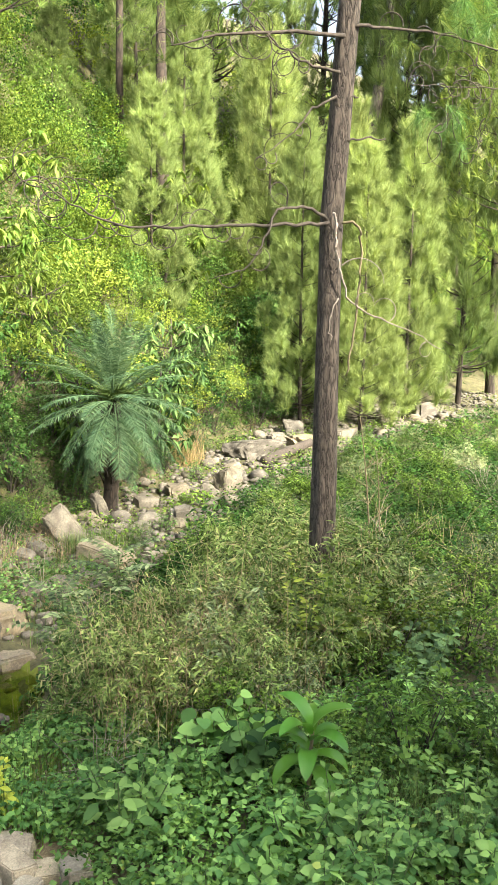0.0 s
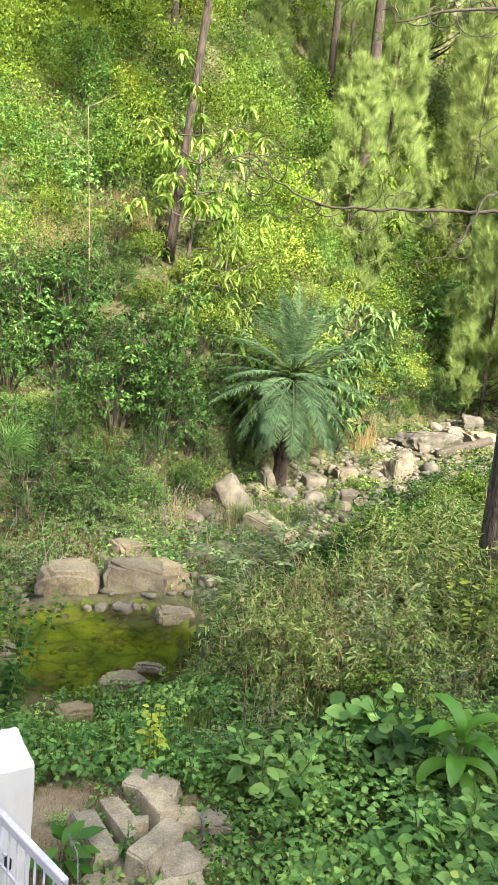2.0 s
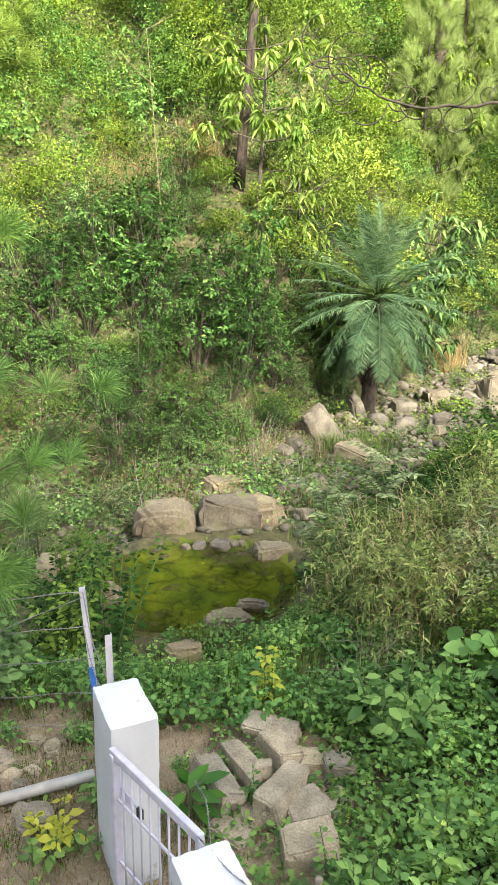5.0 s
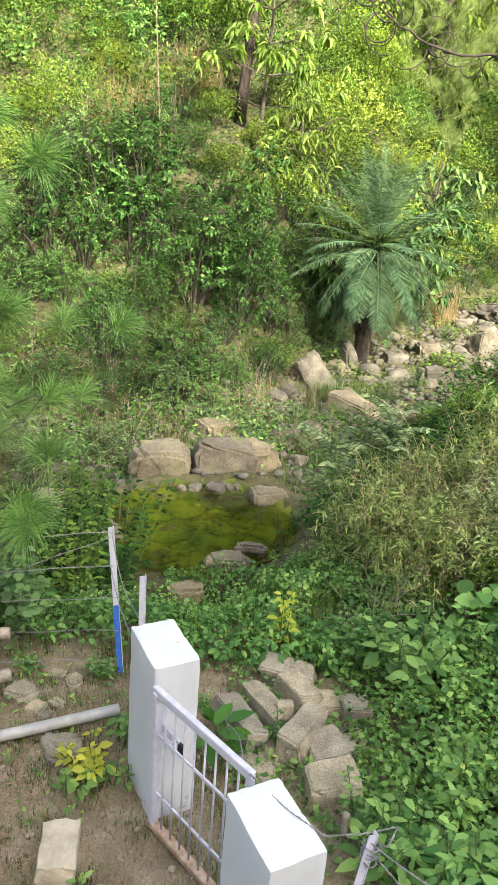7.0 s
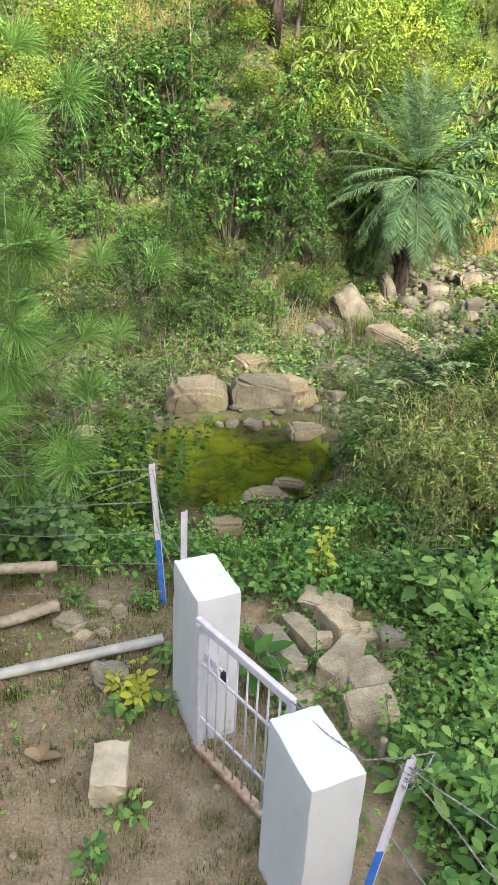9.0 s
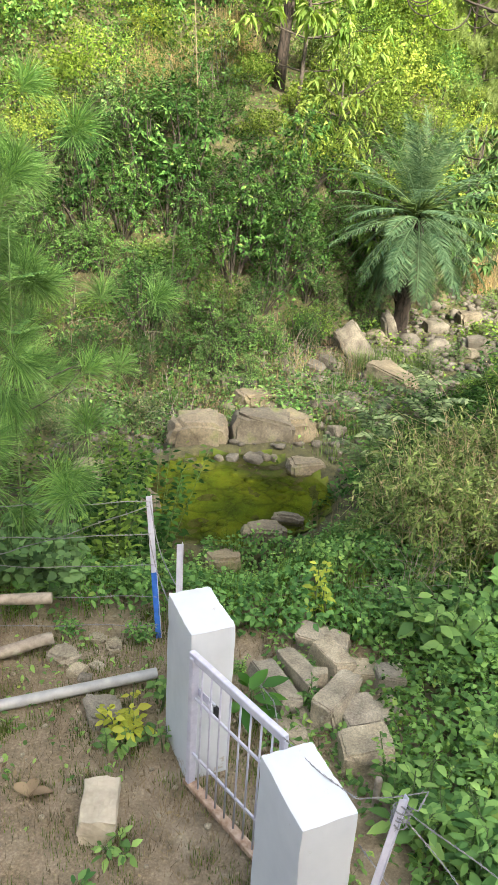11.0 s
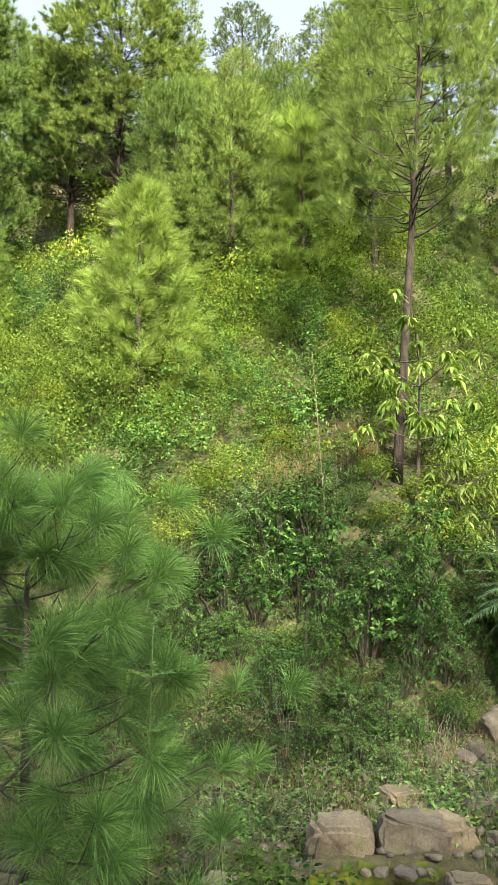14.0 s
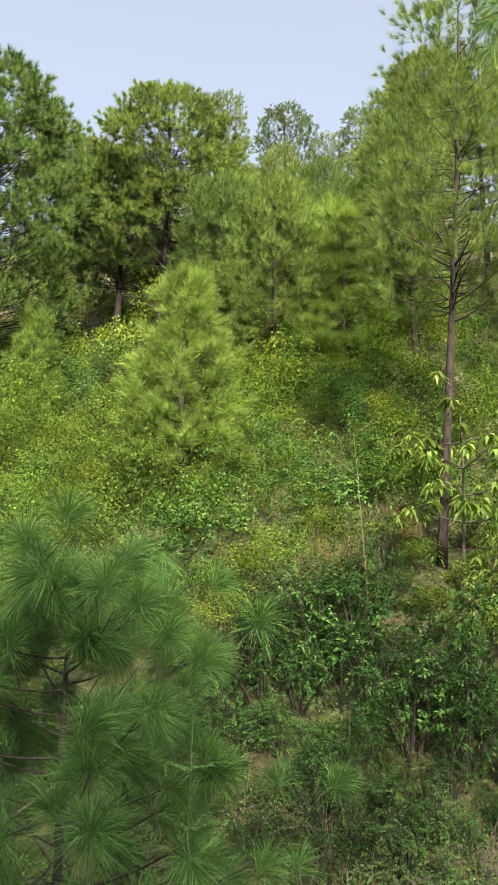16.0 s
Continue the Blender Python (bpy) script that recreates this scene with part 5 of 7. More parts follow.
# ---- the young pine behind the fence ----
def build_young_pine():
    x, y = -2.86, 5.75
    trunk, wood, v, f = pine_data(21, 3.95, 1.02, 2.1, 50, 4, 1, 300, 0.33, 0.0046, 0.055, (-0.05, 0), 0.18, 0.3, 3, 8, 0.6, 0.016, True)
    ob = thing("young_pine", (x, y, float(land(x, y))), "young pine with long drooping green needles behind the fence", "tree")
    part("trunk", trunk.mesh("trunk", TWIG, True), ob)
    part("branchwork", wood.mesh("branchwork", TWIG), ob)
    part("needles", mesh_from("needles", v, f, NEEDLE), ob)
    z = float(land(x, y))
    dead = Bag()
    main = curve_pts((0, 0, 2.40 - z), (-0.75, -0.42, 1.85 - z), (0, 0, -0.05), 9)
    dead.bar(main, np.linspace(0.014, 0.006, 9), 6)
    for i, q in ((3, (-0.35, -0.30, -0.22)), (5, (-0.15, -0.1, -0.35)), (6, (-0.3, 0.0, 0.02))):
        dead.bar(curve_pts(main[i], main[i] + np.array(q), (0.02, 0, 0.03), 5), np.linspace(0.007, 0.003, 5), 4, False)
    part("bare_branch", dead.mesh("bare_branch", PALE, True), ob, "pale leafless forked branch")


build_young_pine()


# ---- the palm ----
def frond_mesh(seed, length, arch, mat):
    """A feathered frond along +x that arches over, stalk and leaflets."""
    rnd = np.random.RandomState(seed)
    n = 20
    s = np.linspace(0, 1, n)
    ang = arch[0] - (arch[0] - arch[1]) * s ** 1.2
    d = np.stack([np.cos(ang), 0 * s, np.sin(ang)], 1) * length / n
    line = np.cumsum(d, 0)
    bag = Bag()
    bag.bar(line, np.linspace(0.016, 0.003, n), 4, False)
    m = 58
    base, way, up, size = [], [], [], []
    for k in range(m):
        f = 0.20 + 0.80 * k / (m - 1)
        i = min(int(f * (n - 1)), n - 2)
        p = line[i] + (line[i + 1] - line[i]) * (f * (n - 1) - i)
        t = unit(line[i + 1] - line[i])
        for sgn in (1, -1):
            w = unit(t * 0.65 + np.array([0, sgn, 0]) * 0.85 + np.cross(t, [0, 1, 0]) * -0.10 + rnd.normal(0, 0.10, 3))
            base.append(p)
            way.append(w)
            up.append(np.cross(t, [0, 1, 0]) + rnd.normal(0, 0.5, 3))
            size.append(length * 0.175 * math.sin(math.pi * (0.16 + 0.74 * f)) * rnd.uniform(0.85, 1.1))
    v, q = leaf_quads(np.array(base), np.array(way), unit(np.array(up)), np.array(size), 0.014, 0.15, 0.12, 0.35)
    bag.add(v, q)
    return bag.mesh("frond", mat)


def build_palm():
    x, y = 2.95, 16.3
    z = float(land(x, y))
    ob = thing("palm_tree", (x, y, z), "wild date palm with drooping blue-green feathery fronds", "palm")
    rnd = np.random.RandomState(3)
    b = Bag()
    crown = 2.32 - z
    hh = np.linspace(-0.2, crown, 24)
    b.bar(np.stack([0.1 * hh / 2.2, 0 * hh, hh], 1), 0.15 + 0.03 * np.sin(hh * 25) + 0.05 * np.exp(-(hh + 0.2) * 2), 12)
    for k in range(60):
        a, h = k * 2.4, 0.6 + (crown - 0.6) * k / 60
        p = np.array([0.14 * math.cos(a), 0.14 * math.sin(a), h])
        b.bar([p, p + [0.10 * math.cos(a), 0.10 * math.sin(a), 0.16]], [0.03, 0.012], 4)
    part("trunk", b.mesh("trunk", BARKF, True), ob, "rough trunk with old leaf stubs")
    kinds = [(frond_mesh(40 + k, L, (radians(u), radians(e)), PALM), u) for k, (L, u, e) in enumerate(
        ((1.85, 86, 70), (1.95, 70, 44), (2.0, 52, 22), (2.0, 34, 0), (2.0, 16, -22), (1.95, -4, -42), (2.0, -24, -58), (1.95, -46, -74)))]
    count = (7, 10, 10, 10, 10, 11, 13, 13)
    for (me, u), c in zip(kinds, count):
        a0 = rnd.uniform(0, 360)
        for k in range(c):
            fr = part("frond", me, ob)
            s = rnd.uniform(0.88, 1.1)
            fr.matrix_basis = pose(0.1, 0, crown + rnd.uniform(-0.12, 0.12) + (0.1 if u > 60 else 0), rnd.uniform(-12, 12), rnd.uniform(-6, 6), a0 + 360 * k / c + rnd.uniform(-12, 12)) @ Matrix.Diagonal((s, s, s, 1))
    dead = frond_mesh(59, 1.25, (radians(-55), radians(-88)), L_DEAD)
    for k in range(12):
        fr = part("dead_frond", dead, ob, "withered brown frond hanging against the trunk")
        s = rnd.uniform(0.8, 1.1)
        fr.matrix_basis = pose(0.08, 0, crown - 0.45 + rnd.uniform(-0.2, 0.1), rnd.uniform(-15, 15), rnd.uniform(-8, 8), 30 * k + rnd.uniform(-12, 12)) @ Matrix.Diagonal((s * 0.7, s * 0.7, s, 1))
    # yellowish heart of the crown
    w = sphere_dirs(160, rnd) * [1, 1, 0.3] + [0, 0, 0.5]
    v, q = leaf_quads(np.tile([0.1, -0.12, crown + 0.05], (160, 1)) + rnd.normal(0, 0.08, (160, 3)), unit(w + [0, -0.35, 0]), sphere_dirs(160, rnd), 0.50, 0.035)
    part("crown_heart", mesh_from("crown_heart", v, q, L_OLIVE), ob, "yellowish young leaf bases")


build_palm()

# ---- trees on the hill ----
EYE = np.array([0.0, -0.1, 3.68])


def spot(az, dist):
    return dist * math.sin(radians(az)), -0.1 + dist * math.cos(radians(az))


BIG = [pine_kind("tall pine with a rounded light green crown on the hillside", 50 + k, BARKF, NEEDLE_F, "pines on the hill",
                 height=13.0, crown_from=cf, radius=rad, clumps=420, tufts=10, needles=45, nlen=0.27, nwid=0.020, trunk_r=0.19, bare=3, limb_r=0.03, ball=0.42, inner=0.42)
       for k, (cf, rad) in enumerate(((4.3, 3.5), (4.6, 3.0)))]
MID = [pine_kind("pine with a full green crown on the hillside", 55 + k, BARKF, NEEDLE_F, "pines on the hill",
                 height=13.0, crown_from=cf, radius=rad, clumps=120, tufts=14, needles=30, nlen=0.38, nwid=0.025, trunk_r=0.17, bare=2, limb_r=0.035, ball=0.85, inner=0.5)
       for k, (cf, rad) in enumerate(((4.0, 3.2), (4.5, 2.8)))]
YOUNG = [pine_kind("young pine with soft yellow-green needles on the hillside", 60 + k, BARKF, NEEDLE_Y, "young pines on the hill", name="young_pine",
                   height=6.0, crown_from=0.7, radius=1.5, clumps=80, tufts=11, needles=60, nlen=0.34, nwid=0.010, trunk_r=0.07, cone=0.75, bare=0, limb_r=0.022, ball=0.36, inner=0.40)
         for k in range(3)]
FINE = pine_kind("bushy young pine with fine soft green needles on the hillside", 66, BARKF, NEEDLE_S, "young pines on the hill", name="young_pine",
                 height=6.0, crown_from=0.5, radius=1.5, clumps=110, tufts=12, needles=50, nlen=0.27, nwid=0.008, trunk_r=0.06, cone=0.7, bare=0, limb_r=0.016, ball=0.27, inner=0.40)
# ridge pines: their haze comes only from the greyed needle colour
FAR = [pine_kind("distant pine on the ridge, haze painted into its greyed needles", 70 + k, BARKF, NEEDLE_HAZE, "pines on the ridge",
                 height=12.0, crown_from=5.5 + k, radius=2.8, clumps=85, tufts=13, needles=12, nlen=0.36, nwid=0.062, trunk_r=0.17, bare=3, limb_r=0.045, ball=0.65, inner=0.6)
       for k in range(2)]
used = set()


def plant(kind, az, dist, height, base, turn=0.0, wide=None):
    x, y = spot(az, dist)
    s = height / base
    w = s if wide is None else min(wide, 1.3 * s)
    first = kind.name not in used
    used.add(kind.name)
    m = pose(x, y, float(land(x, y)) - 0.1, 0, 0, turn) @ Matrix.Diagonal((w, w, s, 1))
    if first:
        kind.matrix_basis = m
        return kind
    return copy_thing(kind, m)


def height_for(az, dist, elev):
    x, y = spot(az, dist)
    return EYE[2] + dist * math.tan(radians(elev)) - float(land(x, y))


for kind, az, dist, elev, turn, wide in (
    (BIG[0], -21.0, 34, 35.8, 0, 1.22), (BIG[1], -24.4, 35, 32.0, 60, 0.9), (BIG[0], -34.2, 31, 36.4, 130, 0.95), (MID[1], -38.0, 33, 35, 200, 1.0),
    (BIG[1], 0.3, 44, 40.5, 140, 1.25), (MID[0], -29.0, 41, 33.0, 90, 1.0), (MID[0], -14.8, 43, 31.8, 150, 0.9), (MID[1], -11.5, 42, 31.0, 210, 0.95),
    (MID[1], -8.0, 41, 30.5, 20, 1.05), (MID[0], -4.2, 42, 33.0, 300, 1.05), (MID[0], -9.6, 36, 26.0, 70, 0.9), (MID[1], -5.8, 35, 26.5, 170, 0.9),
    (MID[1], -13.0, 37, 27, 250, 0.85), (MID[0], -1.8, 37, 30, 40, 0.9), (MID[0], 4.5, 41, 38, 250, 1.1), (MID[1], 9.8, 34, 36, 20, 1.0), (MID[0], 16, 39, 36, 120, 1.0),
    (MID[0], 24.0, 40, 34, 10, 1.1), (MID[1], 28.5, 42, 34, 60, 1.1), (MID[0], 33.5, 40, 33, 110, 1.1), (MID[1], 36.5, 37, 32, 160, 1.1), (MID[0], 38.5, 31, 30, 210, 1.1), (MID[1], 21.5, 44, 35, 260, 1.1),
    (MID[0], 31, 36, 32, 190, 1.0), (MID[1], -17.0, 45, 31, 20, 0.9)):
    plant(kind, az, dist, height_for(az, dist, elev), 13.0, turn, wide)
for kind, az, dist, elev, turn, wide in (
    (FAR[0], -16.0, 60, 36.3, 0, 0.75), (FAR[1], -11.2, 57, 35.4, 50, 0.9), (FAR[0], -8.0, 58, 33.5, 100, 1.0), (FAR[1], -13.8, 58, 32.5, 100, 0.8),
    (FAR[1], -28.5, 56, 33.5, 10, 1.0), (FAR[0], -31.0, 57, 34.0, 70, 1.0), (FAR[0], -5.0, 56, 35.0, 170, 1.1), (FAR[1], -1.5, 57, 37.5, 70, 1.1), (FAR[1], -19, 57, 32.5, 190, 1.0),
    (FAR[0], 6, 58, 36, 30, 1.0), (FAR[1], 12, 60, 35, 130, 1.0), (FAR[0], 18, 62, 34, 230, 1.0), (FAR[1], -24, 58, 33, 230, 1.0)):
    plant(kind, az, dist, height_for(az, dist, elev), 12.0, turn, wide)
for kind, az, dist, elev, turn, wide in (
    (YOUNG[0], -19.1, 23, 24.6, 0, 1.5), (YOUNG[1], -30.5, 30, 21.0, 40, 1.0), 
    (YOUNG[0], -7.5, 27, 19.0, 10, 0.8), (YOUNG[1], 12.6, 25.5, 17.5, 20, 1.0), (YOUNG[0], 23.5, 26, 11, 70, 1.1), (YOUNG[2], 28, 25, 9.5, 150, 1.1),
    (YOUNG[1], 31, 27, 11, 250, 1.1), (YOUNG[0], 20.5, 32, 17.5, 200, 1.3), (YOUNG[2], 5.5, 30, 20, 0, 1.2), (YOUNG[1], -35, 28, 19, 0, 0.9), (YOUNG[0], 14.5, 31, 20, 300, 1.3),
    (YOUNG[2], -16.2, 23, 12.0, 300, 0.8), (YOUNG[0], 26.5, 29, 12.5, 30, 1.3), (YOUNG[2], 30, 34, 24, 120, 1.8), (YOUNG[1], 34.5, 33, 22, 220, 1.8), (YOUNG[2], 21, 36, 25, 10, 1.7), (YOUNG[0], 11, 36, 26, 100, 1.6)):
    plant(FINE if az > 4 else kind, az, dist, height_for(az, dist, elev), 6.0, turn, wide)

rp = np.random.RandomState(44)
for k in range(24):
    az, dist = -17.5 + 18 * (k * 7 % 24 + rp.rand()) / 24, 27.5 + 7 * k / 24
    h = max(height_for(az, dist, rp.uniform(25.0, 30.5)), 4.0)
    if k % 3 == 2:
        plant(YOUNG[k % 2], az, dist, min(h, 7.5), 6.0, rp.uniform(0, 360), 1.0)
    else:
        plant(MID[k % 2], az, dist, h, 13.0, rp.uniform(0, 360), 1.25 * h / 13)

# the slim pine that rises from the middle of the slope
slim = pine_kind("slim tall pine with dark trunk and upswept limbs", 81, BARKF, NEEDLE_F, "pines on the hill",
                 height=17.5, crown_from=7.7, radius=3.1, clumps=120, tufts=14, needles=50, nlen=0.34, nwid=0.011, trunk_r=0.125, lean=(1.0, 0), cone=0.25, bare=8, limb_r=0.028, ball=0.72, inner=0.3)
slim.matrix_basis = pose(0.10, 20.7, float(land(0.1, 20.7)) - 0.1)
dark_pine = pine_kind("tall pine with a straight dark trunk among young pines", 84, BARKF, NEEDLE_F, "pines on the hill",
                      height=19.0, crown_from=11.5, radius=2.6, clumps=90, tufts=12, needles=40, nlen=0.34, nwid=0.014, trunk_r=0.25, lean=(0.3, 0), cone=0.2, bare=3, limb_r=0.022, ball=0.6, inner=0.4)
dark_pine.matrix_basis = pose(6.1, 26.5, float(land(6.1, 26.5)) - 0.2)


leaning = pine_kind("tall pine with a bare grey leaning trunk across the stream", 83, GREYBARK, NEEDLE_F, "pines on the hill",
                    height=24.0, crown_from=19.0, radius=2.8, clumps=60, tufts=10, needles=16, nlen=0.36, nwid=0.03, trunk_r=0.34, lean=(3.4, 0), cone=0.2, bare=6, limb_r=0.022, ball=0.7, inner=0.4)
leaning.matrix_basis = pose(13.9, 29.3, float(land(13.9, 29.3)) - 0.2)


def broadleaf_data(seed, height, spread, leaf, per, mat_rnd=None):
    """A small tree with whorls of long drooping leaves at its twig ends."""
    rnd = np.random.RandomState(seed)
    wood = Bag()
    top = np.array([0.2, 0, height])
    line = curve_pts((0, 0, -0.2), top, (0.15, 0, 0), 8)
    wood.bar(line, np.linspace(0.06, 0.015, 8), 7)
    base, way = [], []
    for k in range(16):
        f = 0.3 + 0.7 * (k + rnd.rand()) / 16
        i = min(int(f * 7), 6)
        p = line[i]
        a = k * 2.4 + rnd.uniform(-0.4, 0.4)
        r = spread * rnd.uniform(0.5, 1.0)
        q = p + [r * math.cos(a), r * math.sin(a), rnd.uniform(0.1, 0.6) * r]
        br = curve_pts(p, q, (0, 0, -0.1), 6)
        wood.bar(br, np.linspace(0.02, 0.006, 6), 4, False)
        for j in range(4):
            e = br[3 + j % 3] + rnd.normal(0, 0.22, 3)
            wood.bar([br[2 + j % 3], e], [0.008, 0.004], 3, False)
            m = per
            th = rnd.uniform(0, 6.28, m)
            base.append(np.tile(e, (m, 1)) + rnd.normal(0, 0.05, (m, 3)))
            way.append(unit(np.stack([np.cos(th), np.sin(th), rnd.uniform(-1.3, 0.3, m)], 1)))
    base, way = np.vstack(base), np.vstack(way)
    n = len(base)
    sz = leaf * rnd.uniform(0.6, 1.2, n)
    return wood, leaf_quads(base, way, unit(np.array([0, 0, 1.0]) + rnd.normal(0, 0.3, (n, 3))), sz, sz * 0.30, 0.1, 0.35)


def broadleaf(seed, x, y, height, spread, leaf, per, mat, label):
    wood, (v, q) = broadleaf_data(seed, height, spread, leaf, per)
    ob = thing("broadleaf_tree", (x, y, float(land(x, y))), label, "tree")
    part("trunk", wood.mesh("trunk", TWIG), ob)
    part("foliage", mesh_from("foliage", v, q, mat), ob)


broadleaf(91, 0.45, 19.8, 4.6, 2.1, 0.30, 20, L_LONG, "small tree with clusters of long drooping yellow-green leaves")
broadleaf(92, 1.3, 19.2, 2.2, 1.1, 0.25, 9, L_LONG, "low sapling with long drooping yellow-green leaves")
broadleaf(93, 2.2, 17.6, 2.4, 0.8, 0.25, 7, L_MID, "sapling with long drooping leaves behind the palm")
broadleaf(94, 6.0, 25.5, 5.0, 1.6, 0.32, 11, L_BRIGHT, "pale small tree with drooping leaves on the slope")
broadleaf(95, -2.8, 32.0, 4.5, 1.6, 0.34, 10, L_GREY, "small tree with pale drooping leaves at the forest edge")
broadleaf(97, 5.1, 20.9, 2.7, 1.2, 0.30, 12, L_GREY, "small tree with large pale leaves on the slope")
broadleaf(96, 4.4, 18.9, 2.3, 1.1, 0.30, 13, L_GREY, "sapling with large pale leaves beside the palm")

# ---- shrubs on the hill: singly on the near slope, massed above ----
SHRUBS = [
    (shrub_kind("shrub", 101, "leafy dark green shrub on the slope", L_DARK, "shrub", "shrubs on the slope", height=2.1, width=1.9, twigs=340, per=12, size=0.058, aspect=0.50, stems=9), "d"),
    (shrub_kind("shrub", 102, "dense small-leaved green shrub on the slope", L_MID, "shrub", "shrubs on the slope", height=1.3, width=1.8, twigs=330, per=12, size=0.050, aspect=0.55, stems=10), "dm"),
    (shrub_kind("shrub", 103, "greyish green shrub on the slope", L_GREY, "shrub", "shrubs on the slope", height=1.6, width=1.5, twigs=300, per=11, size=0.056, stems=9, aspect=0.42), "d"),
    (shrub_kind("shrub", 104, "yellow-green shrub on the slope, sunlight put into its leaf colour", L_BRIGHT, "shrub", "shrubs on the slope", height=2.1, width=1.8, tri=True, leaves=3800, size=0.050, aspect=0.90, stems=13), "b"),
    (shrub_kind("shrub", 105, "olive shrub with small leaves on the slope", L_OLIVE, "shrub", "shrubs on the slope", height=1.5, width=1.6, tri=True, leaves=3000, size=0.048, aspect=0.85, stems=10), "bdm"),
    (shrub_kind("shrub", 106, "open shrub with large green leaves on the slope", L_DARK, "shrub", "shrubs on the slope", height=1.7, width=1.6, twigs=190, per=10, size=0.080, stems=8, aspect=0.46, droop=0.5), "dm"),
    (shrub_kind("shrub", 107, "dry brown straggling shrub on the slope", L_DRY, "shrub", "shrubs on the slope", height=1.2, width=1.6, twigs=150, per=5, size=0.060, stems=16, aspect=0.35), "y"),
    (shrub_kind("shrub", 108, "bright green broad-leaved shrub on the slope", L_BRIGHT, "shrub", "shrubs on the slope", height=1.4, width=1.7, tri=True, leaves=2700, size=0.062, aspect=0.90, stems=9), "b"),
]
placed = {}


def hill_spots(n, lo, hi, seed, gap):
    """Places on the slope within view, not nearer than gap to each other."""
    rnd = np.random.RandomState(seed)
    out = []
    tries = 0
    while len(out) < n and tries < 90000:
        tries += 1
        az = rnd.uniform(-37, 37)
        y = rnd.uniform(11, 60)
        x = y * math.tan(radians(az))
        up = y - np.interp(x, HX, HY)
        if not lo <= up <= hi:
            continue
        g = gap * (1 + 0.02 * up)
        if any((x - a) ** 2 + (y - b) ** 2 < g * g for a, b, _ in out):
            continue
        out.append((x, y, up))
    return out


def before_slim(x, y):
    """The low ground before the slim pine's foot."""
    return abs(x - 0.05) < 0.55 and 18.9 < y < 20.9


near_spots = sorted(hill_spots(1250, 0.2, 15.0, 18, 0.62), key=lambda p: abs(math.atan2(p[0] + 0.5, p[1])) * 12 + p[2])
rs = np.random.RandomState(17)
for x, y, up in near_spots[:175]:
    if (x - 2.95) ** 2 + (y - 16.3) ** 2 < 1.6 or before_slim(x, y):
        continue
    # brighter leaves up the slope, darker below: sun and shade as colour
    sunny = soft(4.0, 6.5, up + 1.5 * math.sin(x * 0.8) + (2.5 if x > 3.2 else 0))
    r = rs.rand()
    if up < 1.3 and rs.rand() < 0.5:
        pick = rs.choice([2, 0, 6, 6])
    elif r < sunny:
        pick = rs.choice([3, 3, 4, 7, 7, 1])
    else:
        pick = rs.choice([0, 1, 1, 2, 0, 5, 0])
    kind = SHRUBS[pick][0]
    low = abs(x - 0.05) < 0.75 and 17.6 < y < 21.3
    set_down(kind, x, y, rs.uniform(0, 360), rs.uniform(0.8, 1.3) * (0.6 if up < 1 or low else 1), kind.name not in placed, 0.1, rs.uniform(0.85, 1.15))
    placed[kind.name] = 1
for k in range(34):
    x = rs.uniform(-6.0, 4.0)
    y = np.interp(x, HX, HY) + rs.uniform(-0.5, 1.1)
    if (x - 2.95) ** 2 + (y - 16.3) ** 2 < 1.2 or (x > 1.2 and y < 16):
        continue
    kind = SHRUBS[rs.choice([2, 0, 6, 2, 1, 6])][0]
    set_down(kind, x, y, rs.uniform(0, 360), rs.uniform(0.45, 0.8), kind.name not in placed, 0.05, rs.uniform(0.7, 1.1))
    placed[kind.name] = 1
for k, (x, y) in enumerate(((1.3, 15.9), (1.9, 16.9), (0.7, 15.2), (-2.3, 15.4), (-1.8, 15.1), (-2.5, 14.8), (-3.2, 15.6), (-1.6, 16.1), (-2.0, 14.6))):
    kind = SHRUBS[(2, 0, 1, 1, 0, 2, 1, 0, 2)[k]][0]
    set_down(kind, x, y, 60 * k, 0.75, kind.name not in placed, 0.1, 0.9)
    placed[kind.name] = 1
for k in range(52):
    x = rs.uniform(4.0, 19.0)
    y = np.interp(x, HX, HY) + rs.uniform(0.0, 3.0)
    kind = SHRUBS[rs.choice([0, 1, 2, 5, 4, 3])][0]
    set_down(kind, x, y, rs.uniform(0, 360), rs.uniform(0.7, 1.25), kind.name not in placed, 0.05, rs.uniform(0.8, 1.1))
    placed[kind.name] = 1
for x, y, s in ((-2.8, 19.2, 0.8), (-3.3, 19.8, 0.9), (-2.3, 19.6, 0.7), (-1.4, 21.0, 0.8), (5.2, 20.6, 0.9), (6.0, 21.6, 1.0), (7.0, 23.4, 1.0), (4.7, 19.9, 0.7)):
    set_down(SHRUBS[6][0], x, y, 40 * x, s, SHRUBS[6][0].name not in placed, 0.0, 1.2)
    placed[SHRUBS[6][0].name] = 1
for k, (x, y) in enumerate(((-2.26, 15.3), (-3.5, 15.2), (0.95, 14.9), (0.4, 14.7), (-1.6, 14.0), (-1.2, 14.4), (-2.4, 13.7), (-3.2, 13.6), (3.9, 14.8), (5.3, 15.6), (3.3, 14.1), (4.7, 16.3))):
    kind = SHRUBS[(1, 2, 2, 6, 6, 2, 1, 2, 0, 1, 2, 1)[k]][0]
    set_down(kind, x, y, 75 * k, (0.62, 0.7, 0.55, 0.6, 0.6, 0.5, 0.6, 0.6, 0.36, 0.4, 0.36, 0.4)[k], False, 0.05, 0.9)
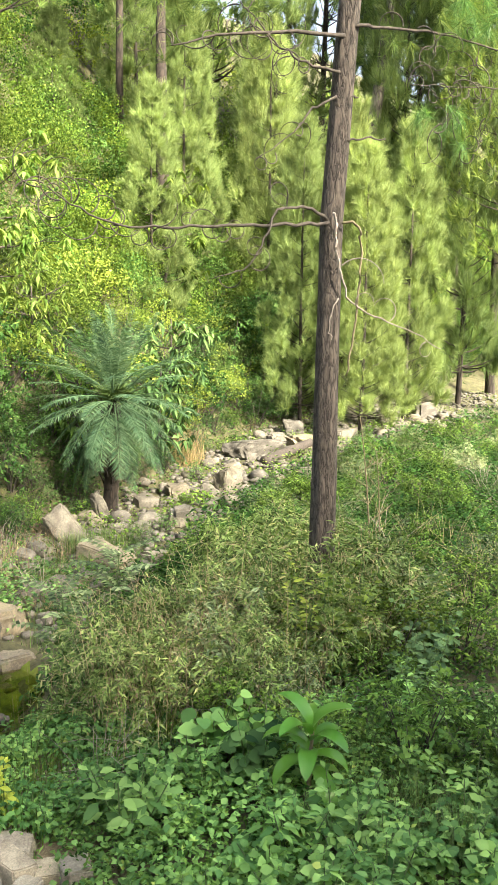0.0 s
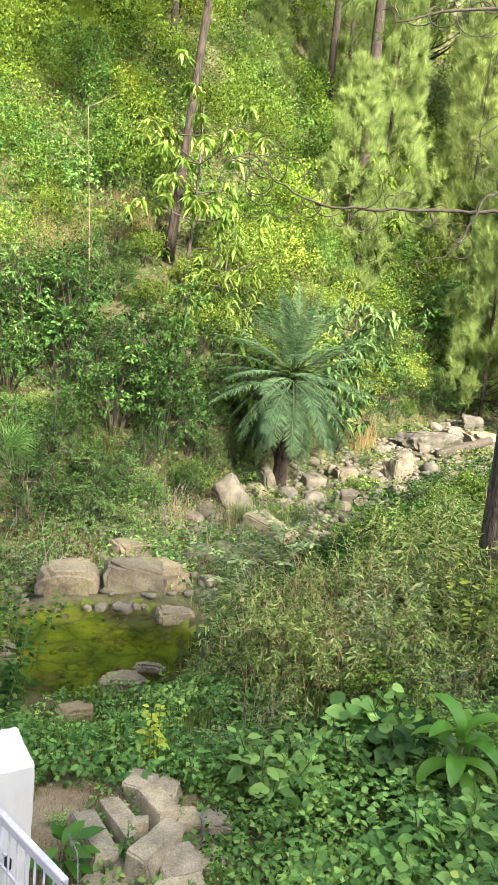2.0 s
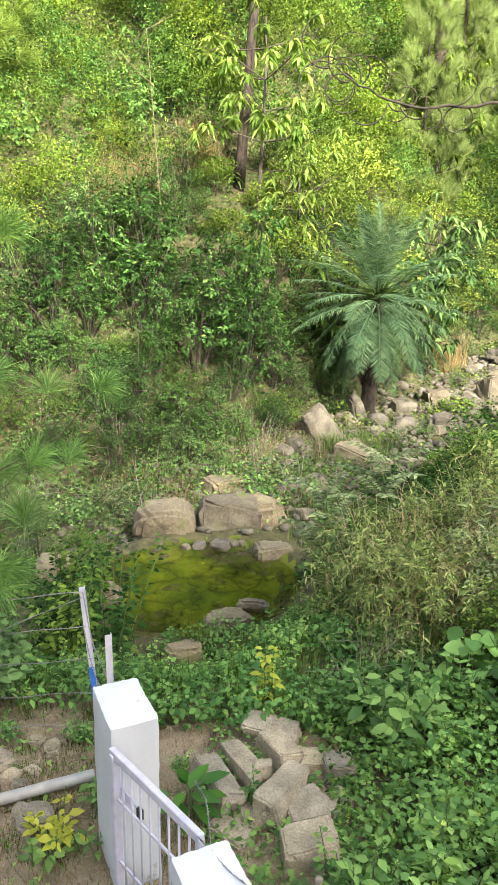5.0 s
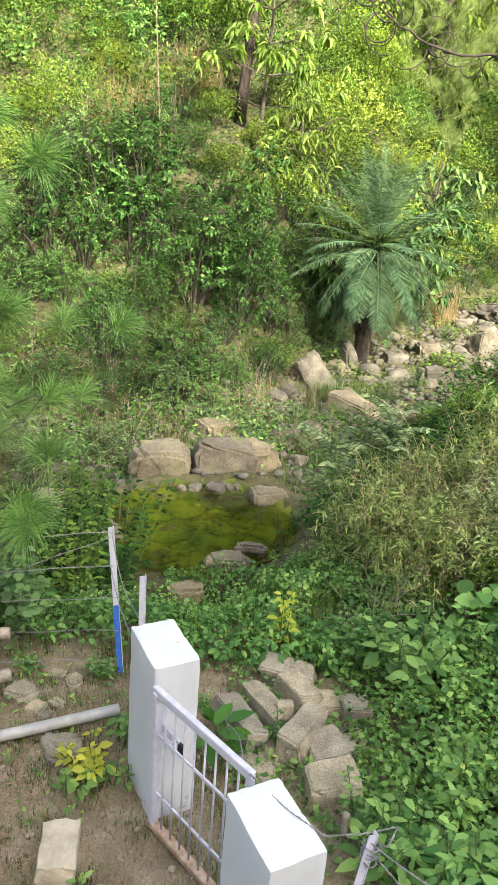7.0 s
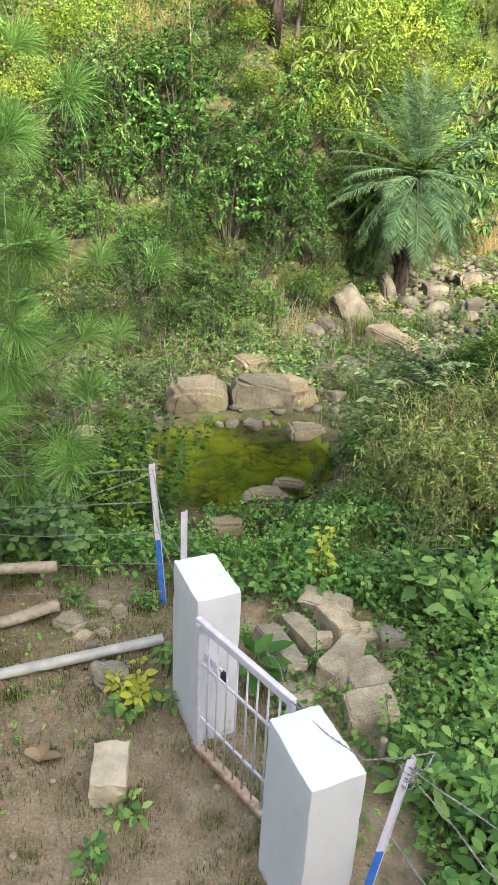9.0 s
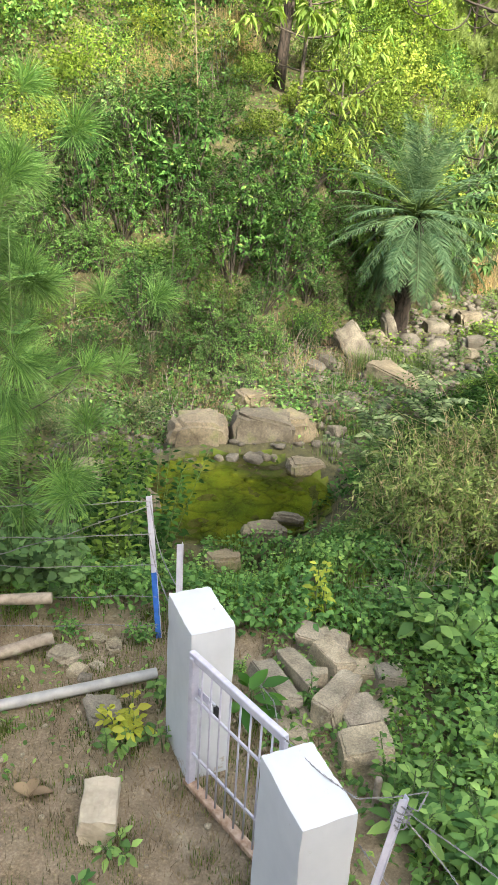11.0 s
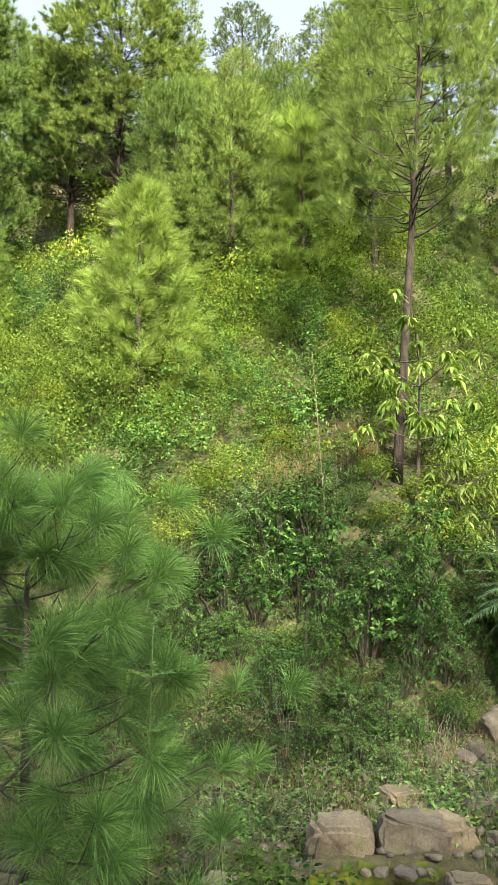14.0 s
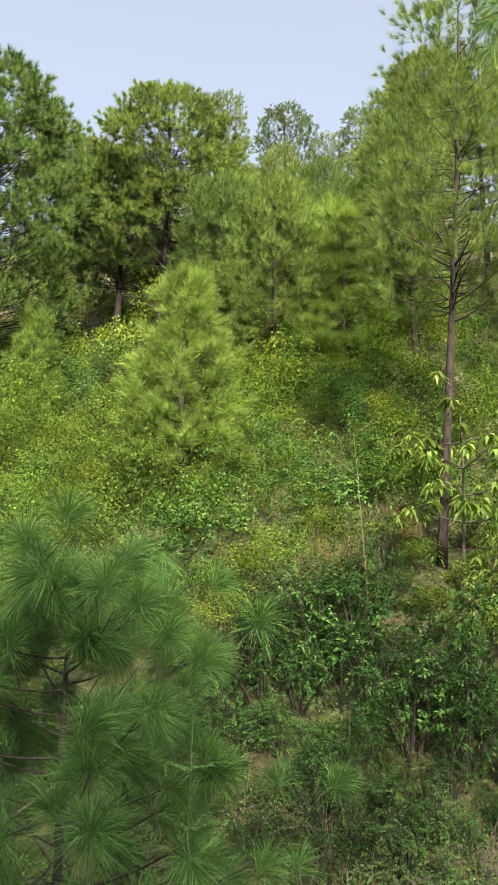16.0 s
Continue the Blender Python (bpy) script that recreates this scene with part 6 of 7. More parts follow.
lime_bush = shrub_kind("hill_bush", 121, "rounded lime-green bush in the sun on the hillside", L_LIME, "bush", "bushes on the hill", height=2.6, width=2.5, tri=True, leaves=6500, size=0.060, aspect=0.90, stems=17)
dark_bush = shrub_kind("hill_bush", 122, "dense bush on the hillside, dark leaves standing for shaded hollows", L_DARK, "bush", "bushes on the hill", height=2.6, width=2.3, tri=True, leaves=5200, size=0.066, aspect=0.80, stems=12)
for k, (x, y, s) in enumerate(((-8.1, 27.8, 0.95), (-6.7, 27.4, 1.1), (-5.4, 27.0, 0.9), (-19.1, 31.6, 1.2), (-16.4, 30.2, 1.1), (-14.8, 24.6, 0.9), (-12.6, 24.0, 1.0), (-6.7, 20.8, 0.65), (-10.4, 21.2, 0.8), (-4.2, 27.4, 0.9), (-1.5, 25.2, 0.8), (-3.1, 20.2, 0.5), (2.2, 23.0, 0.7), (3.6, 24.6, 0.9), (-7.4, 26.6, 0.8))):
    set_down(lime_bush, x, y, 67 * k, s, k == 0, 0.1, 0.9 + 0.1 * (k % 3))
# dark leaf colour stands for shaded hollows between the lime bushes
for k, (x, y, s) in enumerate(((-12.7, 28.5, 1.1), (-9.1, 23.4, 0.85), (-8.2, 23.8, 0.9), (-5.6, 23.4, 0.8), (-4.1, 22.7, 0.7), (-7.1, 32.0, 1.3), (-4.6, 31.5, 1.3), (-12.1, 22.2, 0.7), (-1.9, 22.5, 0.6), (-10.6, 27.4, 0.9), (-14.2, 27.6, 1.0), (-3.0, 25.4, 0.9), (4.6, 23.8, 0.8), (8.6, 26.0, 1.0), (10.4, 27.6, 1.0))):
    set_down(dark_bush, x, y, 53 * k, s, k == 0, 0.1, 0.9 + 0.1 * (k % 3))
for k, (x, y) in enumerate(((5.7, 17.5), (5.4, 18.3), (6.9, 17.2), (8.5, 23.4), (10.4, 19.4), (11.6, 21.2), (3.0, 16.9), (2.3, 16.6), (7.6, 21.9), (6.6, 20.9), (13.2, 22.6), (9.9, 24.3))):
    set_down(SHRUBS[(1, 2, 0)[k % 3]][0], x, y, 75 * k, (0.42, 0.4, 0.36, 0.7)[k % 4], False, 0.05, 0.85)
for k, (x, y) in enumerate(((-2.6, 10.4), (-3.4, 10.9), (-4.2, 10.6), (-2.9, 9.6), (-3.6, 9.8), (-2.2, 11.1), (-4.4, 11.6), (-3.0, 11.8))):
    set_down(SHRUBS[(2, 1, 6, 1)[k % 4]][0], x, y, 75 * k, (0.5, 0.42, 0.55)[k % 3], False, 0.05, 0.9)
for k, (kind, _) in enumerate(SHRUBS):
    if kind.name not in placed:
        set_down(kind, -4 + k, 20, 0, 1, True)


def massed(name, spots, kinds, label, seed, cat="shrubs"):
    """Many shrubs in one mesh for each leaf colour, too many to count."""
    rnd = np.random.RandomState(seed)
    data = {}
    for mat, kw in kinds:
        data.setdefault(mat.name, (mat, [], []))[1].append(shrub_data(seed + len(data) * 7, **kw)[1])
    keys = list(data)
    for x, y, up in spots:
        mat, variants, bag = data[keys[rnd.randint(len(keys))]]
        v, q = variants[rnd.randint(len(variants))]
        s = rnd.uniform(0.65, 1.4)
        a = rnd.uniform(0, 6.28)
        c, w = math.cos(a), math.sin(a)
        vv = (v * [s, s, s * rnd.uniform(0.9, 1.15)]) @ np.array([[c, w, 0], [-w, c, 0], [0, 0, 1]])
        bag.append((vv + [x, y, float(land(x, y)) - 0.1], q))
    for mat, variants, bag in data.values():
        b = Bag()
        for v, q in bag:
            b.add(v, *((q, None) if q.shape[1] == 4 else (None, q)))
        tagged(new(name, b.mesh(name, mat)), label, cat, kind="stuff")


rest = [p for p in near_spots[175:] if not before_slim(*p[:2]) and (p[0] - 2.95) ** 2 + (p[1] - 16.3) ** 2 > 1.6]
# lower slope gets the darker leaves: its shade is in the colour
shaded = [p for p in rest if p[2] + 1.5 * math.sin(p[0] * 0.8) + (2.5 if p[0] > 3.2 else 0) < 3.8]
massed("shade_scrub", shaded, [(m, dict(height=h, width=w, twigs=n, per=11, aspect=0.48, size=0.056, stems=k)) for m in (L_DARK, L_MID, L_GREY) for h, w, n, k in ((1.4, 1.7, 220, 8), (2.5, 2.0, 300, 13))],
       "dense shrubs on the lower slope, leaf colour darkened for shade", 310)
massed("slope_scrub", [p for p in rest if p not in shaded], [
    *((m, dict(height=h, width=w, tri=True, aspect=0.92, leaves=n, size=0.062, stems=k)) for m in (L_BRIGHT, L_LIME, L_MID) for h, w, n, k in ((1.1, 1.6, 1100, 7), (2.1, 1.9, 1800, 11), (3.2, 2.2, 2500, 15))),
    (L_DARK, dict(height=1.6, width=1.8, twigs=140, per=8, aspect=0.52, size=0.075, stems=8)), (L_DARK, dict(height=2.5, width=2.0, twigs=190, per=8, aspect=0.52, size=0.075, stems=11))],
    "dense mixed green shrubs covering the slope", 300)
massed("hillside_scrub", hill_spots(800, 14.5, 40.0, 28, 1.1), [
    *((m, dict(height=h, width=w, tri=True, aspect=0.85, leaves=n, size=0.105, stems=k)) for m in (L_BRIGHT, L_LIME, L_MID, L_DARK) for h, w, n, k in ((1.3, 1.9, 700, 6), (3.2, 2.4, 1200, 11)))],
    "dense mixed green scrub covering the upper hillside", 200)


def carpet(name, n, place, size, aspect, mat, label, seed, lift=0.12, cat="plants", tall=0.3, broad=False):
    """Low leaves scattered over the ground."""
    rnd = np.random.RandomState(seed)
    p = place(rnd, n)
    x, y = p[:, 0], p[:, 1]
    m = len(x)
    z = land(x, y) + lift * rnd.rand(m) ** 0.7 + tall * (0.5 + 0.5 * lumps(x * 3.1 + seed, y * 2.7)).clip(0, 1) * rnd.rand(m)
    th = rnd.uniform(0, 6.28, m)
    way = unit(np.stack([np.cos(th), np.sin(th), rnd.normal(-0.05, 0.45, m)], 1))
    nor = unit(land_way(x, y) * 1.0 + rnd.normal(0, 0.45, (m, 3)))
    sz = size * rnd.uniform(0.5, 1.3, m)
    base = np.stack([x, y, z], 1)
    b = Bag()
    if broad:
        b.add(*leaf_broad(base, way, nor, sz, sz * aspect))
    else:
        b.add(*leaf_quads(base, way, nor, sz, sz * aspect))
    tagged(new(name, b.mesh(name, mat)), label, cat, kind="stuff")


def on_hill(lo, hi):
    def f(rnd, n):
        y = rnd.uniform(11, 36, n * 2)
        x = y * np.tan(np.radians(rnd.uniform(-37, 37, n * 2)))
        up = y - np.interp(x, HX, HY)
        return np.stack([x, y], 1)[(up > lo) & (up < hi)][:n]
    return f


carpet("undergrowth", 22000, on_hill(-0.6, 3.5), 0.085, 0.6, L_DARK, "low green undergrowth at the slope's foot", 33, 0.15, tall=0.45)
# dark leaf colour puts shade into the gaps between the shrubs
carpet("undergrowth", 30000, on_hill(-0.2, 13), 0.075, 0.6, L_DARK, "low green undergrowth on the slope", 31, 0.12, tall=0.25)
carpet("undergrowth", 30000, on_hill(5, 20), 0.09, 0.6, L_DARK, "low undergrowth on the slope, leaves darkened for shaded gaps", 32, 0.15, tall=0.25)


def grass(name, n, place, height, width, mat, label, seed, lean=0.5):
    """Blades of grass in tufts: one three-cornered face each."""
    rnd = np.random.RandomState(seed)
    p = place(rnd, n)
    x, y = p[:, 0], p[:, 1]
    m = len(x)
    base = np.stack([x, y, land(x, y) - 0.01], 1)
    th = rnd.uniform(0, 6.28, m)
    h = height * rnd.uniform(0.4, 1.2, m)
    tip = base + np.stack([np.cos(th) * h * lean * rnd.rand(m), np.sin(th) * h * lean * rnd.rand(m), h], 1)
    s = unit(np.stack([-np.sin(th), np.cos(th), 0 * th], 1)) * width / 2
    v = np.stack([base - s, base + s, tip], 1).reshape(-1, 3)
    tagged(new(name, mesh_from(name, v, np.arange(3 * m).reshape(-1, 3), mat)), label, "grass", kind="stuff")


def tufts(box, k, r):
    def f(rnd, n):
        c = np.stack([rnd.uniform(box[0], box[1], k), rnd.uniform(box[2], box[3], k)], 1)
        return c[rnd.randint(k, size=n)] + rnd.normal(0, r, (n, 2))
    return f


# ---- low growth near the house and on the banks ----
def area(boxes):
    """Random places in boxes (x0, x1, y0, y1)."""
    def f(rnd, n):
        b = np.array(boxes, float)
        w = (b[:, 1] - b[:, 0]) * (b[:, 3] - b[:, 2])
        i = rnd.choice(len(b), n, p=w / w.sum())
        return np.stack([rnd.uniform(b[i, 0], b[i, 1]), rnd.uniform(b[i, 2], b[i, 3])], 1)
    return f


def on_bank(rnd, n):
    """Places on the bank beyond the tall pine, short of the stream bed."""
    y = rnd.uniform(9, 24, n * 3)
    x = np.interp(y, NY[2:], NX[2:]) - 0.5 + rnd.uniform(0, 9, n * 3)
    return np.stack([x, y], 1)[x < 0.85 * y][:n]


def clumpy(f, seed, keep=0.45):
    def g(rnd, n):
        p = f(rnd, n * 3)
        k = 0.5 + 0.5 * lumps(p[:, 0] * 3.3 + seed, p[:, 1] * 3.3)
        return p[k + rnd.normal(0, 0.2, len(k)) > 1 - keep][:n]
    return g


carpet("ground_weeds", 11000, clumpy(area(((1.0, 4.4, 1.6, 5.3), (1.0, 2.6, 1.6, 5.2))), 1, 0.9), 0.058, 0.68, L_WEED, "low broad-leaved weeds under taller ones", 41, 0.06, tall=0.22, broad=True)
carpet("ground_weeds", 9000, area(((1.0, 4.6, 1.6, 5.2),)), 0.045, 0.55, L_MID, "low small-leaved weeds under taller ones", 141, 0.10, tall=0.22)
carpet("bank_weeds", 11000, clumpy(area(((-0.5, 1.9, 4.9, 7.9),)), 3, 0.9), 0.060, 0.62, L_WEED, "green weeds on the bank above the pool", 43, 0.10, tall=0.35, broad=True)
carpet("bank_weeds", 4500, clumpy(area(((-3.0, -0.3, 5.0, 7.8),)), 5, 0.8), 0.065, 0.6, L_WEED, "green weeds on the bank beyond the fence", 44, 0.10, tall=0.3, broad=True)
grass("grass", 2600, tufts((3.1, 4.7, 3.6, 5.2), 26, 0.12), 0.32, 0.008, L_OLIVE, "fine green grass among the weeds", 159, 0.8)
carpet("yard_weeds", 1200, clumpy(area(((0.2, 1.1, 2.6, 5.0),)), 2, 0.45), 0.055, 0.6, L_WEED, "small weeds between the piled stones", 145, 0.03, tall=0.12, broad=True)
grass("dry_grass", 15000, tufts((-2.6, 0.6, 1.5, 5.0), 200, 0.08), 0.075, 0.005, L_DRY, "short dry grass on the trodden yard", 149, 1.2)
carpet("yard_weeds", 420, clumpy(area(((-2.6, -0.35, 1.8, 4.9),)), 8, 0.30), 0.055, 0.5, L_WEED, "sparse small weeds on the bare yard", 45, 0.02, tall=0.05, broad=True)
# leaf colour kept dark so gaps between bank bushes look shaded
carpet("bank_undergrowth", 30000, area(((1.4, 9.5, 5.0, 13.0),)), 0.075, 0.4, L_DARK, "low dark undergrowth on the near bank", 46, 0.2, tall=0.35)
carpet("stream_weeds", 7500, clumpy(lambda r, n: np.array([bed_spot(r) for _ in range(n)]), 2, 0.30), 0.07, 0.5, L_MID, "patches of green weeds among the stream stones", 47, 0.12, tall=0.15)
carpet("fallen_leaves", 500, area(((-2.6, 0.4, 1.5, 5.0),)), 0.05, 0.5, L_DRY, "dry fallen leaves on the yard", 48, 0.01, "leaves", 0.0)
# tree shade over this bank is put into the dark leaf colour
carpet("bank_undergrowth", 16000, lambda r, n: on_bank(r, n), 0.09, 0.45, L_DARK, "low dark undergrowth on the far bank", 146, 0.15, tall=0.4)
carpet("bank_undergrowth", 14000, lambda r, n: on_bank(r, n), 0.10, 0.5, L_DARK, "low green undergrowth on the far bank", 147, 0.15, tall=0.45)
grass("yard_grass", 24000, tufts((-2.6, 0.4, 1.6, 5.2), 190, 0.06), 0.07, 0.005, L_BRIGHT, "thin tufts of short grass on the yard", 49)
grass("bank_grass", 9000, tufts((-2.5, 3.5, 5.0, 8.0), 130, 0.09), 0.35, 0.006, L_MID, "tufts of grass on the bank", 50)
grass("dry_grass", 350, tufts((0.8, 5.0, 5.6, 8.8), 40, 0.16), 0.85, 0.006, L_DRY, "dry straw-coloured grass stalks on the bank", 51, 0.6)
grass("stream_grass", 6000, tufts((-2.5, 3.5, 11.0, 15.0), 70, 0.12), 0.35, 0.010, L_OLIVE, "tufts of grass at the stream's edge", 52)

carpet("stream_weeds", 4500, clumpy(area(((-5.0, 1.6, 11.6, 14.6),)), 6, 0.6), 0.09, 0.5, L_GREY, "greyish weeds along the far side of the stream", 53, 0.15, tall=0.35)
carpet("stream_weeds", 3800, clumpy(area(((2.2, 7.6, 13.2, 18.6), (6.5, 14.5, 17.4, 23.0))), 12, 0.33), 0.095, 0.5, L_MID, "green weeds between the stones of the stream bed", 155, 0.14, tall=0.32)
carpet("bank_weeds", 2400, clumpy(area(((-4.8, -1.5, 8.6, 11.8),)), 14, 0.5), 0.075, 0.55, L_MID, "green weeds on the gravel bank beside the pool", 156, 0.10, tall=0.3)
carpet("stream_weeds", 2600, clumpy(area(((-4.0, 2.4, 11.4, 14.8),)), 9, 0.4), 0.09, 0.5, L_WEED, "bright green weeds along the far side of the stream", 54, 0.12, tall=0.30)
carpet("fallen_leaves", 3000, clumpy(area(((-5.0, 1.8, 11.6, 15.0),)), 4, 0.6), 0.07, 0.4, L_DRY, "dry brown leaves and stalks at the foot of the slope", 55, 0.08, "leaves", 0.1)
grass("dead_twigs", 2600, tufts((-5.0, 1.8, 11.9, 15.0), 110, 0.16), 0.50, 0.008, L_DRY, "dry twigs and dead stalks at the foot of the slope", 151, 1.3)
grass("dry_grass", 2200, tufts((-3.3, -2.0, 18.6, 20.0), 26, 0.16), 0.75, 0.014, L_STRAW, "patch of straw-coloured dry grass on the sunny slope", 152, 0.7)
grass("dry_grass", 1100, tufts((-1.5, -0.6, 20.6, 21.6), 14, 0.14), 0.85, 0.014, L_STRAW, "patch of straw-coloured dry grass on the sunny slope", 153, 0.7)
grass("dry_grass", 1500, tufts((4.0, 5.6, 19.4, 21.2), 20, 0.18), 1.0, 0.014, L_STRAW, "patch of straw-coloured dry grass beside the palm", 154, 0.7)
# shrubs on the near bank
BANK = [
    shrub_kind("bank_shrub", 111, "airy shrub with narrow olive leaves and dry stalks on the bank", L_OLIVE, "shrub", "shrubs on the bank", stem=STRAW, height=1.2, width=1.6, twigs=430, per=9, size=0.090, aspect=0.24, stems=14, droop=0.7, thick=0.35),
    shrub_kind("bank_shrub", 112, "straggling shrub with narrow grey-green leaves on the bank", L_SILVER, "shrub", "shrubs on the bank", stem=STRAW, height=1.15, width=1.6, twigs=400, per=9, size=0.082, aspect=0.27, stems=14, droop=0.6, thick=0.35),
    shrub_kind("bank_shrub", 113, "dense dark small-leaved shrub on the bank", L_DARK, "shrub", "shrubs on the bank", height=1.0, width=1.5, twigs=230, per=10, size=0.055, aspect=0.5, stems=12),
    # yellow-green leaf, brightened to carry the sunlight on this shrub
    shrub_kind("bank_shrub", 114, "yellow-green leafy shrub on the bank", L_BRIGHT, "shrub", "shrubs on the bank", height=1.3, width=1.4, twigs=220, per=8, size=0.075, aspect=0.42, stems=9),
    shrub_kind("bank_shrub", 115, "mid-green leafy shrub on the bank", L_MID, "shrub", "shrubs on the bank", height=1.1, width=1.4, twigs=200, per=9, size=0.072, aspect=0.45, stems=10),
]
seen = set()
rb = np.random.RandomState(77)
right_bank = []
# mostly dark shrubs: shade from trees further right, given as leaf colour
for _ in range(150):
    yy = rb.uniform(10.5, 24)
    xx = np.interp(yy, NY, NX) + rb.uniform(0.4, 7.5)
    right_bank.append((xx, yy, int(rb.choice([1, 2, 2, 2, 4])), rb.uniform(0.5, 0.9)))
# darker kinds again, painting in the shade that no tree here casts
for _ in range(60):
    yy = rb.uniform(17, 34)
    xx = yy * math.tan(radians(rb.uniform(22, 37)))
    if yy > np.interp(xx, HX, HY) + 0.3:
        right_bank.append((xx, yy, int(rb.choice([1, 2, 2, 2])), rb.uniform(1.0, 1.6)))
for x, y, k, s in (
    *right_bank, (4.05, 7.1, 3, 1.0), (4.7, 7.2, 0, 1.1), (3.5, 7.2, 0, 1.0), (4.5, 6.5, 3, 0.85),
    (1.6, 6.75, 0, 0.75), (1.95, 7.2, 1, 0.75), (1.85, 6.2, 0, 0.7), (2.1, 6.4, 2, 0.85), (2.5, 7.3, 0, 0.85), (2.9, 6.6, 1, 1.0), (3.2, 7.6, 1, 1.0), (3.2, 5.7, 1, 0.7), (3.7, 6.4, 0, 0.85), (4.1, 5.8, 4, 0.75), (2.9, 6.1, 0, 0.7),
    (2.3, 8.4, 1, 0.6), (2.9, 8.9, 2, 0.65), (3.6, 8.6, 0, 1.0), (4.6, 6.9, 4, 1.0), (5.0, 7.6, 1, 1.1), (5.3, 6.4, 4, 1.0), (5.6, 8.6, 1, 1.1), (4.6, 9.3, 0, 1.0), (6.3, 7.6, 4, 0.9), (6.4, 9.3, 4, 0.7),
    (5.4, 10.4, 1, 0.65), (3.9, 10.3, 2, 0.5), (7.2, 8.6, 1, 0.9), (7.3, 10.6, 4, 0.7), (6.4, 11.8, 1, 0.6), (8.3, 9.8, 4, 0.8), (8.4, 12.2, 4, 0.7), (4.9, 12.2, 2, 0.45), (2.2, 9.6, 2, 0.5),
    (2.6, 5.6, 4, 0.8), (3.0, 5.0, 4, 0.7), (3.8, 4.8, 4, 0.9), (4.6, 4.9, 2, 1.0), (4.4, 3.9, 4, 0.9), (1.9, 5.55, 2, 0.6), (1.35, 5.7, 2, 0.55), (3.6, 12.3, 4, 0.5), (7.6, 14, 4, 0.6), (6.6, 13.6, 1, 0.5),
    (9.5, 14.5, 4, 0.6), (9.5, 16.5, 1, 0.5), (11.0, 17.0, 4, 0.5), (-2.0, 6.7, 4, 0.9), (-2.6, 6.9, 2, 1.0), (-1.25, 7.5, 4, 0.6), (-3.6, 7.4, 4, 1.1), (-4.2, 8.4, 1, 1.1), (-3.3, 8.8, 2, 0.8), (-1.9, 12.3, 1, 0.7), (-3.2, 11.8, 1, 0.8)):
    kind = BANK[k]
    set_down(kind, x, y, R.uniform(0, 360), s * R.uniform(0.9, 1.1), k not in seen, 0.05, R.uniform(0.9, 1.1))
    seen.add(k)


def canes(name, n, box, height, label, seed, mat, lean=0.7, r=0.004):
    """Thin arching dry stalks in loose bunches."""
    rnd = np.random.RandomState(seed)
    bag = Bag()
    hubs = np.stack([rnd.uniform(box[0], box[1], n // 7 + 1), rnd.uniform(box[2], box[3], n // 7 + 1)], 1)
    for k in range(n):
        x, y = hubs[rnd.randint(len(hubs))] + rnd.normal(0, 0.10, 2)
        a, h = rnd.uniform(0, 6.28), height * rnd.uniform(0.5, 1.15)
        out = lean * h * rnd.rand()
        p = np.array([x, y, float(land(x, y)) - 0.03])
        q = p + [out * math.cos(a), out * math.sin(a), h * (1 - 0.3 * out / h)]
        bag.bar(curve_pts(p, q, (-0.15 * out * math.cos(a), -0.15 * out * math.sin(a), 0.22 * h), 6), np.linspace(r, r * 0.35, 6), 3, False)
    tagged(new(name, bag.mesh(name, mat)), label, "stalks", kind="stuff")


canes("dry_stalks", 110, (1.5, 2.9, 5.7, 6.9), 1.25, "thin arching straw-coloured stalks at the edge of the thicket", 160, STRAW, 0.8)
canes("dry_stalks", 150, (1.4, 4.4, 5.7, 8.4), 1.2, "thin arching straw-coloured stalks in the thicket", 161, STRAW, 0.9)
canes("dry_stalks", 120, (4.6, 8.0, 6.2, 11.0), 1.0, "thin arching straw-coloured stalks on the bank", 162, STRAW, 0.9)
canes("dead_stalks", 140, (5.2, 12.0, 9.0, 19.0), 0.9, "bare grey-brown twigs among the low growth on the bank", 165, PALE, 1.3, 0.007)
canes("dead_stalks", 260, (-5.0, 1.6, 12.2, 14.6), 0.75, "tangled bare grey-brown twigs at the slope's foot", 163, PALE, 1.6, 0.006)
canes("dead_stalks", 160, (1.2, 3.6, 5.3, 6.6), 0.6, "tangled bare twigs under the thicket", 164, PALE, 1.6, 0.004)


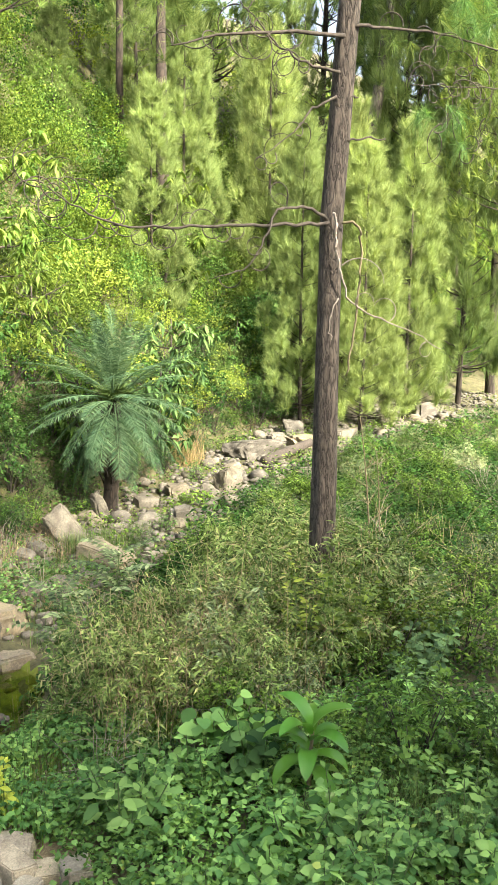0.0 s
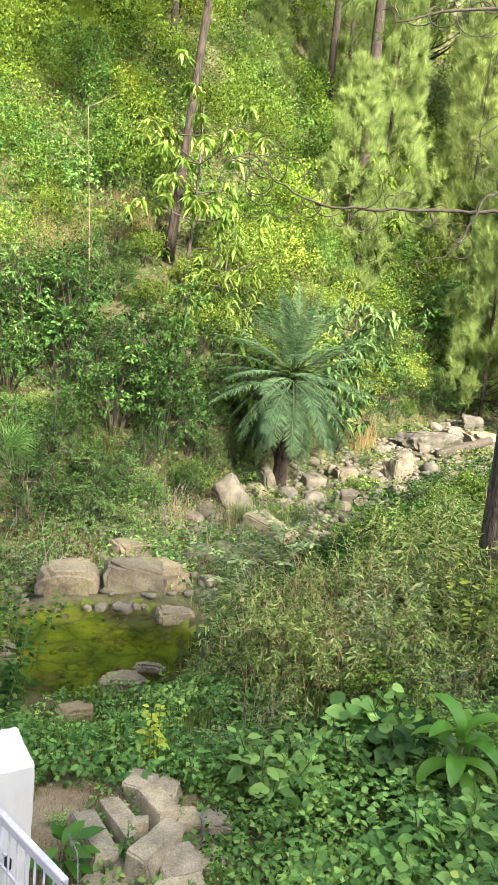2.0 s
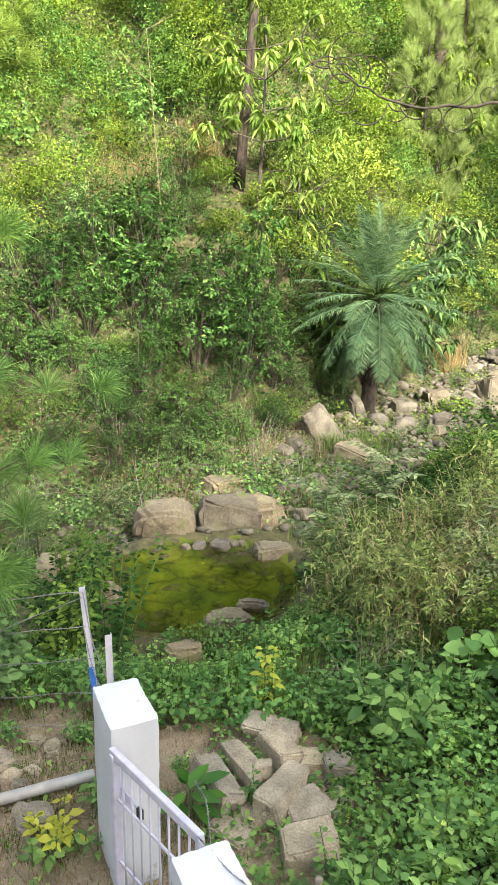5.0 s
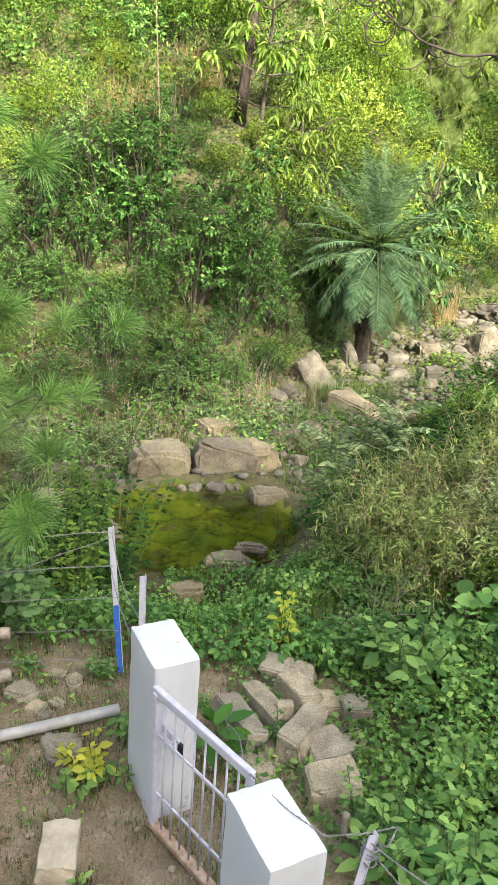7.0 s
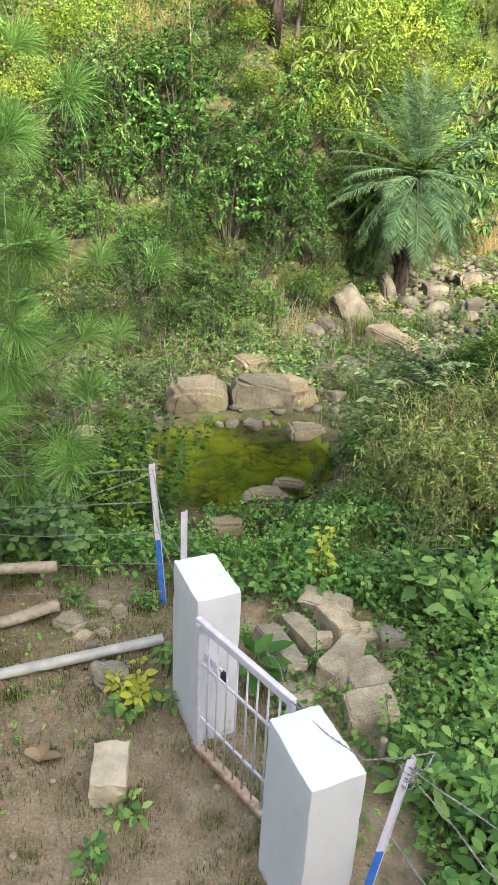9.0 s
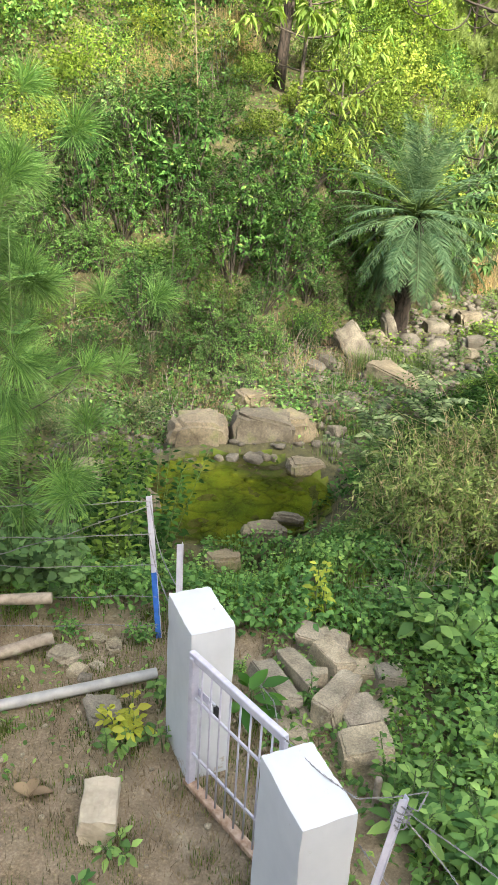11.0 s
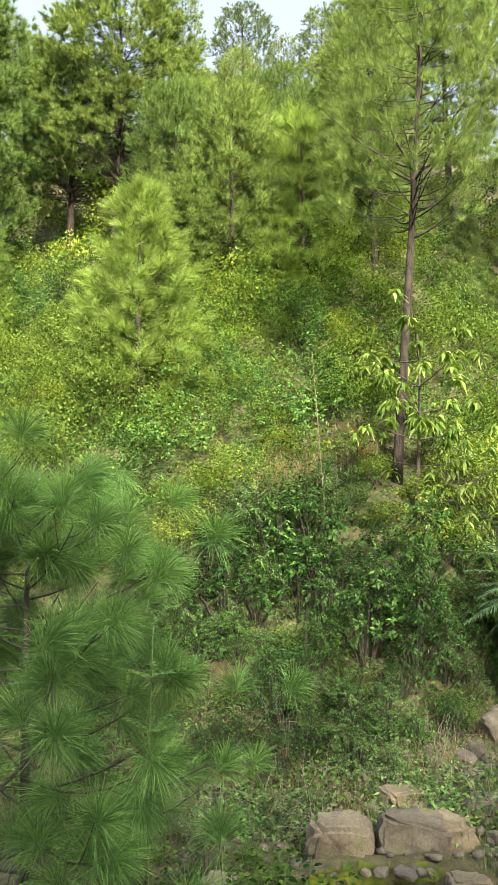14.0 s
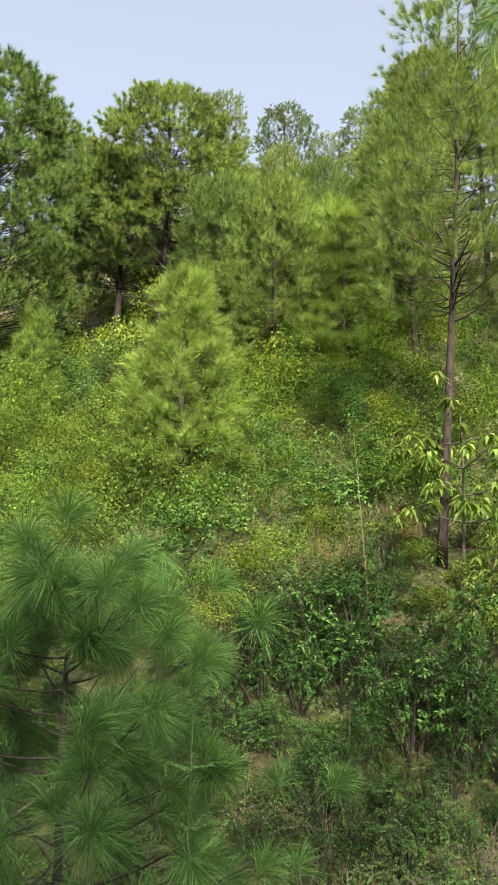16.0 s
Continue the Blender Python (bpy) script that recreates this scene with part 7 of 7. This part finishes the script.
# ---- single plants that stand out ----
def leafy_plant(name, x, y, label, mat, height, stems, per, size, aspect, seed, category="plant", splay=0.35, stem=None, shape=leaf_broad):
    """Upright stems with broad leaves set round them."""
    rnd = np.random.RandomState(seed)
    ob = thing(name, (x, y, float(land(x, y))), label, category)
    wood, b = Bag(), Bag()
    for _ in range(stems):
        a = rnd.uniform(0, 6.28)
        h = height * rnd.uniform(0.55, 1.0)
        top = np.array([splay * h * math.cos(a) * rnd.rand(), splay * h * math.sin(a) * rnd.rand(), h])
        line = curve_pts((0.05 * math.cos(a), 0.05 * math.sin(a), -0.02), top, (0, 0, 0.05), 6)
        wood.bar(line[[0, 2, 5]], np.array([0.007, 0.005, 0.003]), 3, False)
        f = rnd.uniform(0.25, 1.0, per)
        i = np.minimum((f * 5).astype(int), 4)
        p = line[i] + (line[i + 1] - line[i]) * (f * 5 - i)[:, None]
        th = np.arange(per) * 2.4 + rnd.uniform(0, 6)
        w = unit(np.stack([np.cos(th), np.sin(th), rnd.uniform(-0.2, 0.5, per)], 1))
        sz = size * rnd.uniform(0.6, 1.15, per) * (1.15 - 0.5 * f)
        stalk = p + w * (sz * 0.35)[:, None]
        b.add(*shape(stalk, w, unit(np.array([0, -0.35, 1.0]) + rnd.normal(0, 0.35, (per, 3))), sz, sz * aspect))
        sd = unit(np.cross(w, [0, 0, 1.0])) * 0.0018
        wood.add(np.stack([p - sd, p + sd, stalk + sd, stalk - sd], 1).reshape(-1, 3), np.arange(4 * per).reshape(-1, 4))
    part("branchwork", wood.mesh("branchwork", stem or STALK), ob)
    part("leaves", b.mesh("leaves", mat), ob)


def weed_kind(seed, label, mat, height, stems, per, size, aspect, splay):
    """A weed to copy from."""
    leafy_plant("weed", 0, 0, label, mat, height, stems, per, size, aspect, seed, splay=splay)
    ob = [o for o in scene.objects if o.name.split(".")[0] == "weed" and o.parent is None][-1]
    return tagged(ob, group="weeds beside the gate")


WEEDS = [
    weed_kind(301, "bushy green weed with heart-shaped leaves", L_WEED, 0.34, 9, 14, 0.105, 0.78, 1.05),
    weed_kind(302, "bushy green weed with oval leaves", L_WEED, 0.30, 10, 13, 0.090, 0.68, 1.1),
    weed_kind(303, "upright weed with pointed green leaves", L_WEED, 0.44, 7, 14, 0.115, 0.50, 0.7),
    weed_kind(304, "spreading green weed with broad leaves", L_WEED, 0.28, 8, 13, 0.11, 0.72, 1.1),
    weed_kind(305, "pale green weed with small leaves", L_WEED, 0.34, 8, 18, 0.060, 0.6, 0.9),
]
rw = np.random.RandomState(55)
done = set()
n_weed = 0
while n_weed < 250:
    if n_weed < 165:
        x, y = 0.95 + 3.4 * rw.rand() ** 1.6, rw.uniform(1.7, 5.3)
        if x < 1.10 + 0.14 * math.sin(y * 5) + rw.normal(0, 0.08) or (3.5 < y < 5.0 and x < 1.36):
            continue
        k = rw.choice([0, 0, 1, 1, 2, 3, 4])
    else:
        x, y = rw.uniform(-2.6, 1.7), rw.uniform(4.95, 7.6)
        if y < 5.2 + 0.2 * math.sin(x * 4) and x < 1.0:
            continue
        k = rw.choice([1, 4, 4, 4, 4])
    m = pose(x, y, float(land(x, y)) - 0.01, rw.uniform(-8, 8), rw.uniform(-8, 8), rw.uniform(0, 360)) @ Matrix.Scale(rw.uniform(0.7, 1.35), 4)
    if k in done:
        copy_thing(WEEDS[k], m)
    else:
        WEEDS[k].matrix_basis = m
        done.add(k)
    n_weed += 1

for k in range(58):
    x, y = rw.uniform(-2.6, 0.15), rw.uniform(2.2, 4.9)
    if (-0.9 < x < -0.5 and 2.9 < y < 3.5) or (x > -0.45 and y < 4.0) or lumps(x * 2.2, y * 2.2) + 0.25 * rw.rand() < 0.05 + (0.35 if y < 3.6 and x > -1.0 else 0):
        continue
    copy_thing(WEEDS[int(rw.choice([1, 2, 4]))], pose(x, y, float(land(x, y)) - 0.01, 0, 0, rw.uniform(0, 360)) @ Matrix.Scale(rw.uniform(0.30, 0.55), 4))

leafy_plant("round_leaf_plant", 2.22, 5.4, "plant with large round pale green leaves", L_WEED, 0.80, 7, 4, 0.19, 0.95, 6, shape=leaf_round, splay=0.6)
leafy_plant("round_leaf_plant", 2.52, 5.0, "plant with large round green leaves", L_GREY, 0.70, 6, 5, 0.17, 0.95, 2, shape=leaf_round, splay=0.6)
leafy_plant("round_leaf_plant", 2.62, 5.25, "low plant with large round dark leaves", L_DARK, 0.50, 8, 8, 0.17, 0.9, 3, shape=leaf_round, splay=0.8)
# the thicket beside the tall pine's foot
for k in range(46):
    x, y = rw.uniform(3.0, 4.7), rw.uniform(3.3, 5.6)
    copy_thing(WEEDS[int(rw.choice([0, 1, 2, 4, 4]))], pose(x, y, float(land(x, y)) - 0.01, 0, 0, rw.uniform(0, 360)) @ Matrix.Scale(rw.uniform(0.7, 1.3), 4))
# sun on these leaf tops is put into the bright leaf colour
for k, (x, y, h) in enumerate(((3.70, 6.15, 1.35), (3.95, 6.35, 1.25), (3.45, 6.45, 1.30))):
    leafy_plant("thicket_sapling", x, y, "thin-stemmed bush with yellow-green leaves at the top", L_BRIGHT, h, 8, 24, 0.125, 0.45, 230 + k, splay=0.42)
for k, (x, y, h) in enumerate(((4.55, 5.9, 0.75), (4.2, 5.65, 0.6), (4.9, 6.3, 0.85))):
    leafy_plant("climbing_bush", x, y, "bush with oval dusty green leaves in the thicket", L_HEART, h, 15, 14, 0.115, 0.7, 240 + k, splay=0.7)
leafy_plant("yellow_weed", 0.60, 5.25, "tall weed with yellowing upright leaves", L_YELLOW, 0.62, 3, 16, 0.10, 0.5, 4, splay=0.12)
leafy_plant("yellow_weed", -0.66, 3.83, "small yellow-leaved plant on the bare yard", L_YELLOW, 0.26, 9, 9, 0.095, 0.5, 5, splay=1.0)
leafy_plant("weed", -0.72, 3.70, "small green plant beside the yellow one", L_WEED, 0.16, 5, 6, 0.10, 0.5, 6, splay=1.0)
leafy_plant("weed", -0.45, 3.75, "small green plant at the pillar's foot", L_WEED, 0.16, 4, 6, 0.08, 0.5, 7, splay=0.8)
leafy_plant("weed", -0.52, 4.10, "green plant beside the fence", L_WEED, 0.3, 4, 7, 0.09, 0.6, 8, splay=0.6)
leafy_plant("weed", -0.55, 2.95, "small green plant beside the stone block", L_WEED, 0.10, 5, 5, 0.09, 0.5, 9, splay=1.2)
leafy_plant("weed", -0.70, 2.68, "small green plant beside the stone block", L_WEED, 0.10, 5, 5, 0.09, 0.5, 10, splay=1.2)
leafy_plant("weed", 0.10, 4.05, "large-leaved green plant behind the gate", L_BIG, 0.35, 3, 5, 0.30, 0.4, 11, splay=0.5)
leafy_plant("weed", 0.50, 4.12, "slim green weed growing between the stones", L_WEED, 0.35, 3, 16, 0.06, 0.4, 12, splay=0.15)
for k, (x, y, h) in enumerate(((-1.45, 5.35, 0.7), (-1.7, 5.3, 0.85), (-2.05, 5.35, 0.95), (-2.45, 5.3, 0.95))):
    leafy_plant("climbing_bush", x, y, "bush with heart-shaped dusty green leaves behind the wire", L_HEART, h, 20, 17, 0.110, 0.9, 13 + 50 * k, splay=0.75, shape=leaf_round)
leafy_plant("slender_sapling", -1.05, 7.35, "slender sapling with dark leaves beside the pool", L_DARK, 2.05, 14, 44, 0.12, 0.45, 15, splay=0.42)
leafy_plant("slender_sapling", -1.35, 6.9, "slender sapling with green leaves beside the pool", L_MID, 1.5, 8, 36, 0.13, 0.45, 16, splay=0.4)
leafy_plant("slender_sapling", -1.48, 8.35, "bushy sapling with dark leaves at the pool's rim", L_MID, 1.25, 18, 42, 0.12, 0.5, 215, splay=0.5)
leafy_plant("slender_sapling", -1.80, 8.0, "bushy sapling with dark leaves at the pool's rim", L_DARK, 1.35, 16, 42, 0.12, 0.5, 216, splay=0.5)
leafy_plant("bank_sapling", 1.35, 7.9, "spindly sapling with pale grey-green leaves over the stream", L_GREY, 1.5, 5, 22, 0.13, 0.5, 17, splay=0.4)
leafy_plant("bank_sapling", 0.85, 7.4, "spindly plant with green leaves over the pool", L_WEED, 0.7, 4, 16, 0.09, 0.5, 18, splay=0.7)
for k, (x, y, h) in enumerate(((1.3, 2.9, 0.5), (1.7, 2.5, 0.55), (2.2, 2.7, 0.5), (1.5, 3.5, 0.4), (2.0, 3.4, 0.45), (2.6, 3.2, 0.5), (1.35, 2.2, 0.5), (1.9, 2.0, 0.5), (1.1, 3.2, 0.35), (2.5, 4.1, 0.5), (3.0, 3.8, 0.5))):
    leafy_plant("tall_weed", x, y, "upright weed with whorls of pointed green leaves", L_WEED, h, 4, 16, 0.13, 0.38, 30 + k, splay=0.35)


def bare_sapling(x, y, height, lean, label, seed, r=0.02):
    """A thin leafless stem with a few forked twigs."""
    rnd = np.random.RandomState(seed)
    ob = thing("bare_sapling", (x, y, float(land(x, y))), label, "sapling")
    line = curve_pts((0, 0, -0.1), (lean, 0, height), (rnd.uniform(-0.1, 0.1), 0, 0), 10)
    b = Bag()
    b.bar(line, np.linspace(r, r * 0.3, 10), 6)
    part("stem", b.mesh("stem", STEM, True), ob)
    b = Bag()
    for _ in range(9):
        p = line[rnd.randint(3, 10)]
        a = rnd.uniform(0, 6.28)
        ln = height * rnd.uniform(0.12, 0.28)
        b.bar(curve_pts(p, p + [ln * math.cos(a), ln * 0.5 * math.sin(a), ln * rnd.uniform(0.3, 0.9)], (0, 0, -0.1 * ln), 5), np.linspace(r * 0.4, r * 0.15, 5), 4, False)
    tagged(part("twigs", b.mesh("twigs", STEM), ob), kind="stuff")


bare_sapling(-1.6, 18.0, 4.6, -0.3, "tall thin leafless sapling on the slope", 181, 0.017)
bare_sapling(6.0, 9.9, 2.3, -0.25, "thin leafless sapling beside the tall pine", 182, 0.018)
bare_sapling(6.35, 10.3, 1.7, -0.1, "thin leafless sapling on the bank", 183, 0.014)


def pinnate_sapling(x, y, height, fronds, size, mat, label, seed, low=0.6, leaflet=0.05):
    """A slender stem whose upper part bears feather leaves: a stalk with paired leaflets."""
    rnd = np.random.RandomState(seed)
    ob = thing("feather_leaf_sapling", (x, y, float(land(x, y))), label, "sapling")
    line = curve_pts((0, 0, -0.05), (rnd.uniform(-0.12, 0.12), rnd.uniform(-0.1, 0.1), height), (rnd.uniform(-0.08, 0.08), 0, 0), 9)
    stem = Bag()
    stem.bar(line, np.linspace(0.010, 0.004, 9), 6)
    part("stem", stem.mesh("stem", STALK, True), ob)
    for k in range(fronds):
        f = low + (1 - low) * (k + rnd.rand()) / fronds
        p = line[min(int(f * 8), 8)]
        a = 2.4 * k + rnd.uniform(-0.4, 0.4)
        out = np.array([math.cos(a), math.sin(a), 0.35])
        rib = curve_pts(p, p + out * size * rnd.uniform(0.8, 1.15), (0, 0, 0.12 * size), 12)
        bag = Bag()
        bag.bar(rib[::3], np.linspace(0.003, 0.0012, 4), 3, False)
        run = unit(np.gradient(rib, axis=0))[2:]
        side = unit(np.cross(run, [0, 0, 1.0]))
        base, way = np.vstack([rib[2:], rib[2:]]), np.vstack([unit(side + 0.45 * run), unit(0.45 * run - side)])
        nor = unit(np.array([0, -0.25, 1.0]) + rnd.normal(0, 0.2, base.shape))
        bag.add(*leaf_quads(base, way, nor, leaflet * rnd.uniform(0.8, 1.2, len(base)), leaflet * 0.45))
        part("feather_leaf", bag.mesh("feather_leaf", mat), ob)


pinnate_sapling(-1.70, 5.25, 2.95, 9, 0.26, L_WEED, "tall slender sapling with bright green feather leaves beside the young pine", 191, 0.78)
pinnate_sapling(-2.42, 5.0, 1.70, 7, 0.24, L_WEED, "slender sapling with bright green feather leaves at the fence", 192, 0.7)
pinnate_sapling(1.30, 7.75, 1.55, 12, 0.42, L_SILVER, "spindly sapling with drooping grey-green feather leaves over the stream", 193, 0.55, 0.10)
pinnate_sapling(1.75, 7.55, 1.45, 10, 0.40, L_SILVER, "spindly sapling with drooping grey-green feather leaves over the stream", 194, 0.6, 0.10)


def long_leaf_plant(x, y):
    """A rosette of long glossy arching leaves."""
    rnd = np.random.RandomState(8)
    ob = thing("long_leaf_plant", (x, y, float(land(x, y)) + 0.08), "plant with a rosette of long glossy green leaves", "plant")
    b0 = Bag()
    b0.bar([(0, 0, -0.25), (0, 0, 0.3), (0.02, 0, 0.52)], [0.02, 0.016, 0.01], 7)
    part("stem", b0.mesh("stem", STEM, True), ob)
    for k in range(15):
        a = k * 2.4
        L = rnd.uniform(0.34, 0.50)
        up = np.interp(k, (0, 14), (-0.25, 1.15))
        n = 9
        s = np.linspace(0, 1, n)
        ang = up + 0.35 - 1.75 * s
        line = np.cumsum(np.stack([np.cos(ang), 0 * s, np.sin(ang)], 1) * L / n, 0)
        w = 0.064 * np.sin(np.pi * np.clip(0.08 + 0.92 * s, 0, 1)) ** 0.7 + 0.003
        sd = np.array([0, 1.0, 0])
        nn = np.stack([-np.sin(ang), 0 * s, np.cos(ang)], 1)
        v = np.concatenate([line + sd * w[:, None] + nn * w[:, None] * 0.35, line, line - sd * w[:, None] + nn * w[:, None] * 0.35])
        i = np.arange(n - 1)
        q = np.vstack([np.stack([i, i + 1, n + i + 1, n + i], 1), np.stack([n + i, n + i + 1, 2 * n + i + 1, 2 * n + i], 1)])
        lf = part("leaf", mesh_from("leaf", v, q, L_BIG, True), ob)
        lf.matrix_basis = pose(0, 0, 0.22 + 0.02 * k, 0, 0, math.degrees(a))


long_leaf_plant(2.78, 4.55)


def curled_leaf(x, y):
    """A large curled dry leaf on the earth."""
    bag = Bag()
    for k, a in enumerate((0.3, 1.5, 2.6)):
        n = 8
        t = np.linspace(0, 1, n)
        w = 0.035 * np.sin(np.pi * (0.05 + 0.9 * t))
        c, sn = math.cos(a), math.sin(a)
        mid = np.stack([0.13 * t * c, 0.13 * t * sn, 0.03 * np.sin(3 * t) + 0.01], 1)
        side = np.array([-sn, c, 0])
        v = np.concatenate([mid + side * w[:, None] + [0, 0, 0.02], mid, mid - side * w[:, None] + [0, 0, 0.025]])
        i = np.arange(n - 1)
        bag.add(v, np.vstack([np.stack([i, i + 1, n + i + 1, n + i], 1), np.stack([n + i, n + i + 1, 2 * n + i + 1, 2 * n + i], 1)]))
    ob = thing("dry_leaf", (x, y, float(land(x, y)) + 0.005), "large curled dry brown leaf on bare earth", "leaf", me=bag.mesh("dry_leaf", L_DRY, True))
    return ob


curled_leaf(-1.12, 3.28)
